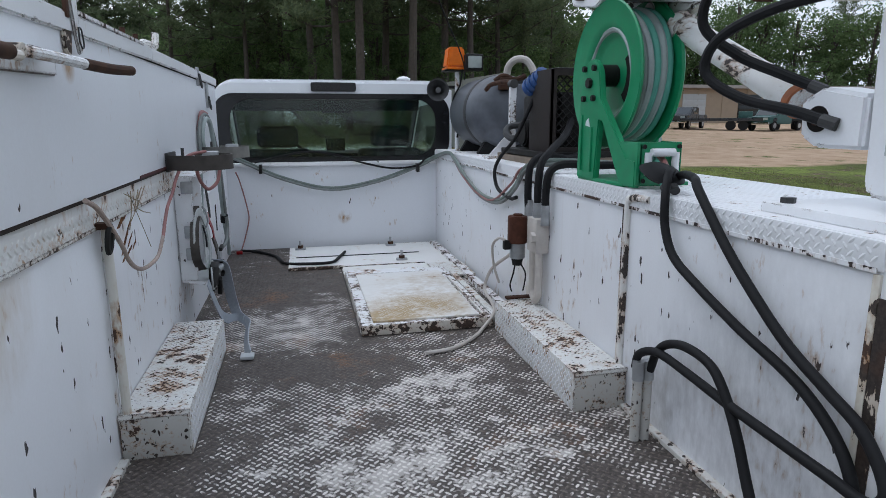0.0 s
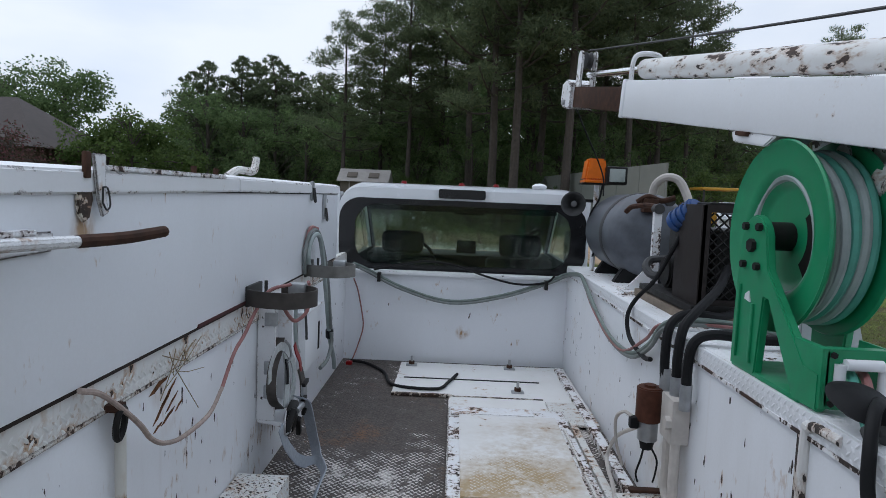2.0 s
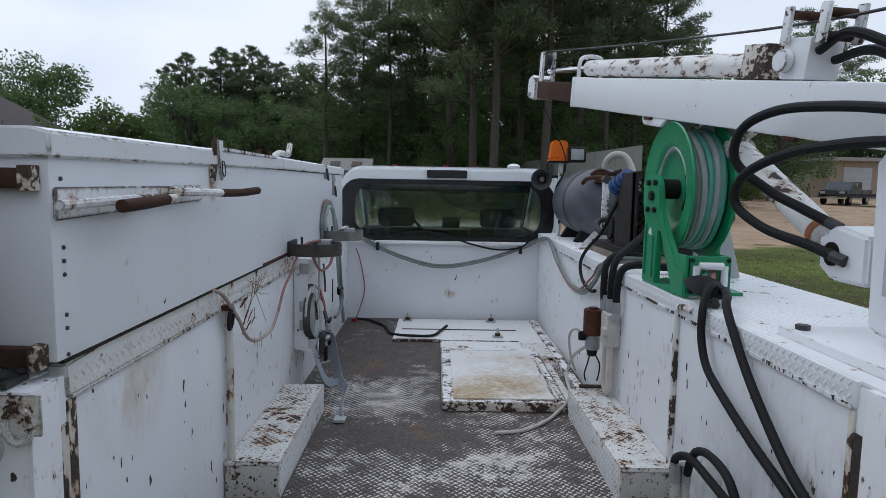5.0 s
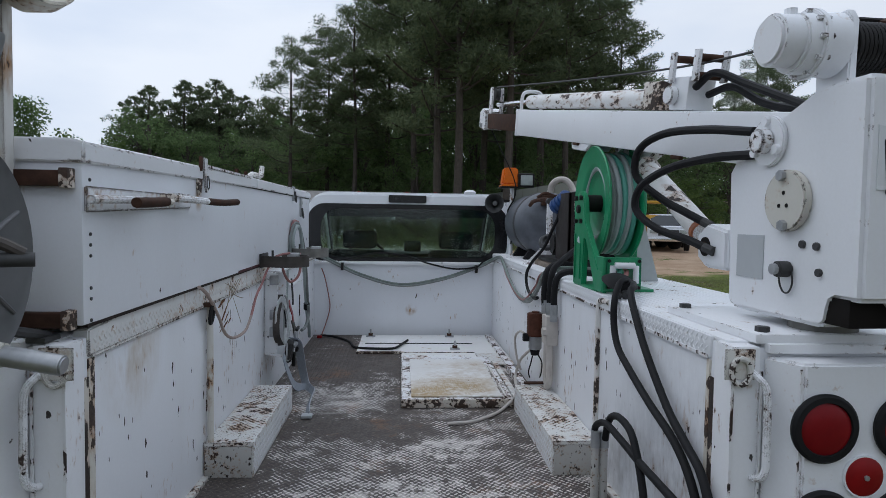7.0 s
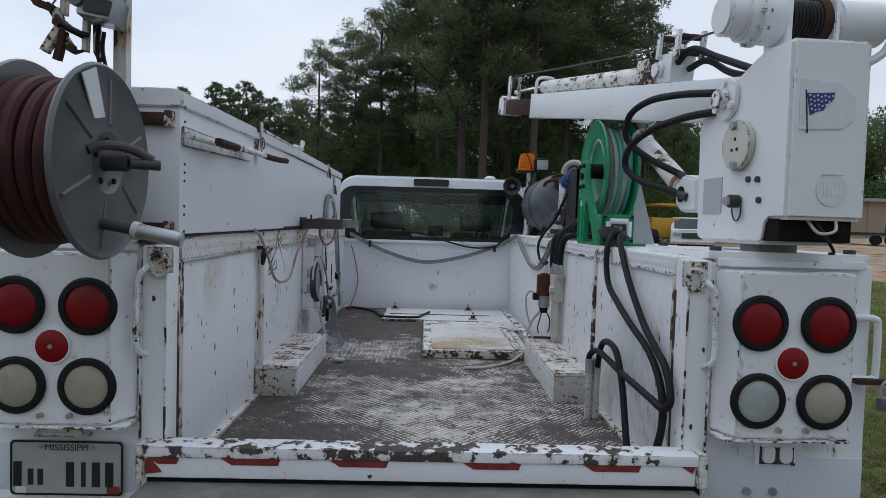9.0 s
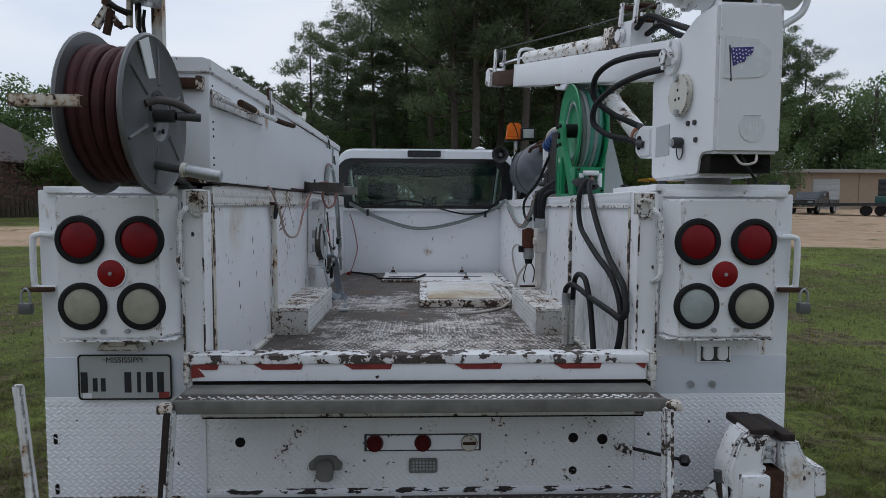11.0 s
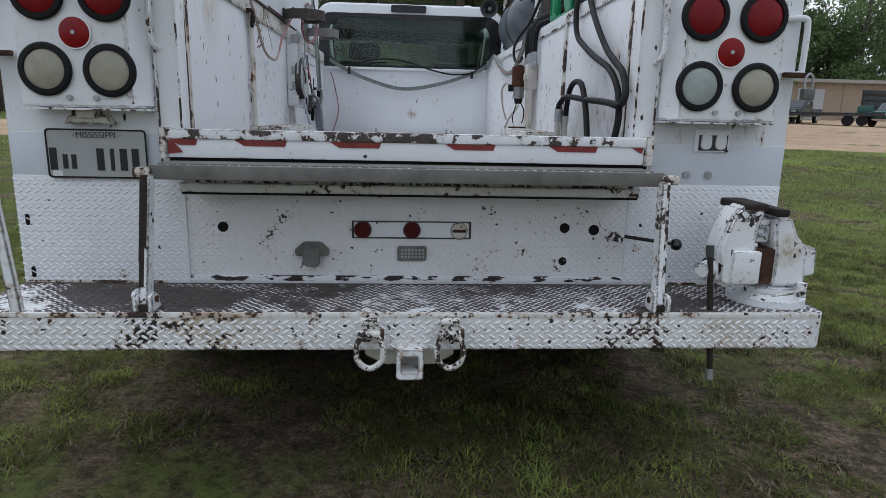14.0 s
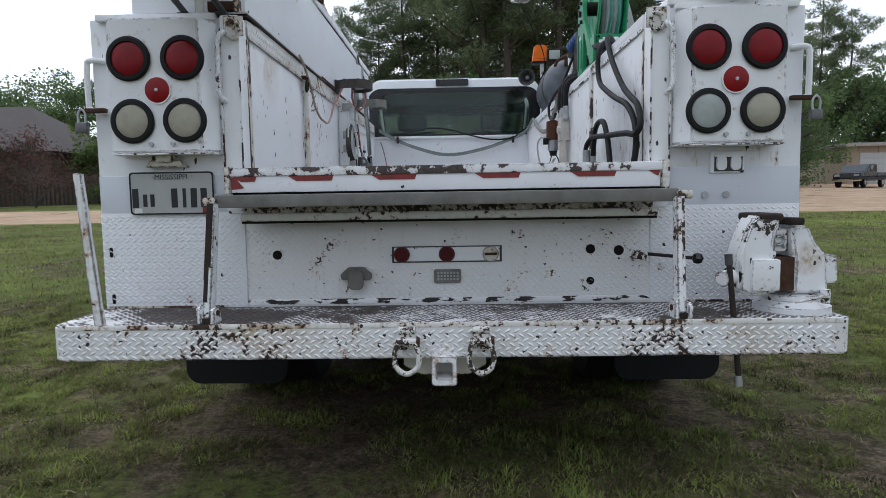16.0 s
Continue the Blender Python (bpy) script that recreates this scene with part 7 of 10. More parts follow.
# black hoses looped over the bench edge and down the wall
loop = thing("hydraulic_hoses", (0.68, 0.5, 0.98), "thick black hydraulic hoses hanging down the bed wall", "hose")
for pts in ([(0.785, 0.835, 1.715), (0.775, 0.815, 1.724), (0.740, 0.775, 1.715), (0.710, 0.735, 1.665), (0.702, 0.715, 1.585), (0.700, 0.665, 1.515), (0.700, 0.565, 1.468), (0.700, 0.40, 1.408), (0.700, 0.22, 1.352), (0.698, 0.11, 1.278), (0.692, 0.062, 1.19), (0.68, 0.065, 1.10), (0.66, 0.10, 1.03), (0.63, 0.18, 0.995)],
            [(0.80, 0.825, 1.705), (0.785, 0.765, 1.716), (0.745, 0.665, 1.714), (0.716, 0.60, 1.688), (0.703, 0.45, 1.560), (0.701, 0.28, 1.432), (0.700, 0.16, 1.372), (0.699, 0.08, 1.335), (0.695, 0.028, 1.285), (0.688, 0.006, 1.245), (0.678, 0.03, 1.222), (0.668, 0.10, 1.232), (0.662, 0.22, 1.241), (0.660, 0.36, 1.248), (0.659, 0.51, 1.260), (0.658, 0.64, 1.264), (0.650, 0.712, 1.235), (0.648, 0.728, 1.19)],
            [(0.678, 0.700, 1.19), (0.676, 0.672, 1.25), (0.668, 0.615, 1.295), (0.662, 0.53, 1.320), (0.660, 0.43, 1.312), (0.659, 0.37, 1.262), (0.657, 0.32, 1.19), (0.650, 0.26, 1.09), (0.640, 0.20, 1.025), (0.62, 0.11, 0.997)]):
    part("hose", tube(pts, 0.0115, 12), BLACK_RUBBER, loop)
for x in (0.648, 0.678):
    f = part("hose_fitting", rod((x, 0.71, 0.98), (x, 0.71, 1.17), 0.0135, seg=14), STEP_END, loop, "dirty grey pipe stub")
    part("crimp", rod((x, 0.71, 1.16), (x, 0.71, 1.215), 0.0165, seg=14), GALV, f)

# control valve with pipes on the wall
valve = thing("solenoid_valve", (0.69, 1.66, 1.12), "brown solenoid valve with cream block and pipes", "valve")
can = part("valve_can", rod((0.655, 1.725, 1.352), (0.655, 1.725, 1.468), 0.043, seg=28, bevel=0.004), BROWN_VALVE, valve, "rust-brown coil can")
part("can_cap", rod((0.655, 1.725, 1.468), (0.655, 1.725, 1.476), 0.020, seg=14), BROWN_VALVE, can)
part("silver_sleeve", rod((0.655, 1.725, 1.285), (0.655, 1.725, 1.352), 0.033, seg=24, bevel=0.003), GALV, valve, "silver valve sleeve")
part("valve_tip", rod((0.655, 1.725, 1.255), (0.655, 1.725, 1.285), 0.020, 0.026, 18), BLACK_RUBBER, valve)
part("plug", block((0.592, 1.71, 1.325), (0.622, 1.74, 1.365), 0.006), BLACK_RUBBER, valve)
part("plug_wire", tube([(0.60, 1.725, 1.365), (0.58, 1.75, 1.37), (0.565, 1.79, 1.33), (0.575, 1.80, 1.24), (0.60, 1.80, 1.16)], 0.006, 6), HOSE_WHITE, valve)
for dx in (-0.01, 0.015):
    part("plug_wire", tube([(0.655 + dx, 1.72, 1.26), (0.655 + 2.2 * dx, 1.71, 1.22), (0.65 + 2.6 * dx, 1.72, 1.17), (0.65 + 2 * dx, 1.715, 1.14)], 0.0035, 6), BLACK_RUBBER, valve)
block_ = part("valve_block", block((0.672, 1.555, 1.335), (0.728, 1.66, 1.475), 0.005), HOSE_WHITE, valve, "cream valve block")
part("block_nut", rod((0.70, 1.575, 1.40), (0.655, 1.575, 1.40), 0.022, seg=6), HOSE_WHITE, block_)
for y in (1.64, 1.575):
    part("cream_pipe", tube([(0.695, y, 1.34), (0.695, y, 1.22), (0.695, y - (0.0 if y < 1.6 else 0.0), 1.16), (0.695, 1.607, 1.125)], 0.016, 10), HOSE_WHITE, valve, "painted pipe")
for y, pts in ((1.72, [(0.70, 1.72, 1.47), (0.695, 1.72, 1.58), (0.71, 1.73, 1.68), (0.78, 1.76, 1.715), (0.90, 1.80, 1.70), (1.0, 1.88, 1.71)]),
               (1.62, [(0.70, 1.62, 1.52), (0.70, 1.62, 1.60), (0.715, 1.63, 1.69), (0.77, 1.67, 1.74), (0.88, 1.78, 1.80), (0.96, 1.90, 1.86)]),
               (1.53, [(0.70, 1.535, 1.50), (0.70, 1.535, 1.60), (0.715, 1.53, 1.67), (0.77, 1.52, 1.695), (0.88, 1.50, 1.69), (1.02, 1.50, 1.69)])):
    h = part("hydraulic_hose", tube(pts, 0.0155, 10), BLACK_RUBBER, valve, "black hydraulic hose")
    part("hose_fitting", rod((0.70, y if y != 1.53 else 1.535, 1.455), (0.70, y if y != 1.53 else 1.535, 1.535), 0.018, seg=12), GALV, h)
part("rust_bar", block((0.60, 1.69, 1.112), (0.715, 1.72, 1.122), 0.002), RUST, valve)

# engine set behind the reel
engine = thing("engine_set", (1.02, 2.2, 1.66), "black engine set with expanded mesh guard on boards", "engine")
for y0, y1 in ((1.86, 1.96), (2.42, 2.52)):
    part("board", block((0.815, y0, 1.660), (1.20, y1, 1.695), 0.004), WOOD_OLD, engine, "weathered wooden board")
part("board", block((0.815, 1.96, 1.660), (0.86, 2.42, 1.69), 0.004), WOOD_OLD, engine)
part("skid", block((0.83, 1.88, 1.695), (1.20, 2.50, 1.722), 0.004), BLACK_METAL, engine)
part("engine_body", block((0.93, 1.95, 1.722), (1.18, 2.45, 1.99), 0.02), BLACK_METAL, engine)
part("fan_cover", rod((0.93, 2.30, 1.80), (0.87, 2.30, 1.80), 0.07, seg=20, bevel=0.01), BLACK_METAL, engine)
part("exhaust", tube([(0.90, 2.35, 1.78), (0.855, 2.40, 1.77), (0.84, 2.45, 1.80), (0.87, 2.48, 1.83), (0.93, 2.46, 1.84)], 0.018, 8), DARK_GREY, engine)
guard = part("guard_frame", ring_plate(rounded(0.34, 0.37, 0.006, 1.03, 1.90, 2), rounded(0.285, 0.315, 0.004, 1.03, 1.90, 2), "y", 1.90, 1.925), GUARD_BROWN, engine, "dark steel guard with expanded mesh")
mesh_ = bmesh.new()
for i in range(-8, 9):
    for sgn in (-1, 1):
        x0, z0, x1, z1 = 1.03 + i * 0.036 - 0.16, 1.745, 1.03 + i * 0.036 + 0.16, 2.055
        if sgn < 0:
            x0, x1 = x1, x0
        ts = [0.0, 1.0]
        for lim in (0.890, 1.170):
            t = (lim - x0) / (x1 - x0)
            lo_side = x0 < lim
            if 0 < t < 1:
                ts.append(t)
        ts.sort()
        for t0, t1 in zip(ts, ts[1:]):
            mx_ = x0 + (x1 - x0) * (t0 + t1) / 2
            if 0.890 <= mx_ <= 1.170:
                rod((x0 + (x1 - x0) * t0, 1.912, z0 + (z1 - z0) * t0), (x0 + (x1 - x0) * t1, 1.912, z0 + (z1 - z0) * t1), 0.0035, seg=4, bm=mesh_)
part("expanded_mesh", mesh_, BLACK_METAL, guard)
part("guard_frame", block((0.855, 1.90, 1.72), (0.875, 2.15, 2.085), 0.003), GUARD_BROWN, engine)
pump = part("blue_pump", rod((0.845, 2.16, 2.005), (0.90, 2.06, 2.075), 0.040, seg=20, bevel=0.006), BLUE_METAL, engine, "blue enamel pump")
for k in range(4):
    q = Vector((0.845, 2.16, 2.005)).lerp(Vector((0.90, 2.06, 2.075)), 0.15 + 0.22 * k)
    part("pump_fin", rod(q, q + Vector((0.004, -0.007, 0.005)), 0.046, seg=20), BLUE_METAL, pump)
part("top_cover", block((0.90, 1.95, 2.080), (1.16, 2.25, 2.094), 0.006), BLACK_METAL, engine)
part("control_cable", tube([(0.87, 2.12, 1.98), (0.835, 2.12, 1.90), (0.79, 2.16, 1.78), (0.73, 2.20, 1.69), (0.70, 2.20, 1.62), (0.70, 2.15, 1.54), (0.695, 1.95, 1.515), (0.69, 1.85, 1.53)], 0.009, 8), BLACK_RUBBER, engine, "black control cable over the edge")

# air tank
tank = thing("air_tank", (1.0, 3.2, 1.66), "weathered blue-grey air tank on dark feet", "tank")
TM = Matrix.Translation((1.005, 3.22, 1.915)) @ pose(0, 0, 0, 90, 0, 0)
shell = part("tank_shell", lathe([(0.0, -0.40), (0.10, -0.39), (0.18, -0.35), (0.222, -0.28), (0.225, 0.20), (0.215, 0.27), (0.18, 0.33), (0.10, 0.372), (0.0, 0.385)], TM, 40), TANK_MAT, tank)
for y in (2.98, 3.40):
    part("tank_foot", prism([(0.83, 1.66), (1.18, 1.66), (1.13, 1.74), (0.88, 1.74)], "y", y - 0.03, y + 0.03, 0.006), BLACK_RUBBER, tank)
part("tank_band", lathe([(0.2265, 0.09), (0.2285, 0.10), (0.2285, 0.14), (0.2265, 0.15)], TM, 40), DARK_GREY, shell)
part("pipe_work", tube([(0.90, 2.86, 2.09), (0.95, 2.84, 2.12), (1.02, 2.84, 2.10), (1.08, 2.82, 2.12)], 0.014, 8), RUST, tank, "rusty pipework on the tank")
part("pipe_box", block((0.925, 2.82, 2.04), (1.0, 2.88, 2.11), 0.008), RUST, tank)
part("gauge", rod((1.06, 2.86, 2.10), (1.06, 2.83, 2.10), 0.025, seg=16), DARK_GREY, tank)
part("ivory_hose", tube([(1.02, 3.0, 2.13), (1.03, 2.98, 2.19), (1.07, 2.95, 2.225), (1.13, 2.93, 2.21), (1.17, 2.90, 2.12), (1.18, 2.86, 2.0)], 0.022, 10), HOSE_WHITE, tank, "ivory vent hose")
bracket = thing("tank_bracket", (0.92, 2.60, 1.66), "chipped white steel bracket by the tank", "bracket")
part("upright", block((0.908, 2.59, 1.672), (0.944, 2.62, 2.06), 0.003), WHITE_CHIPPED, bracket)
part("foot_plate", block((0.775, 2.54, 1.660), (1.02, 2.68, 1.672), 0.003), WHITE_RUSTY, bracket)
part("gusset", prism([(0.79, 1.672), (0.908, 1.672), (0.908, 1.80)], "y", 2.60, 2.61), WHITE, bracket)
part("bracket_head", rod((0.926, 2.58, 2.06), (0.926, 2.63, 2.06), 0.024, seg=16), DARK_GREY, bracket)
part("bracket_pipe", tube([(0.926, 2.62, 2.07), (0.90, 2.70, 2.075), (0.86, 2.80, 2.065), (0.85, 2.86, 2.04)], 0.013, 8), RUST, bracket, "rusty pipe to the tank")

# beacon, horn and flood lamp on their pole
beacon = thing("beacon_light", (0.815, 3.50, 1.66), "amber beacon on a rusty white pole", "beacon")
part("pole", rod((0.835, 3.50, 1.66), (0.835, 3.50, 2.19), 0.016, seg=12), WHITE_RUSTY, beacon)
part("pole_top", block((0.735, 3.44, 2.188), (0.90, 3.56, 2.200), 0.003), BLACK_METAL, beacon)
amber = part("amber_lens", prism([(0.748, 2.215), (0.885, 2.215), (0.868, 2.345), (0.765, 2.345)], "y", 3.44, 3.56, 0.010), ORANGE_LENS, beacon, "orange beacon lens")
part("beacon_base", block((0.745, 3.43, 2.200), (0.888, 3.57, 2.216), 0.004), ORANGE_LENS, beacon)
flood = thing("flood_lamp", (0.915, 3.44, 2.19), "small black flood lamp beside the beacon", "lamp")
fcase = part("lamp_case", block((0.868, 3.40, 2.190), (0.995, 3.47, 2.300), 0.014), BLACK_METAL, flood)
part("lens", block((0.885, 3.393, 2.207), (0.978, 3.402, 2.285), 0.006), GREY_LENS, fcase)
part("lamp_stem", rod((0.90, 3.45, 2.198), (0.90, 3.45, 2.215), 0.012, seg=8), BLACK_METAL, flood)
horn = thing("signal_horn", (0.71, 3.56, 1.99), "dark grey signal horn by the cab window", "horn")
part("bell", lathe([(0.020, -0.12), (0.026, -0.05), (0.045, 0.0), (0.072, 0.03), (0.075, 0.034), (0.066, 0.032), (0.040, 0.0), (0.018, -0.05)], Matrix.Translation((0.70, 3.50, 2.068)) @ pose(0, 0, 0, 90, 0, -12), 28), DARK_GREY, horn)
part("driver", rod((0.70, 3.58, 2.068), (0.715, 3.68, 2.068), 0.042, seg=20, bevel=0.006), DARK_GREY, horn)
part("horn_core", lathe([(0.0, 0.0), (0.018, -0.004), (0.018, -0.03)], Matrix.Translation((0.70, 3.485, 2.068)) @ pose(0, 0, 0, 90, 0, -12), 16), GREY_DISC, horn)
part("horn_bracket", block((0.715, 3.53, 2.08), (0.83, 3.55, 2.10), 0.003), BLACK_METAL, horn)
part("beacon_wire", tube([(0.86, 3.44, 2.21), (0.845, 3.46, 2.1), (0.80, 3.47, 2.0), (0.85, 3.47, 1.9), (0.83, 3.48, 1.75)], 0.006, 6), BLACK_RUBBER, beacon)

# lines along the front wall and bench
lines = thing("welding_lines", (0.0, 3.68, 1.40), "twin grey-green hoses sagging across the front wall", "hose")
for dz, dy, mat in ((0.0, 0.0, LINE_GREY), (0.016, 0.006, LINE_GREEN)):
    part("line", tube([(-0.66, 3.60, 1.62 + dz), (-0.58, 3.675 + dy, 1.575 + dz), (-0.35, 3.66 + dy, 1.47 + dz), (-0.03, 3.655 + dy, 1.392 + dz), (0.31, 3.66 + dy, 1.445 + dz), (0.60, 3.675 + dy, 1.545 + dz), (0.705, 3.64 + dy, 1.60 + dz), (0.712, 3.25, 1.655 + dz * 0.5), (0.70, 3.02, 1.62 + dz), (0.697, 2.70, 1.52 + dz), (0.695, 2.40, 1.465 + dz), (0.695, 2.10, 1.475 + dz), (0.70, 1.90, 1.56 + dz), (0.715, 1.80, 1.655 + dz), (0.80, 1.74, 1.682 + dz), (0.95, 1.68, 1.678 + dz), (1.0, 1.55, 1.678 + dz)], 0.0085, 8), mat, lines)
part("line", tube([(0.705, 3.10, 1.645), (0.694, 2.85, 1.56), (0.690, 2.50, 1.485), (0.690, 2.2, 1.475), (0.70, 1.95, 1.58), (0.72, 1.80, 1.67), (0.95, 1.66, 1.69)], 0.006, 6), PINK_HOSE, lines, "thin red line")
for x, z in ((-0.50, 1.545), (0.585, 1.535)):
    part("line_clip", block((x - 0.010, 3.64, z - 0.03), (x + 0.010, 3.70, z + 0.03), 0.003), BLACK_METAL, lines)
single("window_cable", tube([(-0.54, 3.695, 1.588), (-0.40, 3.70, 1.62), (-0.20, 3.70, 1.655), (0.0, 3.69, 1.635), (0.20, 3.67, 1.575), (0.40, 3.66, 1.535), (0.58, 3.67, 1.55), (0.64, 3.68, 1.595)], 0.007, 8), BLACK_RUBBER, "black cable curling below the cab window", "cable")
single("floor_cable", tube([(-0.66, 3.60, 1.0), (-0.55, 3.58, 0.992), (-0.42, 3.40, 0.990), (-0.36, 3.18, 0.992), (-0.25, 3.08, 1.003), (-0.08, 3.08, 1.003), (-0.02, 3.22, 1.003), (0.03, 3.39, 1.002)], 0.009, 8), BLACK_RUBBER, "black cable lying across the bed floor", "cable")
single("wall_wire", tube([(-0.66, 3.64, 1.53), (-0.64, 3.69, 1.45), (-0.61, 3.70, 1.30), (-0.60, 3.70, 1.20), (-0.63, 3.69, 1.08), (-0.655, 3.64, 1.0)], 0.005, 6), PINK_HOSE, "thin dull red wire down the corner", "wire")
single("red_plug", block((-0.685, 3.56, 0.981), (-0.645, 3.59, 1.004), 0.006), RED_BRIGHT, "small red plastic plug on the floor", "plug")
single("extension_cord", tube([(0.20, 1.47, 0.990), (0.32, 1.50, 0.990), (0.43, 1.60, 0.990), (0.50, 1.70, 0.992), (0.57, 1.77, 1.035), (0.60, 1.90, 1.04), (0.62, 2.05, 1.035), (0.64, 2.15, 1.05), (0.66, 2.10, 1.15), (0.70, 1.95, 1.25)], 0.008, 8), HOSE_WHITE, "pale cord trailing on the bed floor", "cord")

# bottle straps, cabinet and webbing on the chest side
for y, z, name in ((1.72, 1.715, "a"), (2.52, 1.715, "b")):
    strap = thing("bottle_bracket", (-0.60, y, z), "dull steel hoop bracket for a gas bottle", "bracket", "gas bottle brackets")
    hoop = glide([(-0.712, y + 0.0, z), (-0.65, y - 0.05, z), (-0.55, y - 0.06, z), (-0.485, y + 0.01, z), (-0.50, y + 0.09, z), (-0.56, y + 0.14, z), (-0.63, y + 0.13, z)], 5)
    part("hoop", sweep(hoop, [(-0.003, -0.027), (0.003, -0.027), (0.003, 0.027), (-0.003, 0.027)]), HOOP_BROWN if y < 2 else GREY_STRIP, strap)
    part("back_plate", block((-0.712, y - 0.01, z - 0.035), (-0.700, y + 0.14, z + 0.035), 0.003), DARK_GREY, strap)
    part("buckle", block((-0.60, y + 0.10, z - 0.01), (-0.54, y + 0.15, z + 0.035), 0.006), GALV, strap)
    part("bolt", rod((-0.66, y + 0.05, z), (-0.66, y + 0.05, z + 0.05), 0.006, seg=6), DARK_GREY, strap)
cab_ = thing("wall_locker", (-0.70, 2.15, 1.22), "open white sheet-metal rack on the bed wall", "rack")
part("back_sheet", block((-0.728, 1.90, 1.225), (-0.720, 2.16, 1.645), 0.002), WHITE, cab_)
for y in (1.895, 2.135):
    part("side_flange", block((-0.728, y, 1.225), (-0.662, y + 0.014, 1.645), 0.003), COLUMN_PAINT if y < 2 else WHITE, cab_, "bent flange with chipped edge")
part("top_flange", block((-0.728, 1.90, 1.640), (-0.650, 2.15, 1.652), 0.003), WHITE_RUSTY, cab_)
part("tray", prism([(-0.728, 1.232), (-0.728, 1.215), (-0.640, 1.200), (-0.635, 1.215)], "y", 1.90, 2.16, 0.002), WHITE, cab_)
part("inner_rib", block((-0.722, 2.00, 1.24), (-0.700, 2.012, 1.62), 0.002), WHITE, cab_)
for z in (1.58, 1.40, 1.31):
    part("clip", block((-0.700, 1.885, z), (-0.655, 1.905, z + 0.05), 0.004), GALV, cab_, "small steel hinge")
cover = part("cover_box", block((-0.728, 2.48, 1.235), (-0.690, 2.80, 1.515), 0.008), WHITE, cab_, "shallow white cover box")
part("cover_lip", block((-0.728, 2.47, 1.510), (-0.680, 2.81, 1.520), 0.003), WHITE, cover)
part("hand_slot", block((-0.6905, 2.74, 1.285), (-0.6885, 2.775, 1.425), 0.0), GAP_SHADE, cover)
part("hook_rod", tube([(-0.69, 2.46, 1.56), (-0.68, 2.45, 1.46), (-0.68, 2.46, 1.40)], 0.006, 6), DARK_GREY, cab_)
web = thing("ratchet_strap", (-0.55, 1.95, 0.98), "grey webbing harness strap with black ratchet trailing to the floor", "strap")
part("webbing", ribbon([(-0.665, 1.97, 1.52), (-0.660, 1.93, 1.48), (-0.655, 1.85, 1.44), (-0.655, 1.83, 1.37), (-0.655, 1.86, 1.31), (-0.65, 1.93, 1.26)], 0.034, 0.005), HOOP_BROWN, web, "dark grey harness pad")
part("webbing", ribbon([(-0.650, 1.795, 1.40), (-0.645, 1.79, 1.46), (-0.640, 1.84, 1.505), (-0.638, 1.92, 1.500), (-0.636, 2.00, 1.45), (-0.634, 2.06, 1.39), (-0.632, 2.06, 1.31), (-0.630, 2.00, 1.255)], 0.030, 0.005), STRAP_PALE, web, "pale harness strap")
part("webbing", ribbon([(-0.645, 1.98, 1.47), (-0.640, 1.98, 1.40), (-0.636, 1.97, 1.33), (-0.630, 1.94, 1.26)], 0.062, 0.005), STRAP_PALE, web, "pale padded strap")
part("webbing", ribbon([(-0.640, 1.965, 1.44), (-0.630, 1.955, 1.40), (-0.626, 1.945, 1.35)], 0.022, 0.005), BLACK_RUBBER, web)
part("webbing", ribbon([(-0.625, 2.125, 1.36), (-0.612, 2.12, 1.31), (-0.600, 2.09, 1.265), (-0.595, 2.06, 1.235)], 0.056, 0.008), HOOP_BROWN, web, "folded grey webbing")
part("webbing", ribbon([(-0.600, 2.00, 1.285), (-0.585, 2.03, 1.265), (-0.578, 2.05, 1.235), (-0.574, 2.09, 1.165), (-0.570, 2.13, 1.09), (-0.560, 2.145, 1.03), (-0.542, 2.11, 0.994), (-0.512, 2.04, 0.989), (-0.490, 1.97, 0.992), (-0.488, 1.86, 0.990), (-0.480, 1.72, 0.987), (-0.462, 1.60, 0.987)], 0.052, 0.005), STRAP_GREY, web, "pale blue-grey webbing")
part("webbing", ribbon([(-0.615, 1.82, 1.23), (-0.605, 1.855, 1.16), (-0.600, 1.93, 1.09), (-0.595, 2.01, 1.03), (-0.575, 2.07, 0.995), (-0.545, 2.09, 0.990), (-0.515, 2.05, 0.996)], 0.046, 0.004), STRAP_GREY, web, "pale blue-grey webbing")
for y, z, tilt in ((2.055, 1.325, 4), (2.055, 1.215, 6), (2.03, 1.262, 8)):
    part("strap_loop", turned(block((-0.007, -0.032, -0.008), (0.007, 0.032, 0.008), 0.003), pose(-0.585, y, z, tilt)), BLACK_METAL, web)
part("adjuster", turned(block((-0.006, -0.030, -0.028), (0.006, 0.030, 0.028), 0.004), pose(-0.597, 2.085, 1.285, 5)), GALV, web, "steel strap adjuster")
ratchet = part("ratchet", turned(block((-0.018, -0.034, -0.055), (0.018, 0.034, 0.055), 0.012), pose(-0.610, 1.955, 1.225, 24, 8)), BLACK_METAL, web, "black ratchet buckle")
part("ratchet_handle", turned(block((-0.012, -0.016, -0.050), (0.012, 0.016, 0.050), 0.007), pose(-0.600, 1.89, 1.225, -30, 12)), BLACK_METAL, ratchet)
part("ratchet_handle", turned(block((-0.010, -0.012, -0.045), (0.010, 0.012, 0.045), 0.006), pose(-0.595, 2.00, 1.17, 30, 6)), BLACK_METAL, ratchet)
part("ratchet_spool", rod((-0.592, 1.94, 1.25), (-0.585, 2.00, 1.255), 0.014, seg=12), GALV, ratchet)
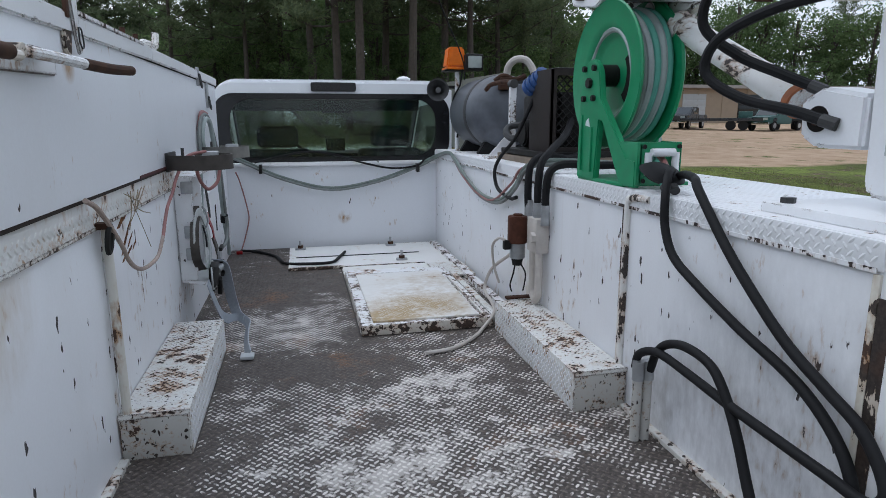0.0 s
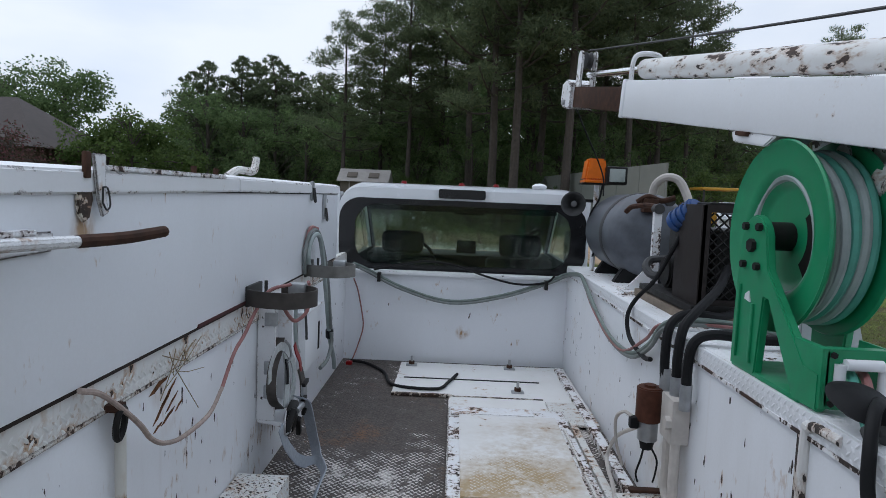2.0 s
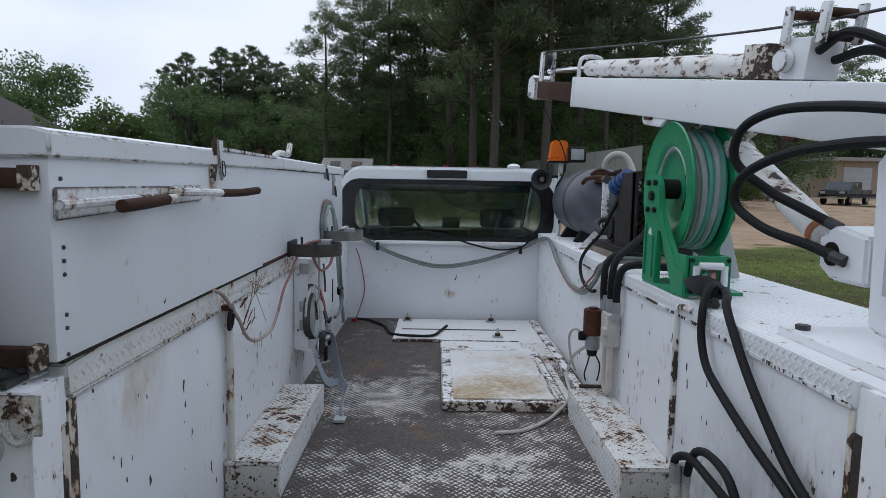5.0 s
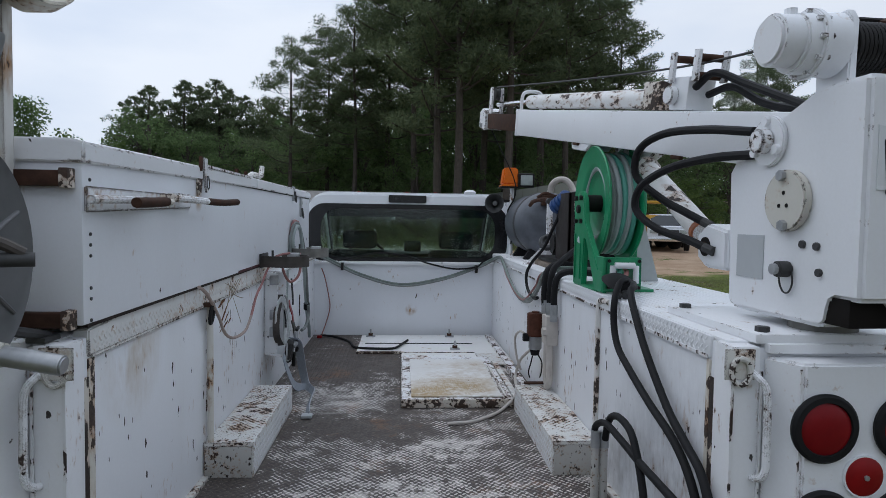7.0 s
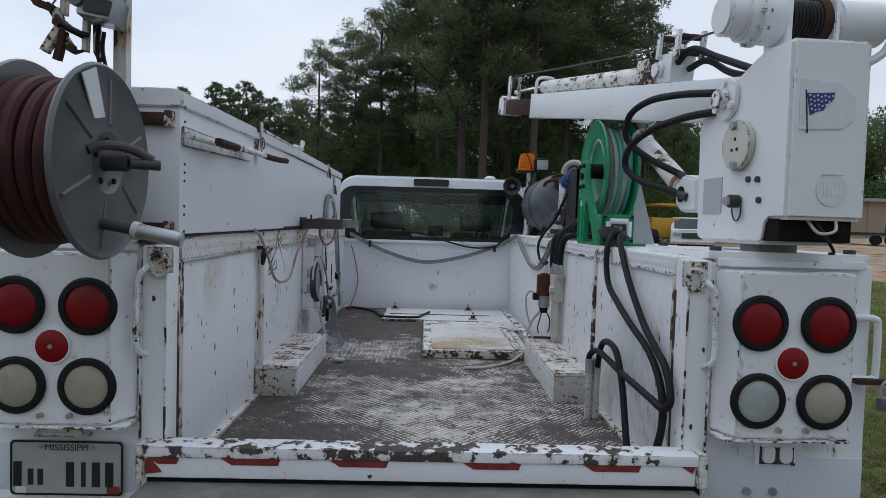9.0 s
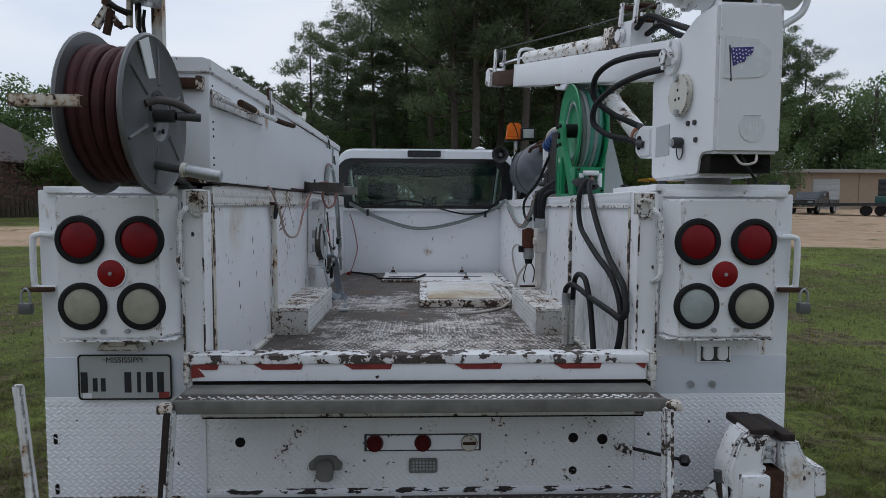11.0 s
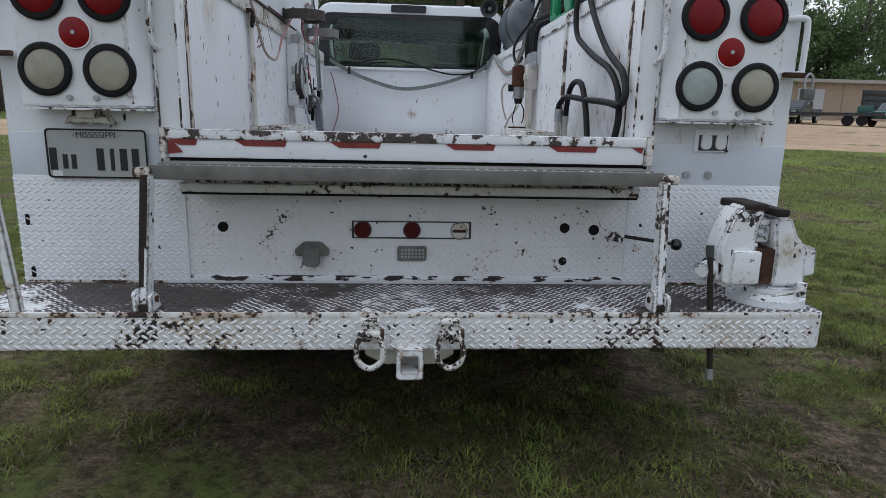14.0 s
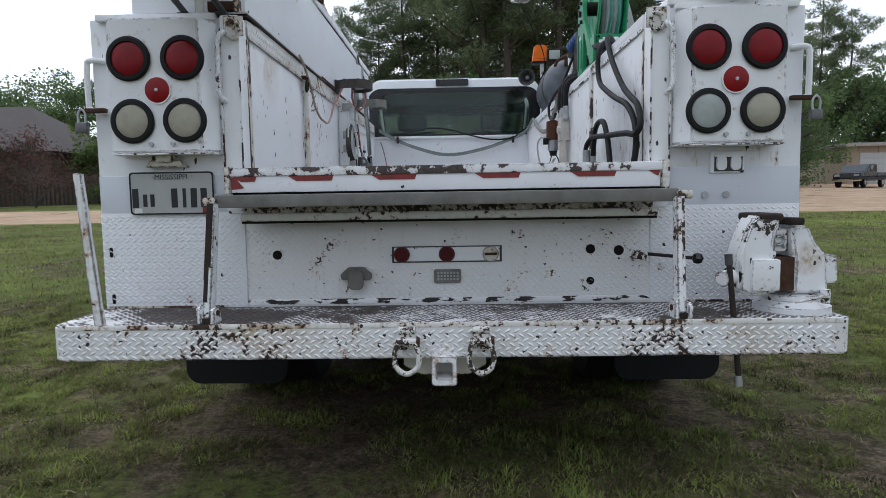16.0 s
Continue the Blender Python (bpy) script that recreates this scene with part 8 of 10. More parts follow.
part("ratchet_wire", tube([(-0.60, 1.83, 1.29), (-0.595, 1.80, 1.24), (-0.60, 1.83, 1.20), (-0.595, 1.89, 1.195)], 0.0035, 6), GALV, ratchet)
part("snap_hook", tube([(-0.625, 1.90, 1.525), (-0.618, 1.93, 1.50), (-0.615, 1.945, 1.46), (-0.62, 1.92, 1.44)], 0.005, 6), GALV, web)
part("strap_end", block((-0.487, 1.565, 0.985), (-0.437, 1.612, 0.999), 0.004), DECAL_GREY, web, "pale moulded strap end")
part("red_tag", ribbon([(-0.632, 2.06, 1.475), (-0.628, 2.075, 1.44), (-0.622, 2.105, 1.40), (-0.620, 2.125, 1.35)], 0.026, 0.004), RED_BRIGHT, web, "red fabric tag")
hang = thing("gas_hoses", (-0.66, 2.5, 1.2), "grey twin hoses looped over the brackets", "hose")
part("loop", tube([(-0.69, 2.52, 1.70), (-0.69, 2.50, 1.80), (-0.68, 2.55, 1.87), (-0.67, 2.64, 1.86), (-0.668, 2.71, 1.76), (-0.668, 2.77, 1.65), (-0.668, 2.84, 1.50), (-0.672, 2.94, 1.32), (-0.676, 3.02, 1.235), (-0.680, 3.12, 1.14), (-0.684, 3.17, 1.07)], 0.012, 8), GREY_HOSE, hang)
part("loop", tube([(-0.655, 2.91, 1.335), (-0.655, 2.92, 1.27), (-0.660, 2.84, 1.205), (-0.665, 2.70, 1.20)], 0.010, 8), LINE_GREY, hang)
part("hose_band", rod((-0.668, 2.925, 1.345), (-0.671, 2.945, 1.305), 0.021, seg=12), BLACK_RUBBER, hang)
part("loop", tube([(-0.70, 2.48, 1.70), (-0.70, 2.47, 1.80), (-0.69, 2.54, 1.89), (-0.675, 2.64, 1.88), (-0.662, 2.73, 1.76), (-0.655, 2.80, 1.60), (-0.656, 2.90, 1.36)], 0.009, 8), LINE_GREY, hang)
part("loop", tube([(-0.705, 2.50, 1.82), (-0.695, 2.55, 1.905), (-0.68, 2.63, 1.90)], 0.009, 8), PINK_HOSE, hang)
part("loop", tube([(-0.66, 2.16, 1.64), (-0.67, 2.22, 1.57), (-0.68, 2.25, 1.50), (-0.68, 2.27, 1.43), (-0.675, 2.30, 1.38)], 0.008, 8), GREY_HOSE, hang)
part("loop", tube([(-0.56, 1.96, 1.74), (-0.56, 2.00, 1.68), (-0.57, 1.98, 1.62), (-0.60, 1.95, 1.592), (-0.62, 1.93, 1.61), (-0.63, 1.88, 1.66), (-0.62, 1.84, 1.70)], 0.007, 8), PINK_HOSE, hang)
rope = thing("tan_rope", (-0.70, 1.1, 1.5), "frayed tan rope and wire sagging from the lip", "rope")
part("strand", tube([(-0.70, 0.78, 1.690), (-0.695, 0.85, 1.658), (-0.69, 0.97, 1.560), (-0.69, 1.03, 1.50), (-0.69, 1.10, 1.462), (-0.69, 1.20, 1.440), (-0.69, 1.36, 1.440), (-0.688, 1.45, 1.488)], 0.0060, 8), TAN_ROPE, rope)
part("strand", tube([(-0.688, 1.45, 1.488), (-0.685, 1.535, 1.568), (-0.68, 1.62, 1.612), (-0.67, 1.69, 1.672), (-0.64, 1.74, 1.735), (-0.58, 1.79, 1.752)], 0.0058, 8), PINK_HOSE, rope)
for k in range(7):
    part("straw", tube([(-0.708 + 0.006 * (k % 3), 1.12 + 0.035 * ((k * 5) % 7), 1.668), (-0.692 + 0.01 * math.sin(k * 4.1), 1.17 + 0.06 * math.sin(k * 2.0), 1.645 - 0.004 * k), (-0.690, 1.20 + 0.13 * math.sin(k * 2.9), 1.635 - 0.010 * k - (0.12 if k == 3 else 0.0))], 0.0013, 4, steps=2), STRAW, rope)
ring = thing("tie_down_ring", (-0.70, 0.94, 1.56), "dark steel ring hanging from the lip", "ring")
part("ring", tube([(-0.698 + 0.004 * math.sin(a), 0.915 + 0.017 * math.cos(a), 1.578 + 0.034 * math.sin(a)) for a in [2 * math.pi * i / 14 for i in range(14)]], 0.007, 8, smooth=False, closed=True), BLACK_METAL, ring)
part("staple", block((-0.735, 0.900, 1.604), (-0.694, 0.932, 1.620), 0.003), RUST, ring)

# flakes of rust where the wall paint has burst
for cy, cz, ln, wd, lean in ((1.150, 1.588, 0.110, 0.020, 0.28), (1.20, 1.553, 0.100, 0.010, 0.55), (1.165, 1.527, 0.120, 0.016, 0.60), (1.215, 1.522, 0.080, 0.009, 0.50), (1.195, 1.492, 0.080, 0.012, 0.35), (1.255, 1.500, 0.050, 0.009, 0.45), (1.14, 1.482, 0.050, 0.009, 0.3)):
    flake = [(cy + math.cos(lean) * u * ln / 2 - math.sin(lean) * w * wd / 2, cz + math.sin(lean) * u * ln / 2 + math.cos(lean) * w * wd / 2) for u, w in ((-1, 0.1), (-0.55, -0.7), (0.1, -0.45), (0.6, -0.8), (1, 0.0), (0.5, 0.45), (0.05, 0.9), (-0.5, 0.5))]
    part("rust_flake", prism(flake, "x", -0.7305, -0.7285), FLAKE_RUST, truck, "burst paint showing orange rust")

# bench vise on the bumper
vise = thing("bench_vise", (1.14, -0.19, 0.6205), "big white bench vise with chipped paint on the bumper", "vise")
part("vise_base", lathe([(0.115, 0.0), (0.115, 0.022), (0.095, 0.034), (0.088, 0.040), (0.088, 0.060), (0.07, 0.066), (0.0, 0.066)], Matrix.Translation((1.135, -0.18, 0.6205)), 36), VISE_PAINT, vise)
part("lock_lever", tube([(1.09, -0.285, 0.665), (1.14, -0.30, 0.678), (1.19, -0.295, 0.692)], 0.0045, 8), CHIPPED_ROD, vise)
part("lever_boss", rod((1.19, -0.275, 0.66), (1.19, -0.275, 0.705), 0.014, seg=12), WHITE_CHIPPED, vise)
part("fixed_body", prism([(1.098, 0.690), (1.205, 0.690), (1.205, 0.722), (1.20, 0.82), (1.176, 0.838), (1.155, 0.875), (1.140, 0.915), (1.090, 0.915), (1.086, 0.88), (1.098, 0.81)], "y", -0.265, -0.110, 0.009), VISE_PAINT, vise, "chipped white fixed jaw casting")
part("anvil", prism([(1.195, 0.718), (1.243, 0.724), (1.241, 0.812), (1.195, 0.824)], "y", -0.250, -0.125, 0.006), WHITE_CHIPPED, vise)
part("moving_body", prism([(0.920, 0.700), (0.920, 0.757), (0.910, 0.803), (0.930, 0.870), (0.950, 0.930), (0.972, 0.950), (1.046, 0.946), (1.054, 0.926), (1.034, 0.890), (1.028, 0.822), (1.042, 0.816), (1.052, 0.698), (0.968, 0.680)], "y", -0.275, -0.180, 0.012), VISE_PAINT, vise, "chipped white sliding jaw casting")
part("slide", block((1.034, -0.262, 0.700), (1.100, -0.140, 0.812), 0.004), RUST, vise, "rust-brown slide")
part("jaw_bar", block((0.984, -0.268, 0.930), (1.060, -0.112, 0.957), 0.011, seg=3), LEG_DARK, vise, "dark worn jaw bar")
part("jaw_bar", block((1.076, -0.282, 0.918), (1.116, -0.090, 0.942), 0.006, seg=2), LEG_DARK, vise, "dark worn jaw bar")
part("slide_boss", block((0.955, -0.288, 0.702), (1.044, -0.262, 0.808), 0.008), VISE_PAINT, vise)
part("jaw_spring", tube([(1.060 + 0.013 * math.cos(q), -0.245, 0.84 + 0.010 * math.sin(q) + 0.004 * k) for k, q in enumerate([0.9 * n_ for n_ in range(14)])], 0.004, 6, smooth=False), GALV, vise)
part("jaw_bracket", block((1.046, -0.24, 0.83), (1.086, -0.15, 0.905), 0.004), WHITE_CHIPPED, vise)
part("screw", rod((0.93, -0.19, 0.745), (1.10, -0.19, 0.745), 0.018, seg=14), RUST, vise)
collar = part("screw_head", rod((0.868, -0.272, 0.743), (0.920, -0.235, 0.748), 0.026, seg=20, bevel=0.003), WHITE_CHIPPED, vise)
part("head_washer", rod((0.910, -0.243, 0.747), (0.924, -0.232, 0.748), 0.033, seg=20), BLACK_METAL, collar)
handle = part("vise_handle", rod((0.886, -0.280, 0.800), (0.910, -0.310, 0.43), 0.0088, seg=12), LEG_DARK, vise, "rusty pipe handle hanging down")
part("handle_cap", rod((0.886, -0.280, 0.790), (0.884, -0.277, 0.826), 0.012, seg=12), DARK_GREY, handle)
part("handle_cap", rod((0.909, -0.309, 0.43), (0.911, -0.313, 0.396), 0.0115, seg=12), GALV, handle)
vise.scale = (1.0, 1.0, 0.955)



# ---- surroundings: ground, dirt yard, woods, buildings ----
def rise(x, y):
    """The ground climbs gently ahead of the truck."""
    d = max(0.0, y - 1.0)
    return 0.020 * d if d < 20 else 0.4 + 0.031 * (d - 20) if d < 60 else 1.64 + 0.004 * (d - 60)


def pos_y(n, l):
    g = n.new("ShaderNodeNewGeometry")
    s = n.new("ShaderNodeSeparateXYZ")
    l.new(g.outputs["Position"], s.inputs[0])
    return s.outputs["Y"]


def ground_mat():
    m, n, l, b = nodes_of("patchy_grass_soil")
    v = pos_of(n, l)
    big = noise_of(n, l, v, 0.35, 5, 0.6)
    mid = noise_of(n, l, v, 1.1, 6, 0.65)
    fine = noise_of(n, l, v, 48, 8, 0.78)
    clod = noise_of(n, l, v, 6.5, 6, 0.75)
    soil = mixc(n, l, band(n, l, fine, 0.36, 0.64), (0.070, 0.048, 0.034), (0.360, 0.265, 0.195))
    soil = mixc(n, l, band(n, l, clod, 0.42, 0.60, 0.0, 0.85), soil, (0.042, 0.040, 0.020))
    grass = mixc(n, l, band(n, l, fine, 0.3, 0.7), (0.050, 0.058, 0.020), (0.150, 0.172, 0.052))
    grass = mixc(n, l, band(n, l, big, 0.4, 0.7), grass, (0.205, 0.255, 0.062))
    ragged = sum_of(n, l, mid, clod, 0.45)
    far_lawn = band(n, l, pos_y(n, l), 0.6, 4.0, 0.0, 0.10)
    ragged2 = n.new("ShaderNodeMath")
    ragged2.operation = "SUBTRACT"
    l.new(ragged, ragged2.inputs[0])
    l.new(far_lawn, ragged2.inputs[1])
    c = mixc(n, l, band(n, l, ragged2.outputs[0], 0.655, 0.74, 0.0, 0.95), grass, soil)
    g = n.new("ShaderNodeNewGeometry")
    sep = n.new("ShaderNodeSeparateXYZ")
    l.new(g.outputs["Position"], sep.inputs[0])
    # bare earth under the truck, coloured darker to deepen its shade
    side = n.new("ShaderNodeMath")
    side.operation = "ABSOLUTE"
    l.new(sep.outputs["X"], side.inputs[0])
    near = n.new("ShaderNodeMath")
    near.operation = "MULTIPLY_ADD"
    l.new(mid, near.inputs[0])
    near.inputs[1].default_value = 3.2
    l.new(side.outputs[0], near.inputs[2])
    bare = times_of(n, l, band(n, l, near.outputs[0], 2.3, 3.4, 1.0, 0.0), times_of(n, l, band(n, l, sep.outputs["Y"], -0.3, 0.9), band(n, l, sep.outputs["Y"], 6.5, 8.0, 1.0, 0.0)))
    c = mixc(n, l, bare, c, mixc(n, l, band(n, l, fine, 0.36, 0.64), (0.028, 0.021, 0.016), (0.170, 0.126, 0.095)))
    # darker tufts and damp clods at hand's width
    tuft = noise_of(n, l, v, 15, 5, 0.7)
    c = mixc(n, l, band(n, l, tuft, 0.50, 0.62, 0.0, 0.6), c, (0.028, 0.028, 0.014))
    c = mixc(n, l, times_of(n, l, band(n, l, noise_of(n, l, v, 9.0, 6, 0.75), 0.58, 0.68, 0.0, 0.7), band(n, l, mid, 0.42, 0.55)), c, (0.19, 0.122, 0.075))
    # dirt road across, widening into a yard
    wob = n.new("ShaderNodeMath")
    wob.operation = "MULTIPLY_ADD"
    l.new(noise_of(n, l, v, 0.22, 5, 0.6), wob.inputs[0])
    wob.inputs[1].default_value = 6.0
    l.new(sep.outputs["Y"], wob.inputs[2])
    road_in = band(n, l, wob.outputs[0], 20.0, 20.8)
    yard = band(n, l, sep.outputs["X"], 11.0, 18.0, 30.5, 66.0)
    far = n.new("ShaderNodeMath")
    far.operation = "SUBTRACT"
    l.new(yard, far.inputs[0])
    l.new(wob.outputs[0], far.inputs[1])
    road_out = band(n, l, far.outputs[0], 0.0, 1.0)
    tufts = band(n, l, noise_of(n, l, v, 0.5, 6, 0.7), 0.36, 0.42)
    road = times_of(n, l, times_of(n, l, road_in, road_out), tufts)
    sand = mixc(n, l, band(n, l, mid, 0.3, 0.7), (0.36, 0.24, 0.155), (0.52, 0.385, 0.27))
    c = mixc(n, l, road, c, sand)
    l.new(c, b.inputs["Base Color"])
    b.inputs["Roughness"].default_value = 0.95
    b.inputs["Specular IOR Level"].default_value = 0.1
    bump_of(n, l, b, sum_of(n, l, fine, clod, 1.5), 0.9, 0.03)
    return m


ground_bm = bmesh.new()
gx = [-900, -300, -120, -60, -30, -14, -11, -8.5] + [-7 + i * 0.35 for i in range(41)] + [8.5, 11, 14, 30, 60, 120, 300, 900]
gy = [-600, -200, -60, -20, -10, -6] + [-4 + i * 0.35 for i in range(36)] + [10, 14, 20, 28, 40, 61, 90, 150, 400, 1200]
grid = [[ground_bm.verts.new((x, y, rise(x, y) + (0.035 * noise.noise(Vector((x * 0.5, y * 0.5, 3.0))) if abs(x) < 14 and -5 < y < 9 else 0.0))) for x in gx] for y in gy]
for a, b in zip(grid, grid[1:]):
    for i in range(len(a) - 1):
        ground_bm.faces.new((a[i], a[i + 1], b[i + 1], b[i]))
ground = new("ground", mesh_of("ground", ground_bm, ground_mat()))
tagged(ground, "patchy grass with bare soil and a sandy dirt road", "ground", kind="structure")


def grass_mat():
    m, n, l, b = nodes_of("grass_blades")
    isl = n.new("ShaderNodeNewGeometry")
    big = noise_of(n, l, pos_of(n, l), 0.8, 4)
    c = mixc(n, l, isl.outputs["Random Per Island"], (0.060, 0.084, 0.026), (0.208, 0.252, 0.076))
    c = mixc(n, l, band(n, l, big, 0.45, 0.7, 0.0, 0.45), c, (0.24, 0.225, 0.055))
    clump = noise_of(n, l, pos_of(n, l), 3.2, 6, 0.65)
    c = mixc(n, l, band(n, l, clump, 0.50, 0.60, 0.0, 0.85), c, (0.32, 0.390, 0.110))
    c = mixc(n, l, band(n, l, clump, 0.38, 0.48, 0.9, 0.0), c, (0.040, 0.040, 0.018))
    pick = n.new("ShaderNodeMath")
    pick.operation = "FRACT"
    l.new(times_of(n, l, isl.outputs["Random Per Island"], 37.0), pick.inputs[0])
    c = mixc(n, l, band(n, l, pick.outputs[0], 0.76, 0.80), c, (0.17, 0.135, 0.080))
    l.new(c, b.inputs["Base Color"])
    b.inputs["Roughness"].default_value = 0.8
    b.inputs["Specular IOR Level"].default_value = 0.06
    thin = n.new("ShaderNodeBsdfTranslucent")
    l.new(c, thin.inputs["Color"])
    both = n.new("ShaderNodeMixShader")
    both.inputs[0].default_value = 0.5
    l.new(b.outputs[0], both.inputs[1])
    l.new(thin.outputs[0], both.inputs[2])
    l.new(both.outputs[0], n["Material Output"].inputs["Surface"])
    return m


rng = np.random.default_rng(4)


def blades(count, x0, x1, y0, y1, tall, name, full=0.0, mat=None, long=(0.3, 1.7), label="thin patchy lawn grass round the truck", what="grass", short=False):
    px, py = rng.uniform(x0, x1, count), rng.uniform(y0, y1, count)
    keep = []
    for x, y in zip(px, py):
        f = 0.45 * noise.noise(Vector((x * 0.9, y * 0.9, 0.0))) + 0.65 * noise.noise(Vector((x * 3.1, y * 3.1, 5.0))) + 0.45 * noise.noise(Vector((x * 9.0, y * 9.0, 2.0)))
        shade = 0.30 if (abs(x) < 1.2 and 0.3 < y < 7.0) else 0.0
        fade = min(1.0, max(0.0, (y - 1.5) / 3.0))
        # trodden strips behind the two rear corners
        f -= 0.42 * max(0.0, 1.0 - math.hypot((x + 0.95) / 1.2, (y + 0.35) / 0.95)) + 0.5 * max(0.0, 1.0 - math.hypot((x - 1.75 + 0.25 * y) / 0.28, (y + 0.3) / 1.4))
        keep.append(1.3 * f + rng.uniform(-0.22, 0.22) > -0.20 - full + shade and rng.random() < (fade if full > 0.26 else (1.0 - fade) * min(1.0, max(0.0, (5.0 - abs(x)) / 1.2)) * min(1.0, max(0.0, (y + 2.2) / 0.4))))
    px, py = px[keep], py[keep]
    k = len(px)
    h = tall * rng.uniform(0.35, 1.0, k) * np.array([1.0 + 1.5 * max(-0.45, noise.noise(Vector((x * 5.5, y * 5.5, 8.0)))) for x, y in zip(px, py)])
    a = rng.uniform(0, 2 * np.pi, k)
    w = rng.uniform(0.0018, 0.0042, k) * max(0.85, tall / 0.04)
    lean = rng.uniform(long[0], long[1], k) * h
    z = np.array([rise(x, y) - 0.004 + 0.035 * noise.noise(Vector((x * 0.5, y * 0.5, 3.0))) for x, y in zip(px, py)])
    base1 = np.stack([px - w * np.sin(a), py + w * np.cos(a), z], 1)
    base2 = np.stack([px + w * np.sin(a), py - w * np.cos(a), z], 1)
    mid1 = np.stack([px - w * 0.8 * np.sin(a) + 0.35 * lean * np.cos(a), py + w * 0.8 * np.cos(a) + 0.35 * lean * np.sin(a), z + h * 0.65], 1)
    mid2 = np.stack([px + w * 0.8 * np.sin(a) + 0.35 * lean * np.cos(a), py - w * 0.8 * np.cos(a) + 0.35 * lean * np.sin(a), z + h * 0.65], 1)
    tip = np.stack([px + lean * np.cos(a), py + lean * np.sin(a), z + h], 1)
    verts = np.concatenate([base1, base2, mid2, mid1, tip])
    i = np.arange(k)
    faces = [(p, p + k, p + 4 * k) for p in i] if short else [(p, p + k, p + 2 * k, p + 3 * k) for p in i] + [(p + 3 * k, p + 2 * k, p + 4 * k) for p in i]
    me = bpy.data.meshes.new(name)
    me.from_pydata(verts.tolist(), [], faces)
    me.materials.append(mat or GRASS)
    return tagged(new(name, me), label, what, kind="stuff")


GRASS = grass_mat()
blades(245000, -4.6, 5.0, -2.1, 4.5, 0.036, "grass")
blades(600000, -4.6, 5.0, -2.1, 4.5, 0.022, "grass", 0.24, None, (0.6, 2.6), short=True)
blades(150000, -13.0, 14.0, 1.5, 17.0, 0.050, "grass", 0.30)

blades(46000, -4.6, 5.0, -2.1, 3.0, 0.016, "dry_straw", 0.25, STRAW, (1.5, 4.5), "dry straw and dead grass strewn on the soil", "straw")


# trees
def leaf_mat(name, a, b_):
    m, n, l, b = nodes_of(name)
    isl = n.new("ShaderNodeNewGeometry")
    oi = n.new("ShaderNodeObjectInfo")
    c = mixc(n, l, isl.outputs["Random Per Island"], a, b_)
    c = mixc(n, l, band(n, l, oi.outputs["Random"], 0.0, 1.0, 0.0, 0.35), c, tuple(x * 0.6 for x in a))
    l.new(c, b.inputs["Base Color"])
    b.inputs["Roughness"].default_value = 0.9
    b.inputs["Specular IOR Level"].default_value = 0.12
    thin = n.new("ShaderNodeBsdfTranslucent")
    l.new(c, thin.inputs["Color"])
    both = n.new("ShaderNodeMixShader")
    both.inputs[0].default_value = 0.55
    l.new(b.outputs[0], both.inputs[1])
    l.new(thin.outputs[0], both.inputs[2])
    l.new(both.outputs[0], n["Material Output"].inputs["Surface"])
    return m


NEEDLES = leaf_mat("pine_needles", (0.105, 0.138, 0.082), (0.205, 0.245, 0.130))
LEAVES = leaf_mat("broad_leaves", (0.095, 0.150, 0.066), (0.205, 0.280, 0.118))
LEAVES_PALE = leaf_mat("pale_bush_leaves", (0.070, 0.112, 0.036), (0.160, 0.220, 0.072))
BLOSSOM = leaf_mat("pink_blossom", (0.045, 0.060, 0.028), (0.24, 0.10, 0.12))
BARK = plain("pine_bark", (0.078, 0.064, 0.054), 0.9, 0.0, 0.35, 6, 0.5)


def spray(centres, radii, count, length, width, flat=0.0, seed=0, droop=0.0):
    """Leaf blades scattered round centres, as one list of quads."""
    r = np.random.default_rng(seed)
    verts, faces = [], []
    for c, rad in zip(centres, radii):
        d = r.normal(size=(count, 3))
        d /= np.linalg.norm(d, axis=1)[:, None]
        d[:, 2] *= (1 - flat)
        p = np.array(c) + d * rad * r.uniform(0.25, 1.0, (count, 1)) ** 0.6
        out = d + r.normal(scale=0.6, size=(count, 3)) + np.array([0, 0, -droop])
        out /= np.linalg.norm(out, axis=1)[:, None]
        side = np.cross(out, r.normal(size=(count, 3)))
        side /= np.linalg.norm(side, axis=1)[:, None]
        ln = length * r.uniform(0.6, 1.3, (count, 1))
        wd = width * r.uniform(0.6, 1.3, (count, 1))
        b = len(verts)
        quad = np.stack([p - out * ln * 0.5, p + side * wd * 0.5, p + out * ln * 0.5, p - side * wd * 0.5], 1)
        verts.extend(quad.reshape(-1, 3).tolist())
        faces.extend([(b + 4 * i, b + 4 * i + 1, b + 4 * i + 2, b + 4 * i + 3) for i in range(count)])
    return verts, faces


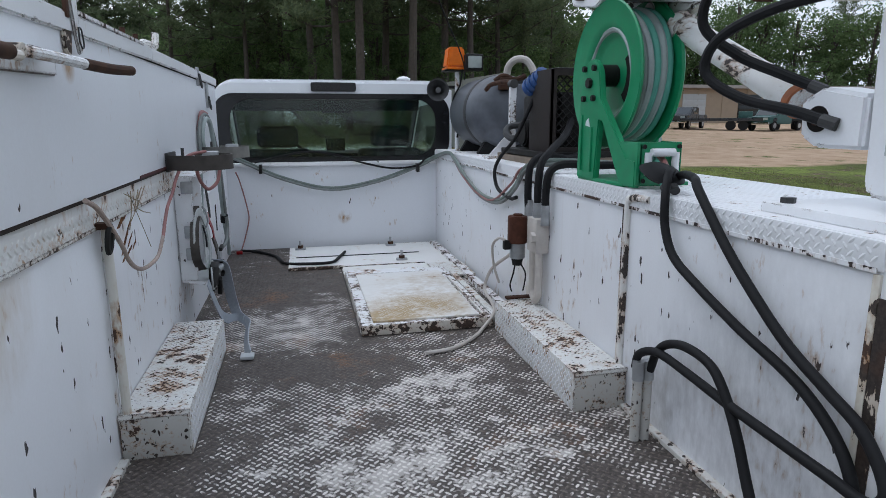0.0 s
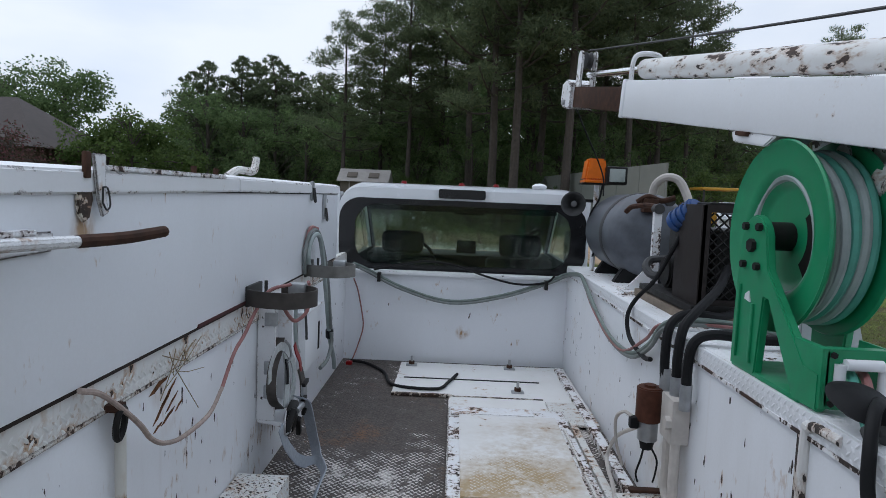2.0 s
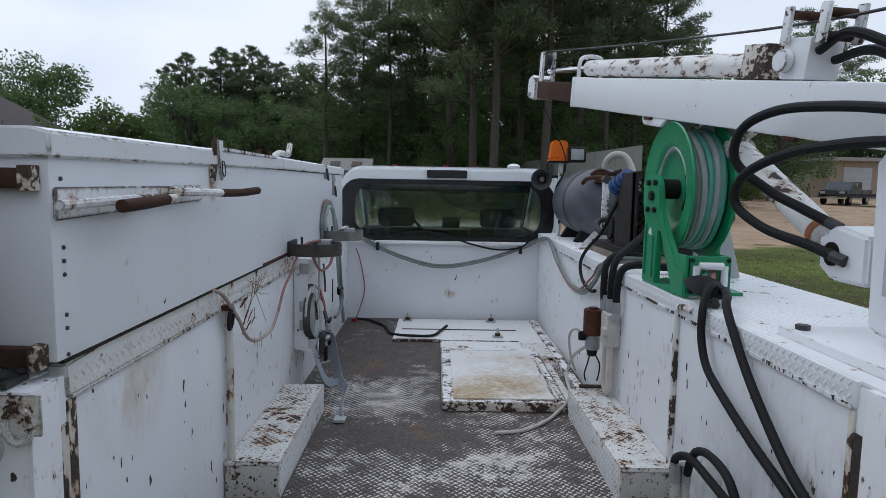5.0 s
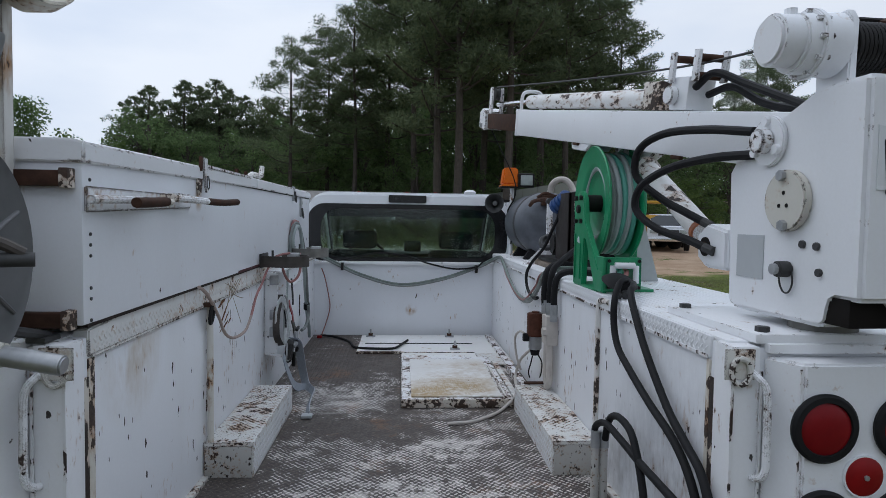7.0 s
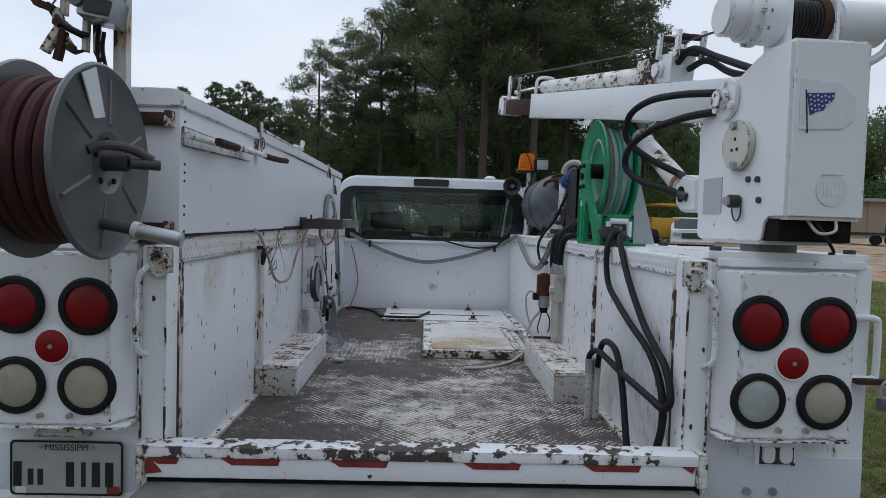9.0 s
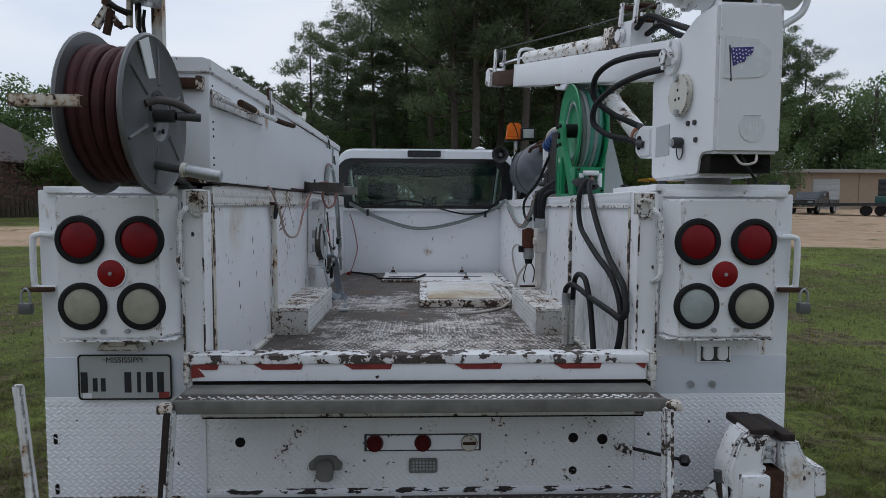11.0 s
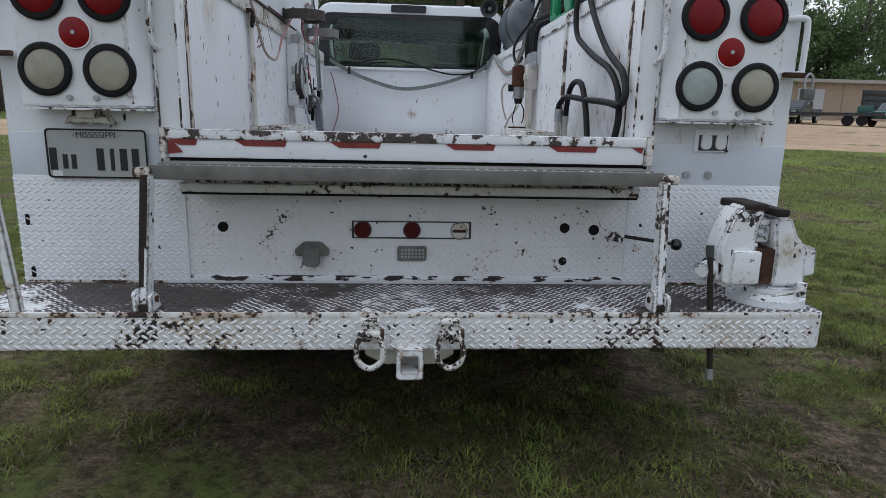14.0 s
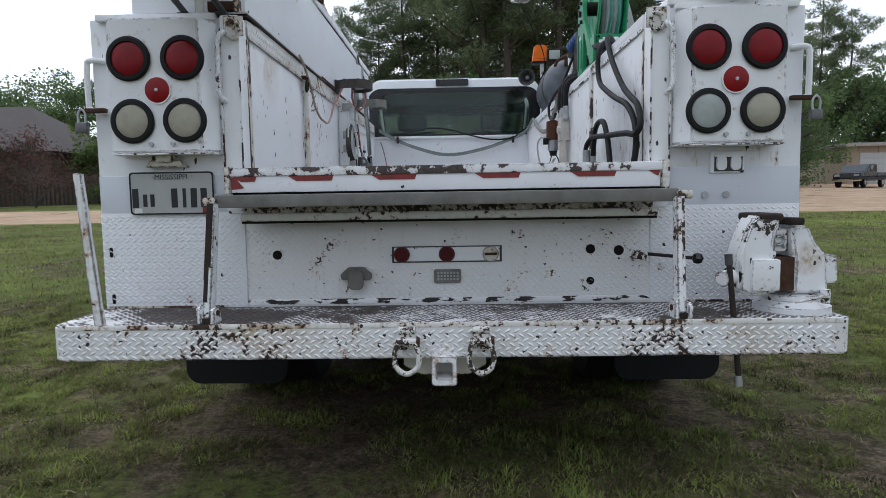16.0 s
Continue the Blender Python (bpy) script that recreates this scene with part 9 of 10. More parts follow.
def tufts(centres, radii, count, length, width, seed=0):
    """Needle slivers bristling out of flattened clumps, as one list of triangles."""
    r = np.random.default_rng(seed)
    k = len(centres)
    c = np.repeat(np.array(centres), count, axis=0)
    rad = np.repeat(np.array(radii), count)[:, None]
    d = r.normal(size=(k * count, 3))
    d /= np.linalg.norm(d, axis=1)[:, None]
    p = c + d * rad * np.array([1.0, 1.0, 0.52]) * r.uniform(0.05, 1.0, (k * count, 1)) ** 0.5
    out = d + r.normal(scale=0.55, size=d.shape) + np.array([0, 0, 0.25])
    out /= np.linalg.norm(out, axis=1)[:, None]
    side = np.cross(out, r.normal(size=d.shape))
    side /= np.linalg.norm(side, axis=1)[:, None]
    ln = length * r.uniform(0.6, 1.3, (k * count, 1))
    wd = width * r.uniform(0.6, 1.3, (k * count, 1))
    tri = np.stack([p - side * wd * 0.5, p + side * wd * 0.5, p + out * ln], 1)
    return tri.reshape(-1, 3).tolist(), np.arange(3 * k * count).reshape(-1, 3).tolist()


def crown_mesh(name, vf, mat):
    me = bpy.data.meshes.new(name)
    me.from_pydata(vf[0], [], vf[1])
    me.materials.append(mat)
    return me


def pine(seed, height, bare=0.42, spread=3.4, limbs=34, cone=False):
    """A tall loblolly pine: bare tapering trunk, spreading limbs, tufted needle clumps."""
    r = random.Random(seed)
    tree = thing("pine_tree", (0, 0, 0), "tall dark green pine with a bare lower trunk", "tree", "pine woods")
    wood = bmesh.new()
    bend = [Vector((0.10 * math.sin(i * 0.9 + seed) * i / 4, 0.10 * math.cos(i * 0.7 + seed) * i / 4, -0.6 + (height + 0.6) * i / 9)) for i in range(10)]
    ringrows = []
    for i, p in enumerate(bend):
        rad = 0.26 * (1 - 0.9 * i / 9) + 0.012
        ringrows.append([wood.verts.new(p + Vector((rad * math.cos(2 * math.pi * k / 9), rad * math.sin(2 * math.pi * k / 9), 0))) for k in range(9)])
    for a, b in zip(ringrows, ringrows[1:]):
        for k in range(9):
            wood.faces.new((a[k], a[(k + 1) % 9], b[(k + 1) % 9], b[k]))
    centres, radii = [], []
    for k in range(limbs):
        u = ((k + r.random()) / limbs) ** (1.35 if cone else 0.9)
        h = height * (bare + (0.98 - bare) * u)
        reach = spread * (0.55 + 0.95 * u - 1.25 * u * u) * r.uniform(0.55, 1.2)
        if cone:
            reach = spread * (1.04 - u) ** 0.64 * r.uniform(0.55, 1.25)
        a = k * 2.4 + r.uniform(-0.5, 0.5)
        root = Vector((0, 0, h))
        tip = root + Vector((math.cos(a) * reach, math.sin(a) * reach, reach * r.uniform(0.02, 0.45)))
        mid = (root + tip) / 2 + Vector((0, 0, -0.10 * reach))
        tube([root, mid, tip], 0.045 * (1.2 - u), 5, wood, steps=2)
        for q in range(max(3, int(reach * (3.6 if cone else 3.0)))):
            t = r.uniform(0.15, 1.0) if cone else r.uniform(0.42, 1.06)
            wide = 0.16 * reach * (0.3 + t)
            c = root.lerp(tip, t) + Vector((r.uniform(-wide, wide), r.uniform(-wide, wide), r.uniform(-0.10, 0.35)))
            centres.append(tuple(c))
            radii.append(r.uniform(0.45, 0.95) * (0.90 - 0.70 * u if cone else 1.0))
    part("trunk", wood, BARK, tree)
    crown = new("crown", crown_mesh("crown", tufts(centres, radii, 32 if cone else 56, 0.27, 0.100 if cone else 0.088, seed), NEEDLES))
    crown.parent = tree
    return tree


def broadleaf(seed, height, width, mat, name="broadleaf_tree", label="dense green broadleaf tree at the wood edge", low=0.12, count=74, leaf=0.24, group="wood edge trees"):
    """A tree with forking limbs and a loose, lobed crown."""
    r = random.Random(seed)
    tree = thing(name, (0, 0, 0), label, "tree" if "tree" in name else "bush", group)
    wood = bmesh.new()
    tube([(0, 0, -0.5), (0.05, 0, height * 0.25), (0.1, 0.05, height * 0.55), (0.0, 0.1, height * 0.9)], 0.028 * height * 0.5, 7, wood, steps=3)
    centres, radii = [], []
    lobes = 26
    for i in range(lobes):
        u = low + (0.97 - low) * (i + r.random()) / lobes
        reach = width * (0.25 + 0.8 * math.sin(math.pi * min(1.0, 0.18 + 0.80 * u)) ** 0.8) * r.uniform(0.35, 0.95)
        a = r.uniform(0, 2 * math.pi)
        tip = Vector((math.cos(a) * reach, math.sin(a) * reach, height * u))
        tube([(0.05, 0.03, height * max(0.05, u - 0.22)), tip * 0.5 + Vector((0, 0, height * u * 0.5)), tip], 0.03, 5, wood, steps=2)
        size = r.uniform(0.16, 0.27) * width
        for q in range(3):
            centres.append(tuple(tip + Vector((r.gauss(0, 0.4), r.gauss(0, 0.4), r.gauss(0, 0.25))) * size * 1.5))
            radii.append(size * r.uniform(0.8, 1.2))
    part("trunk", wood, BARK, tree)
    crown = new("crown", crown_mesh("crown", spray(centres, radii, count, leaf, leaf * 0.55, 0.25, seed, 0.25), mat))
    crown.parent = tree
    return tree


def stand(tree, x, y, turn, scale, first=False):
    m = pose(x, y, rise(x, y) - 0.1, 0, 0, turn)
    if first:
        tree.matrix_basis = m @ Matrix.Diagonal((scale, scale, scale, 1))
        return tree
    t = copy_thing(tree, m)
    t.scale = (scale, scale, scale)
    return t


def at(az, d):
    """A spot d metres from the rear of the truck, az degrees to the right of straight ahead."""
    return d * math.sin(radians(az)), -2.0 + d * math.cos(radians(az))


pines = [pine(11, 22.0, 0.36, 5.4, 46), pine(23, 20.0, 0.28, 5.0, 46), pine(37, 13.6, 0.05, 4.6, 96, True)]
leafy = [broadleaf(5, 9.0, 4.0, LEAVES), broadleaf(8, 8.0, 3.6, LEAVES, low=0.05)]
oak = broadleaf(31, 9.5, 4.8, LEAVES, label="round dark green shade tree beyond the house", low=0.32, count=150, leaf=0.27)
x, y = at(-31.8, 66)
stand(oak, x, y, 0, 1.12, True)
x, y = at(-35.6, 70)
stand(oak, x, y, 130, 1.1)
used = set()


def plant(kind, i, az, d, scale, turn):
    x, y = at(az, d)
    key = (kind, i)
    stand((pines if kind == "p" else leafy)[i], x, y, turn, scale, key not in used)
    used.add(key)


# the tall pine stand straight ahead
for az, d, k, sc, tn in ((-10.0, 43, 1, 0.64, 60), (-6.8, 47, 0, 0.68, 190), (-4.4, 43, 0, 0.70, 10), (-1.4, 46, 1, 0.90, 80), (1.0, 42, 0, 0.98, 140), (3.0, 37, 1, 1.04, 200), (4.9, 36, 0, 1.06, 260),
                         (7.2, 44, 1, 1.1, 290), (9.4, 36, 0, 1.04, 320), (12.4, 42, 1, 1.12, 40), (14.6, 41, 0, 0.94, 100), (17.0, 46, 1, 0.90, 160), (19.2, 47, 0, 0.72, 220), (21.6, 54, 1, 0.62, 20),
                         (2.5, 56, 0, 1.1, 33), (6.0, 54, 1, 1.15, 300), (9.0, 55, 1, 1.1, 77), (12.0, 57, 0, 1.1, 190), (-2.5, 56, 1, 0.98, 250), (15.5, 55, 1, 1.1, 10)):
    plant("p", k, az, d, sc, tn)
# smaller conifers and leafy trees to the left of it
for az, d, k, sc, tn in ((-22.6, 60, 2, 0.80, 0), (-21.4, 58, 2, 0.85, 40), (-20.0, 60, 2, 0.78, 0), (-18.7, 58, 2, 0.90, 50), (-17.5, 61, 2, 0.91, 100), (-16.1, 58, 2, 0.92, 150), (-15.2, 62, 2, 0.89, 20), (-13.8, 60, 2, 0.85, 210), (-12.0, 58, 2, 0.78, 270), (-10.0, 60, 2, 0.80, 300), (-8.0, 60, 2, 0.84, 30), (-6, 62, 2, 0.96, 80)):
    plant("p", k, az, d, sc, tn)
for az, d, k, sc, tn in ((-21.4, 52, 0, 0.94, 20), (-22.2, 56, 1, 1.00, 200), (-18.4, 50, 1, 0.84, 90), (-15.8, 52, 0, 0.80, 160), (-13.2, 49, 1, 0.84, 230), (-10.4, 52, 0, 0.84, 300), (-7.5, 50, 1, 0.86, 15),
                         (-4.0, 49, 0, 0.85, 75), (-0.5, 50, 1, 0.95, 130), (3.0, 50, 0, 0.95, 190), (6.5, 49, 1, 0.95, 250), (10.0, 50, 0, 0.95, 310), (13.5, 49, 1, 0.90, 45),
                         (16.5, 48, 0, 0.90, 105), (19.5, 52, 1, 0.85, 165), (22.5, 56, 0, 0.95, 225), (25.5, 60, 1, 1.0, 285), (28.2, 62, 0, 1.05, 345),
                         (30.5, 96, 1, 1.62, 60), (32.6, 94, 0, 1.60, 120), (34.6, 96, 1, 1.62, 180), (36.6, 94, 0, 1.80, 240), (38.8, 96, 1, 1.75, 10), (41.0, 97, 0, 1.6, 75), (43.4, 98, 1, 1.7, 200), (46.0, 97, 0, 1.55, 140), (49.0, 98, 1, 1.5, 310),
                         (-8.6, 47, 0, 0.72, 40), (-6.0, 46, 1, 0.78, 110), (-3.4, 45, 0, 0.72, 200), (-1.0, 45, 1, 0.74, 280), (1.2, 41, 0, 0.60, 350), (6.4, 43, 1, 0.55, 70), (12.6, 40, 0, 0.6, 140),
                         (31.6, 102, 0, 1.7, 20), (33.8, 102, 1, 1.7, 330), (37.6, 102, 0, 1.85, 80)):
    plant("l", k, az, d, sc, tn)
for az, d, k, sc, tn in ((30.0, 96, 1, 1.20, 40), (31.9, 98, 0, 1.04, 110), (26.0, 66, 2, 1.0, 10), (28.4, 70, 1, 0.75, 0), (43.8, 102, 1, 0.85, 60)):
    plant("p", k, az, d, sc, tn)
# trees at the far left, and bushes
for az, d, k, sc, tn in ((-38.5, 70, 0, 1.15, 210), (-26.5, 72, 1, 0.72, 130), (-43, 70, 0, 1.1, 20)):
    plant("l", k, az, d, sc, tn)
pale = broadleaf(14, 4.4, 2.6, LEAVES_PALE, "pale_bush", "rounded pale green bush beyond the lawn", 0.05, 60, 0.20, "yard bushes")
x, y = at(-27.0, 44)
stand(pale, x, y, 0, 1.30, True)
for az, d, sc in ((-25.4, 46, 1.15), (-28.4, 45, 1.10), (-4.5, 41, 0.55), (24.5, 46, 0.9), (20.5, 40, 0.75)):
    x, y = at(az, d)
    stand(pale, x, y, az * 7, sc)
myrtle = broadleaf(19, 4.2, 3.0, BLOSSOM, "flowering_bush", "crape myrtle bush with fading pink blossom", 0.25, 50, 0.16, "yard bushes")
x, y = at(-34.6, 40)
stand(myrtle, x, y, 0, 0.95, True)
x, y = at(-38.5, 41)
stand(myrtle, x, y, 90, 0.95)


# dense far woods behind the single trees
wood_c, wood_r = [], []
wr = random.Random(3)
for i in range(1900):
    az = wr.uniform(-46, 52) if i % 2 else wr.uniform(-14, 24)
    d = wr.uniform(62, 78) if az < 24 else wr.uniform(98, 116)
    top = 7.5 + 2.2 * math.sin(az * 0.35) + 1.2 * math.sin(az * 1.1 + 1.0)
    if az > 24:
        top = 14.0 + 1.5 * math.sin(az * 0.4)
    if -6 < az < 22:
        top += 4.5
    if az < -24.5:
        top = 4.6
    x, y = at(az, d)
    wood_c.append((x, y, rise(x, y) + top * wr.random() ** 1.1))
    wood_r.append(wr.uniform(1.0, 2.2))
tagged(new("far_woods", crown_mesh("far_woods", spray(wood_c, wood_r, 66, 0.66, 0.35, 0.2, 9, 0.2), LEAVES)), "dark dense woods far behind the lawn", "woods", kind="stuff")


# ---- far buildings and vehicles ----
ROOF_BROWN = plain("brown_shingle_roof", (0.075, 0.062, 0.058), 0.9, 0.0, 0.25, 5, 0.2)
BRICK_BROWN = plain("brown_brick_wall", (0.12, 0.082, 0.062), 0.9, 0.0, 0.3, 8, 0.2)
FENCE_WOOD = plain("grey_fence_board", (0.105, 0.085, 0.068), 0.9, 0.0, 0.3, 3, 0.2)
TAN_METAL = plain("tan_metal_siding", (0.32, 0.25, 0.18), 0.55, 0.0, 0.08, 2, 0.0)
DOOR_GREY = plain("grey_roller_door", (0.42, 0.44, 0.45), 0.5, 0.0, 0.08, 4, 0.0)
PANEL_GREY = plain("grey_green_panel", (0.21, 0.22, 0.20), 0.6, 0.0, 0.1, 2, 0.05)
SHED_WOOD = plain("grey_shed_boards", (0.14, 0.12, 0.10), 0.9, 0.0, 0.25, 4, 0.2)
SHED_ROOF = plain("pale_metal_roof", (0.33, 0.31, 0.29), 0.6, 0.0, 0.15, 3, 0.0)
YELLOW = plain("yellow_machine_paint", (0.55, 0.30, 0.03), 0.5, 0.0, 0.15, 6, 0.0)
DARK_PAINT = plain("dark_vehicle_paint", (0.015, 0.017, 0.02), 0.3, 0.0, 0.2, 5, 0.0)
TEAL_PAINT = plain("dull_teal_paint", (0.03, 0.10, 0.09), 0.4, 0.0, 0.2, 5, 0.0)
FAR_GLASS = plain("far_window_glass", (0.02, 0.025, 0.028), 0.08, 0.0, 0.1, 2, 0.0)

# house behind the fence
hx, hy = at(-42.0, 56)
hz = rise(hx, hy)
house = thing("brick_house", (hx, hy, hz), "low brick house with a brown shingle roof", "house")


def gable(cx, cy, z0, z1, zr, lx, ly, over, mat, parent):
    """A ridge roof along x with eaves."""
    b = bmesh.new()
    pts = [(-lx - over, -ly - over, z1), (lx + over, -ly - over, z1), (lx + over, ly + over, z1), (-lx - over, ly + over, z1), (-lx + 1.5 * ly * 0.6, 0, zr), (lx - 1.5 * ly * 0.6, 0, zr)]
    v = [b.verts.new((cx + p[0], cy + p[1], p[2])) for p in pts]
    for f in ((0, 1, 5, 4), (1, 2, 5), (2, 3, 4, 5), (3, 0, 4), (3, 2, 1, 0)):
        b.faces.new([v[i] for i in f])
    return part("roof", b, mat, parent)


part("wall", block((hx - 13, hy - 4.5, hz - 0.3), (hx + 13, hy + 4.5, hz + 3.2)), BRICK_BROWN, house)
roof = gable(hx, hy, hz, hz + 3.1, hz + 6.5, 13, 4.5, 0.6, ROOF_BROWN, house)
part("roof_vent", block((hx + 3, hy - 2.6, hz + 3.9), (hx + 3.5, hy - 2.2, hz + 4.3), 0.05), DARK_GREY, roof)
for wx in (-5, -1, 5):
    win = part("window", block((hx + wx - 0.7, hy - 4.56, hz + 0.9), (hx + wx + 0.7, hy - 4.48, hz + 2.2), 0.02), WHITE_CLEAN, house)
    part("pane", block((hx + wx - 0.6, hy - 4.59, hz + 1.0), (hx + wx + 0.6, hy - 4.55, hz + 2.1)), FAR_GLASS, win)

fence = thing("board_fence", (-21, 26, 0.5), "weathered grey wooden board fence", "fence")
fx0, fy0 = at(-50, 47)
fx1, fy1 = at(-29.9, 44)
for i in range(72):
    t = i / 71
    x, y = fx0 + (fx1 - fx0) * t, fy0 + (fy1 - fy0) * t
    z = rise(x, y)
    top = 1.78 + 0.04 * math.sin(i * 2.1)
    part("board", block((x - 0.125, y - 0.012, z - 0.1), (x + 0.125, y + 0.012, z + top), 0.004), FENCE_WOOD, fence)

# small shed beyond the cab
sx, sy = at(-8.0, 40)
sz = rise(sx, sy)
shed = thing("garden_shed", (sx, sy, sz), "small grey board shed with a pale metal roof", "shed")
part("wall", block((sx - 1.35, sy - 1.2, sz - 0.1), (sx + 1.35, sy + 1.2, sz + 2.0)), SHED_WOOD, shed)
shed_roof = part("roof", prism([(sy - 1.4, sz + 1.95), (sy, sz + 2.75), (sy + 1.4, sz + 1.95)], "x", sx - 1.55, sx + 1.55, 0.02), SHED_ROOF, shed)
for wx in (-0.7, 0.6):
    part("roof_light", turned(block((-0.3, -0.3, 0.0), (0.3, 0.3, 0.05), 0.01), Matrix.Translation((sx + wx, sy - 0.75, sz + 2.34)) @ pose(0, 0, 0, 30, 0, 0)), SHED_WOOD, shed_roof)
for wx in (-0.8, 0.0, 0.8):
    part("board_trim", block((sx + wx - 0.03, sy - 1.23, sz), (sx + wx + 0.03, sy - 1.19, sz + 1.95)), SHED_ROOF, shed)

# grey panel wall beyond the beacon
px0, py0 = at(7.0, 44)
px1, py1 = at(17.4, 26)
panel_wall = thing("panel_wall", ((px0 + px1) / 2, (py0 + py1) / 2, 0.6), "plain grey-green sheet metal wall", "wall")
for i in range(8):
    a, b = Vector((px0, py0, 0)).lerp(Vector((px1, py1, 0)), i / 8), Vector((px0, py0, 0)).lerp(Vector((px1, py1, 0)), (i + 1) / 8 - 0.004)
    z = 0.2
    bm = bmesh.new()
    d = (b - a).normalized()
    n_ = Vector((-d.y, d.x, 0)) * 0.04
    vs = [bm.verts.new(p) for p in (a - n_ + Vector((0, 0, z)), b - n_ + Vector((0, 0, z)), b + n_ + Vector((0, 0, z)), a + n_ + Vector((0, 0, z)), a - n_ + Vector((0, 0, 3.72)), b - n_ + Vector((0, 0, 3.72)), b + n_ + Vector((0, 0, 3.72)), a + n_ + Vector((0, 0, 3.72)))]
    for f in ((0, 1, 2, 3), (4, 5, 6, 7), (0, 1, 5, 4), (1, 2, 6, 5), (2, 3, 7, 6), (3, 0, 4, 7)):
        bm.faces.new([vs[k] for k in f])
    part("panel", bm, PANEL_GREY, panel_wall)

# tan workshop on the far side of the yard
wx, wy = at(32.0, 72)
wz = rise(wx, wy)
shop = thing("metal_workshop", (wx + 12, wy + 6, wz), "long tan metal workshop with grey roller doors", "building")
part("wall", block((wx, wy, wz - 0.2), (wx + 34, wy + 12, wz + 3.6)), TAN_METAL, shop)
part("roof", prism([(wx - 0.5, wz + 3.6), (wx + 34.5, wz + 3.6), (wx + 34.5, wz + 3.95), (wx - 0.5, wz + 3.95)], "y", wy - 0.6, wy + 12.5, 0.03), SHED_ROOF, shop)
for dx, mat in ((1.2, DOOR_GREY), (8.0, FAR_GLASS), (14.5, FAR_GLASS), (21.0, DOOR_GREY)):
    door = part("roller_door", block((wx + dx, wy - 0.05, wz), (wx + dx + 2.8, wy + 0.05, wz + 3.0), 0.01), mat, shop)
    for k in range(5):
        part("slat", block((wx + dx + 0.05, wy - 0.07, wz + 0.1 + k * 0.58), (wx + dx + 2.75, wy - 0.045, wz + 0.62 + k * 0.58), 0.01), mat, door)
for dx in range(0, 30, 3):
    part("siding_rib", block((wx + dx - 0.04, wy - 0.06, wz), (wx + dx + 0.04, wy + 0.01, wz + 3.58)), TAN_METAL, shop)


def far_pickup(x, y, turn, body, name, label, flat=False, long=5.4):
    """A plain pickup or flatbed, nose along -y before the turn."""
    z = rise(x, y)
    t = thing(name, (x, y, z), label, "truck", "parked trucks")
    m = pose(x, y, z, 0, 0, turn)

    def add(nm, bm, mat, parent=t):
        return part(nm, turned(bm, m), mat, parent)
    add("cab", prism([(-2.5, 0.55), (-2.5, 1.05), (-1.35, 1.15), (-0.75, 1.75), (0.55, 1.78), (0.70, 1.1), (0.70, 0.5)], "x", -0.95, 0.95, 0.06), body)
    if flat:
        add("flat_deck", block((-1.15, 0.8, 0.95), (1.15, long, 1.10), 0.02), DARK_PAINT)
        add("head_board", block((-1.1, 0.78, 1.1), (1.1, 0.86, 1.75), 0.02), DARK_PAINT)
    else:
        add("cargo_bed", block((-0.97, 0.72, 0.55), (0.97, 2.9, 1.15), 0.05), body)
    add("windscreen", prism([(-1.33, 1.17), (-0.80, 1.68), (-0.83, 1.70), (-1.38, 1.19)], "x", -0.80, 0.80), FAR_GLASS)
    for s in (-1, 1):
        add("side_glass", block((s * 0.955 - 0.01, -0.75, 1.2), (s * 0.955 + 0.01, 0.45, 1.65), 0.01), FAR_GLASS)
        add("headlamp", block((s * 0.66 - 0.18, -2.54, 0.82), (s * 0.66 + 0.18, -2.48, 1.0), 0.02), GREY_LENS)
        for wy_ in (-1.7, 1.8) + ((long - 0.9,) if flat else ()):
            w = add("wheel", lathe([(0.0, -0.12), (0.36, -0.12), (0.39, -0.08), (0.39, 0.08), (0.36, 0.12), (0.0, 0.12)], Matrix.Translation((s * 0.85, wy_, 0.39)) @ pose(0, 0, 0, 0, 90, 0), 20), BLACK_RUBBER)
            add("rim", rod((s * 0.85 + s * 0.10, wy_, 0.39), (s * 0.85 + s * 0.135, wy_, 0.39), 0.20, seg=14), GALV, w)
    add("grille", block((-0.46, -2.54, 0.72), (0.46, -2.49, 1.0), 0.01), DARK_GREY)
    add("bumper", block((-0.98, -2.62, 0.45), (0.98, -2.48, 0.66), 0.03), CHROME)
    return t


x, y = at(23.2, 34)
far_pickup(x, y, -22, CAB_WHITE, "pickup_truck", "white pickup facing across the dirt yard")
x, y = at(32.9, 58)
far_pickup(x, y, -52, DARK_PAINT, "pickup_truck", "dark pickup hitched to a flat trailer")
x, y = at(39.6, 57)
far_pickup(x, y, -70, TEAL_PAINT, "flatbed_truck", "dull teal flatbed truck on the dirt yard", True, 5.4)
x, y = at(44.5, 56)
far_pickup(x, y, 200, CAB_WHITE, "service_pickup", "old white work truck on the dirt yard", False)

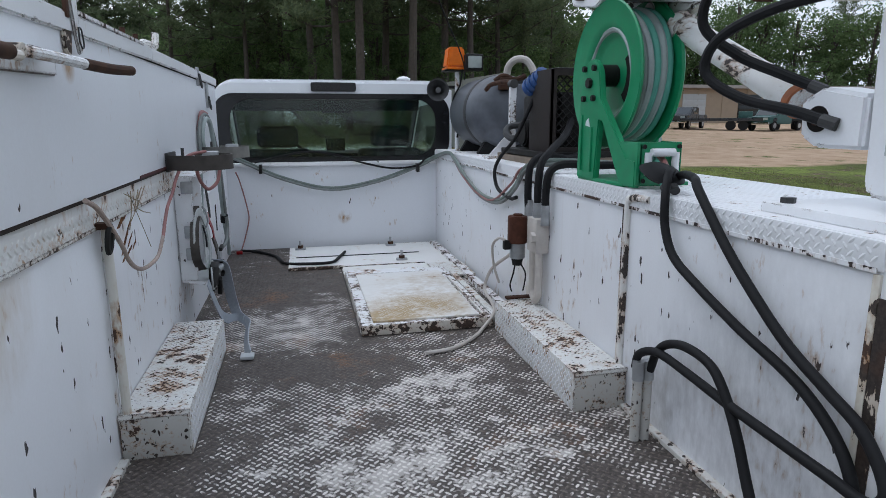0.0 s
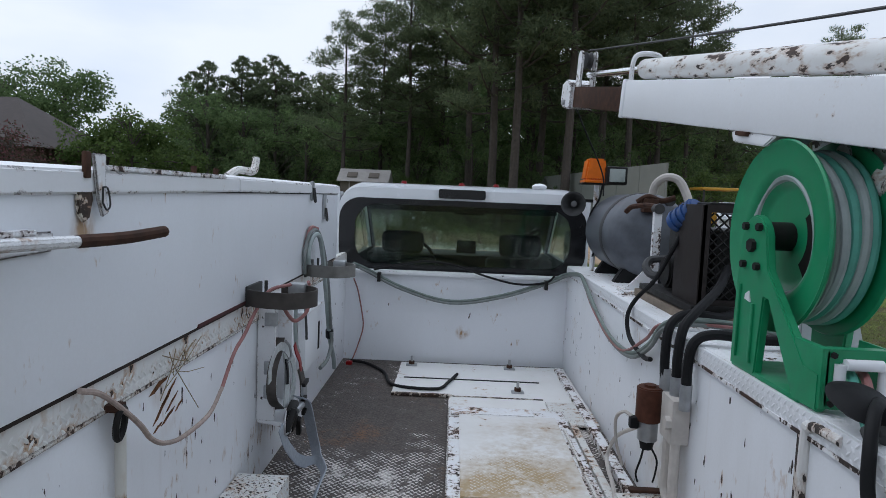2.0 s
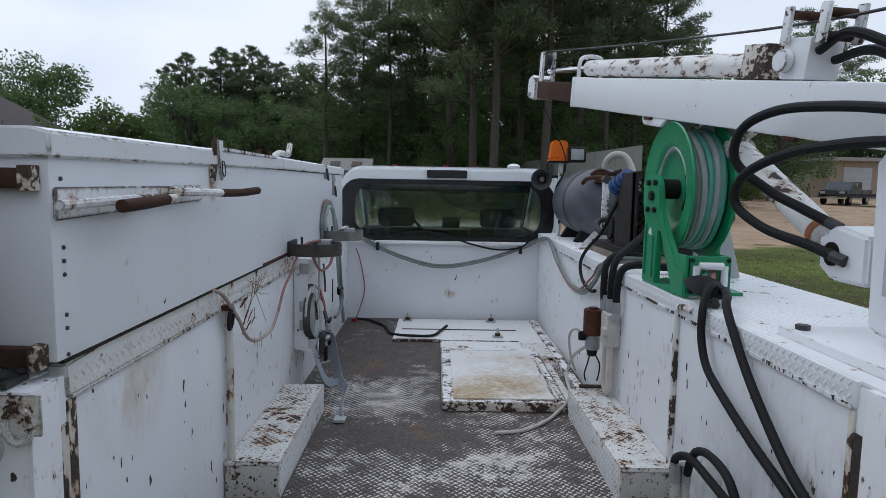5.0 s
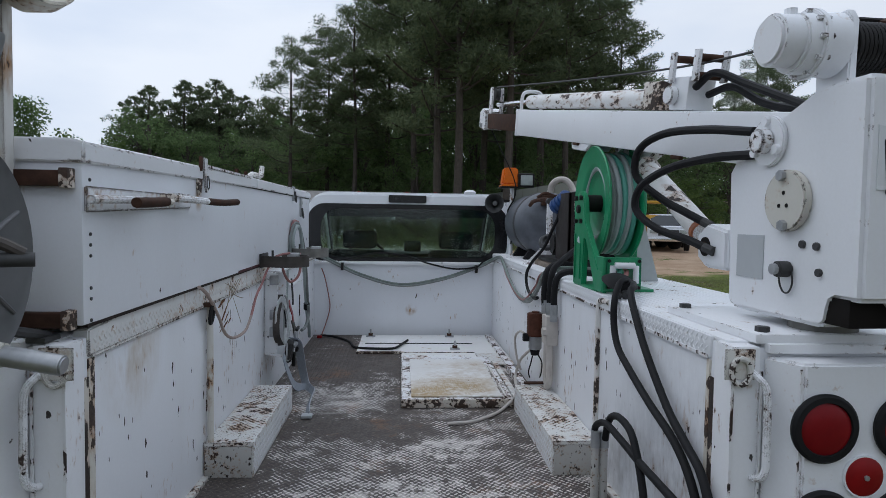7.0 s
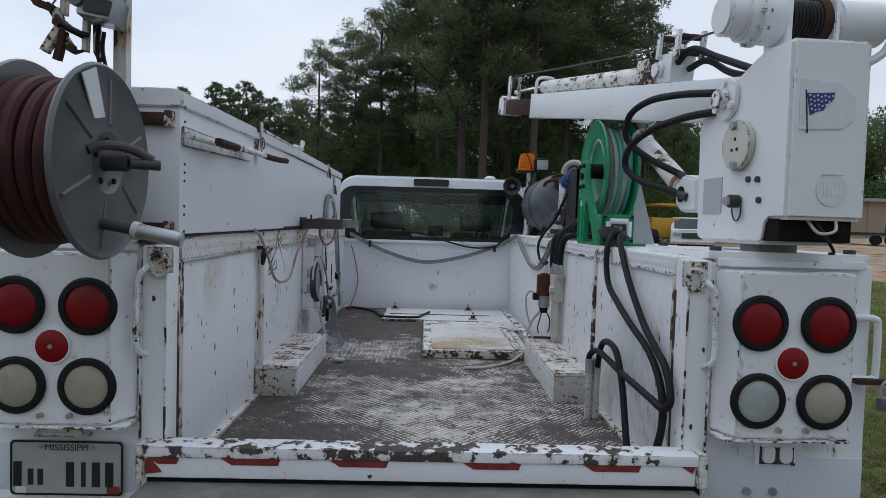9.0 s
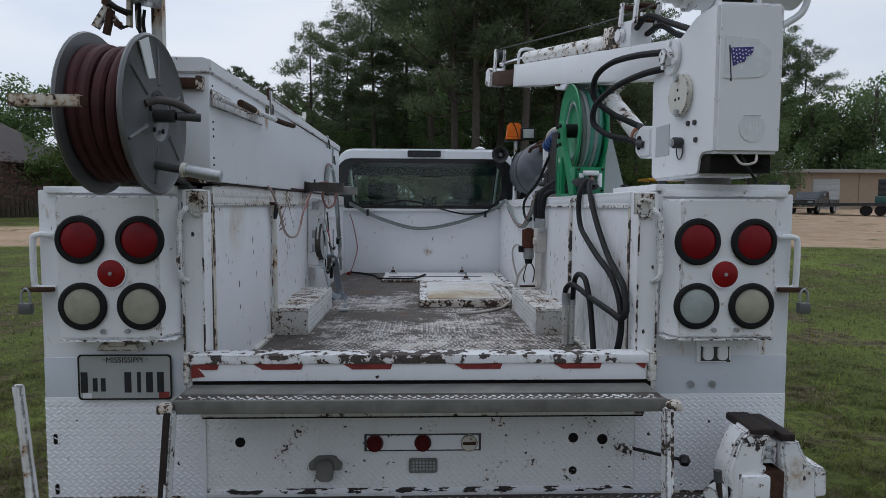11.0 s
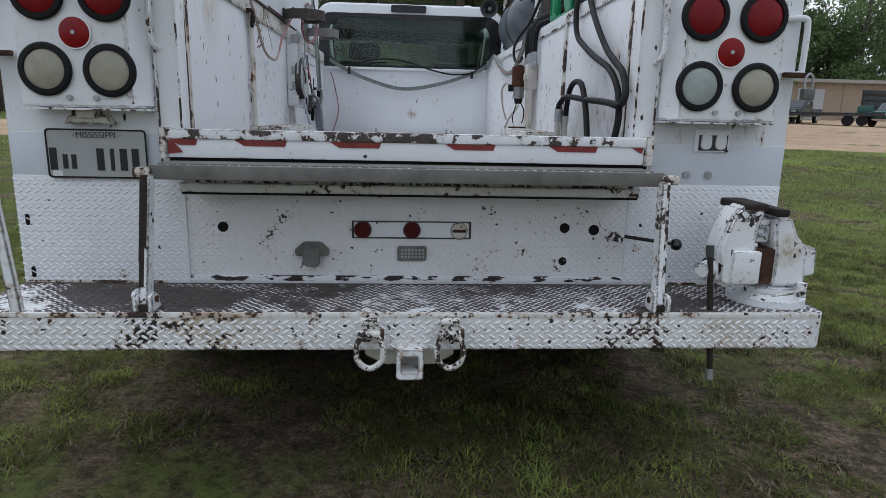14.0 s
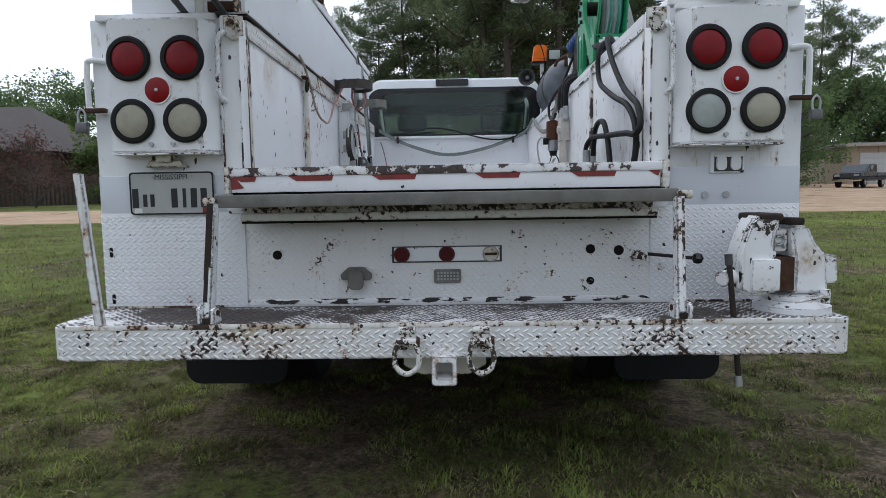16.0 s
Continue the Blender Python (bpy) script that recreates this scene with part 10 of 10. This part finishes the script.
# long flat trailer behind the dark pickup
tx, ty = at(36.0, 56)
tz = rise(tx, ty)
trailer = thing("flatbed_trailer", (tx, ty, tz), "long dark flatbed trailer with low tandem wheels", "trailer")
TT = pose(tx, ty, tz, 0, 0, -38)
part("deck", turned(block((-3.4, -1.1, 0.78), (3.6, 1.1, 0.94), 0.02), TT), DARK_PAINT, trailer, "plank deck on dark steel")
part("rub_rail", turned(block((-3.4, -1.16, 0.70), (3.6, -1.10, 0.82), 0.01), TT), DARK_GREY, trailer)
part("gooseneck", turned(prism([(-4.6, 1.0), (-4.6, 1.2), (-3.2, 1.0), (-3.2, 0.75)], "y", -0.3, 0.3, 0.02), TT), DARK_PAINT, trailer)
part("cargo_box", turned(block((0.9, -0.5, 0.94), (1.9, 0.5, 1.45), 0.04), TT), TEAL_PAINT, trailer, "dull teal tank lashed on the deck")
for dx in (0.4, 1.3):
    for s in (-1, 1):
        part("wheel", turned(lathe([(0.0, -0.12), (0.34, -0.12), (0.38, -0.08), (0.38, 0.08), (0.34, 0.12), (0.0, 0.12)], Matrix.Translation((dx, s * 1.0, 0.38)) @ pose(0, 0, 0, 90, 0, 0), 18), TT), BLACK_RUBBER, trailer)

# yellow machine behind the tank
mx, my = at(21.5, 34)
mz = rise(mx, my)
loader = thing("yellow_loader", (mx, my, mz), "yellow loader parked in the yard", "machine")
part("body", block((mx - 1.3, my - 1.0, mz + 0.7), (mx + 1.3, my + 1.2, mz + 1.7), 0.1), YELLOW, loader)
part("canopy", block((mx - 1.0, my - 0.8, mz + 2.3), (mx + 0.9, my + 0.9, mz + 2.42), 0.04), YELLOW, loader)
for s in (-1, 1):
    part("canopy_post", rod((mx + s * 0.85, my - 0.6, mz + 1.6), (mx + s * 0.85, my - 0.6, mz + 2.35), 0.05, seg=8), DARK_GREY, loader)
    for dy in (-0.7, 0.9):
        part("wheel", lathe([(0.0, -0.2), (0.55, -0.2), (0.6, -0.12), (0.6, 0.12), (0.55, 0.2), (0.0, 0.2)], Matrix.Translation((mx + s * 1.2, my + dy, mz + 0.6)) @ pose(0, 0, 0, 0, 90, 0), 20), BLACK_RUBBER, loader)

# overhead cable between poles out of view
wire = tube([(-60, 30, 14.5), (-20, 29, 13.4), (20, 28, 13.6), (60, 27, 14.8)], 0.02, 5, steps=8)
single("power_line", wire, BLACK_RUBBER, "thin overhead power cable against the sky", "cable")
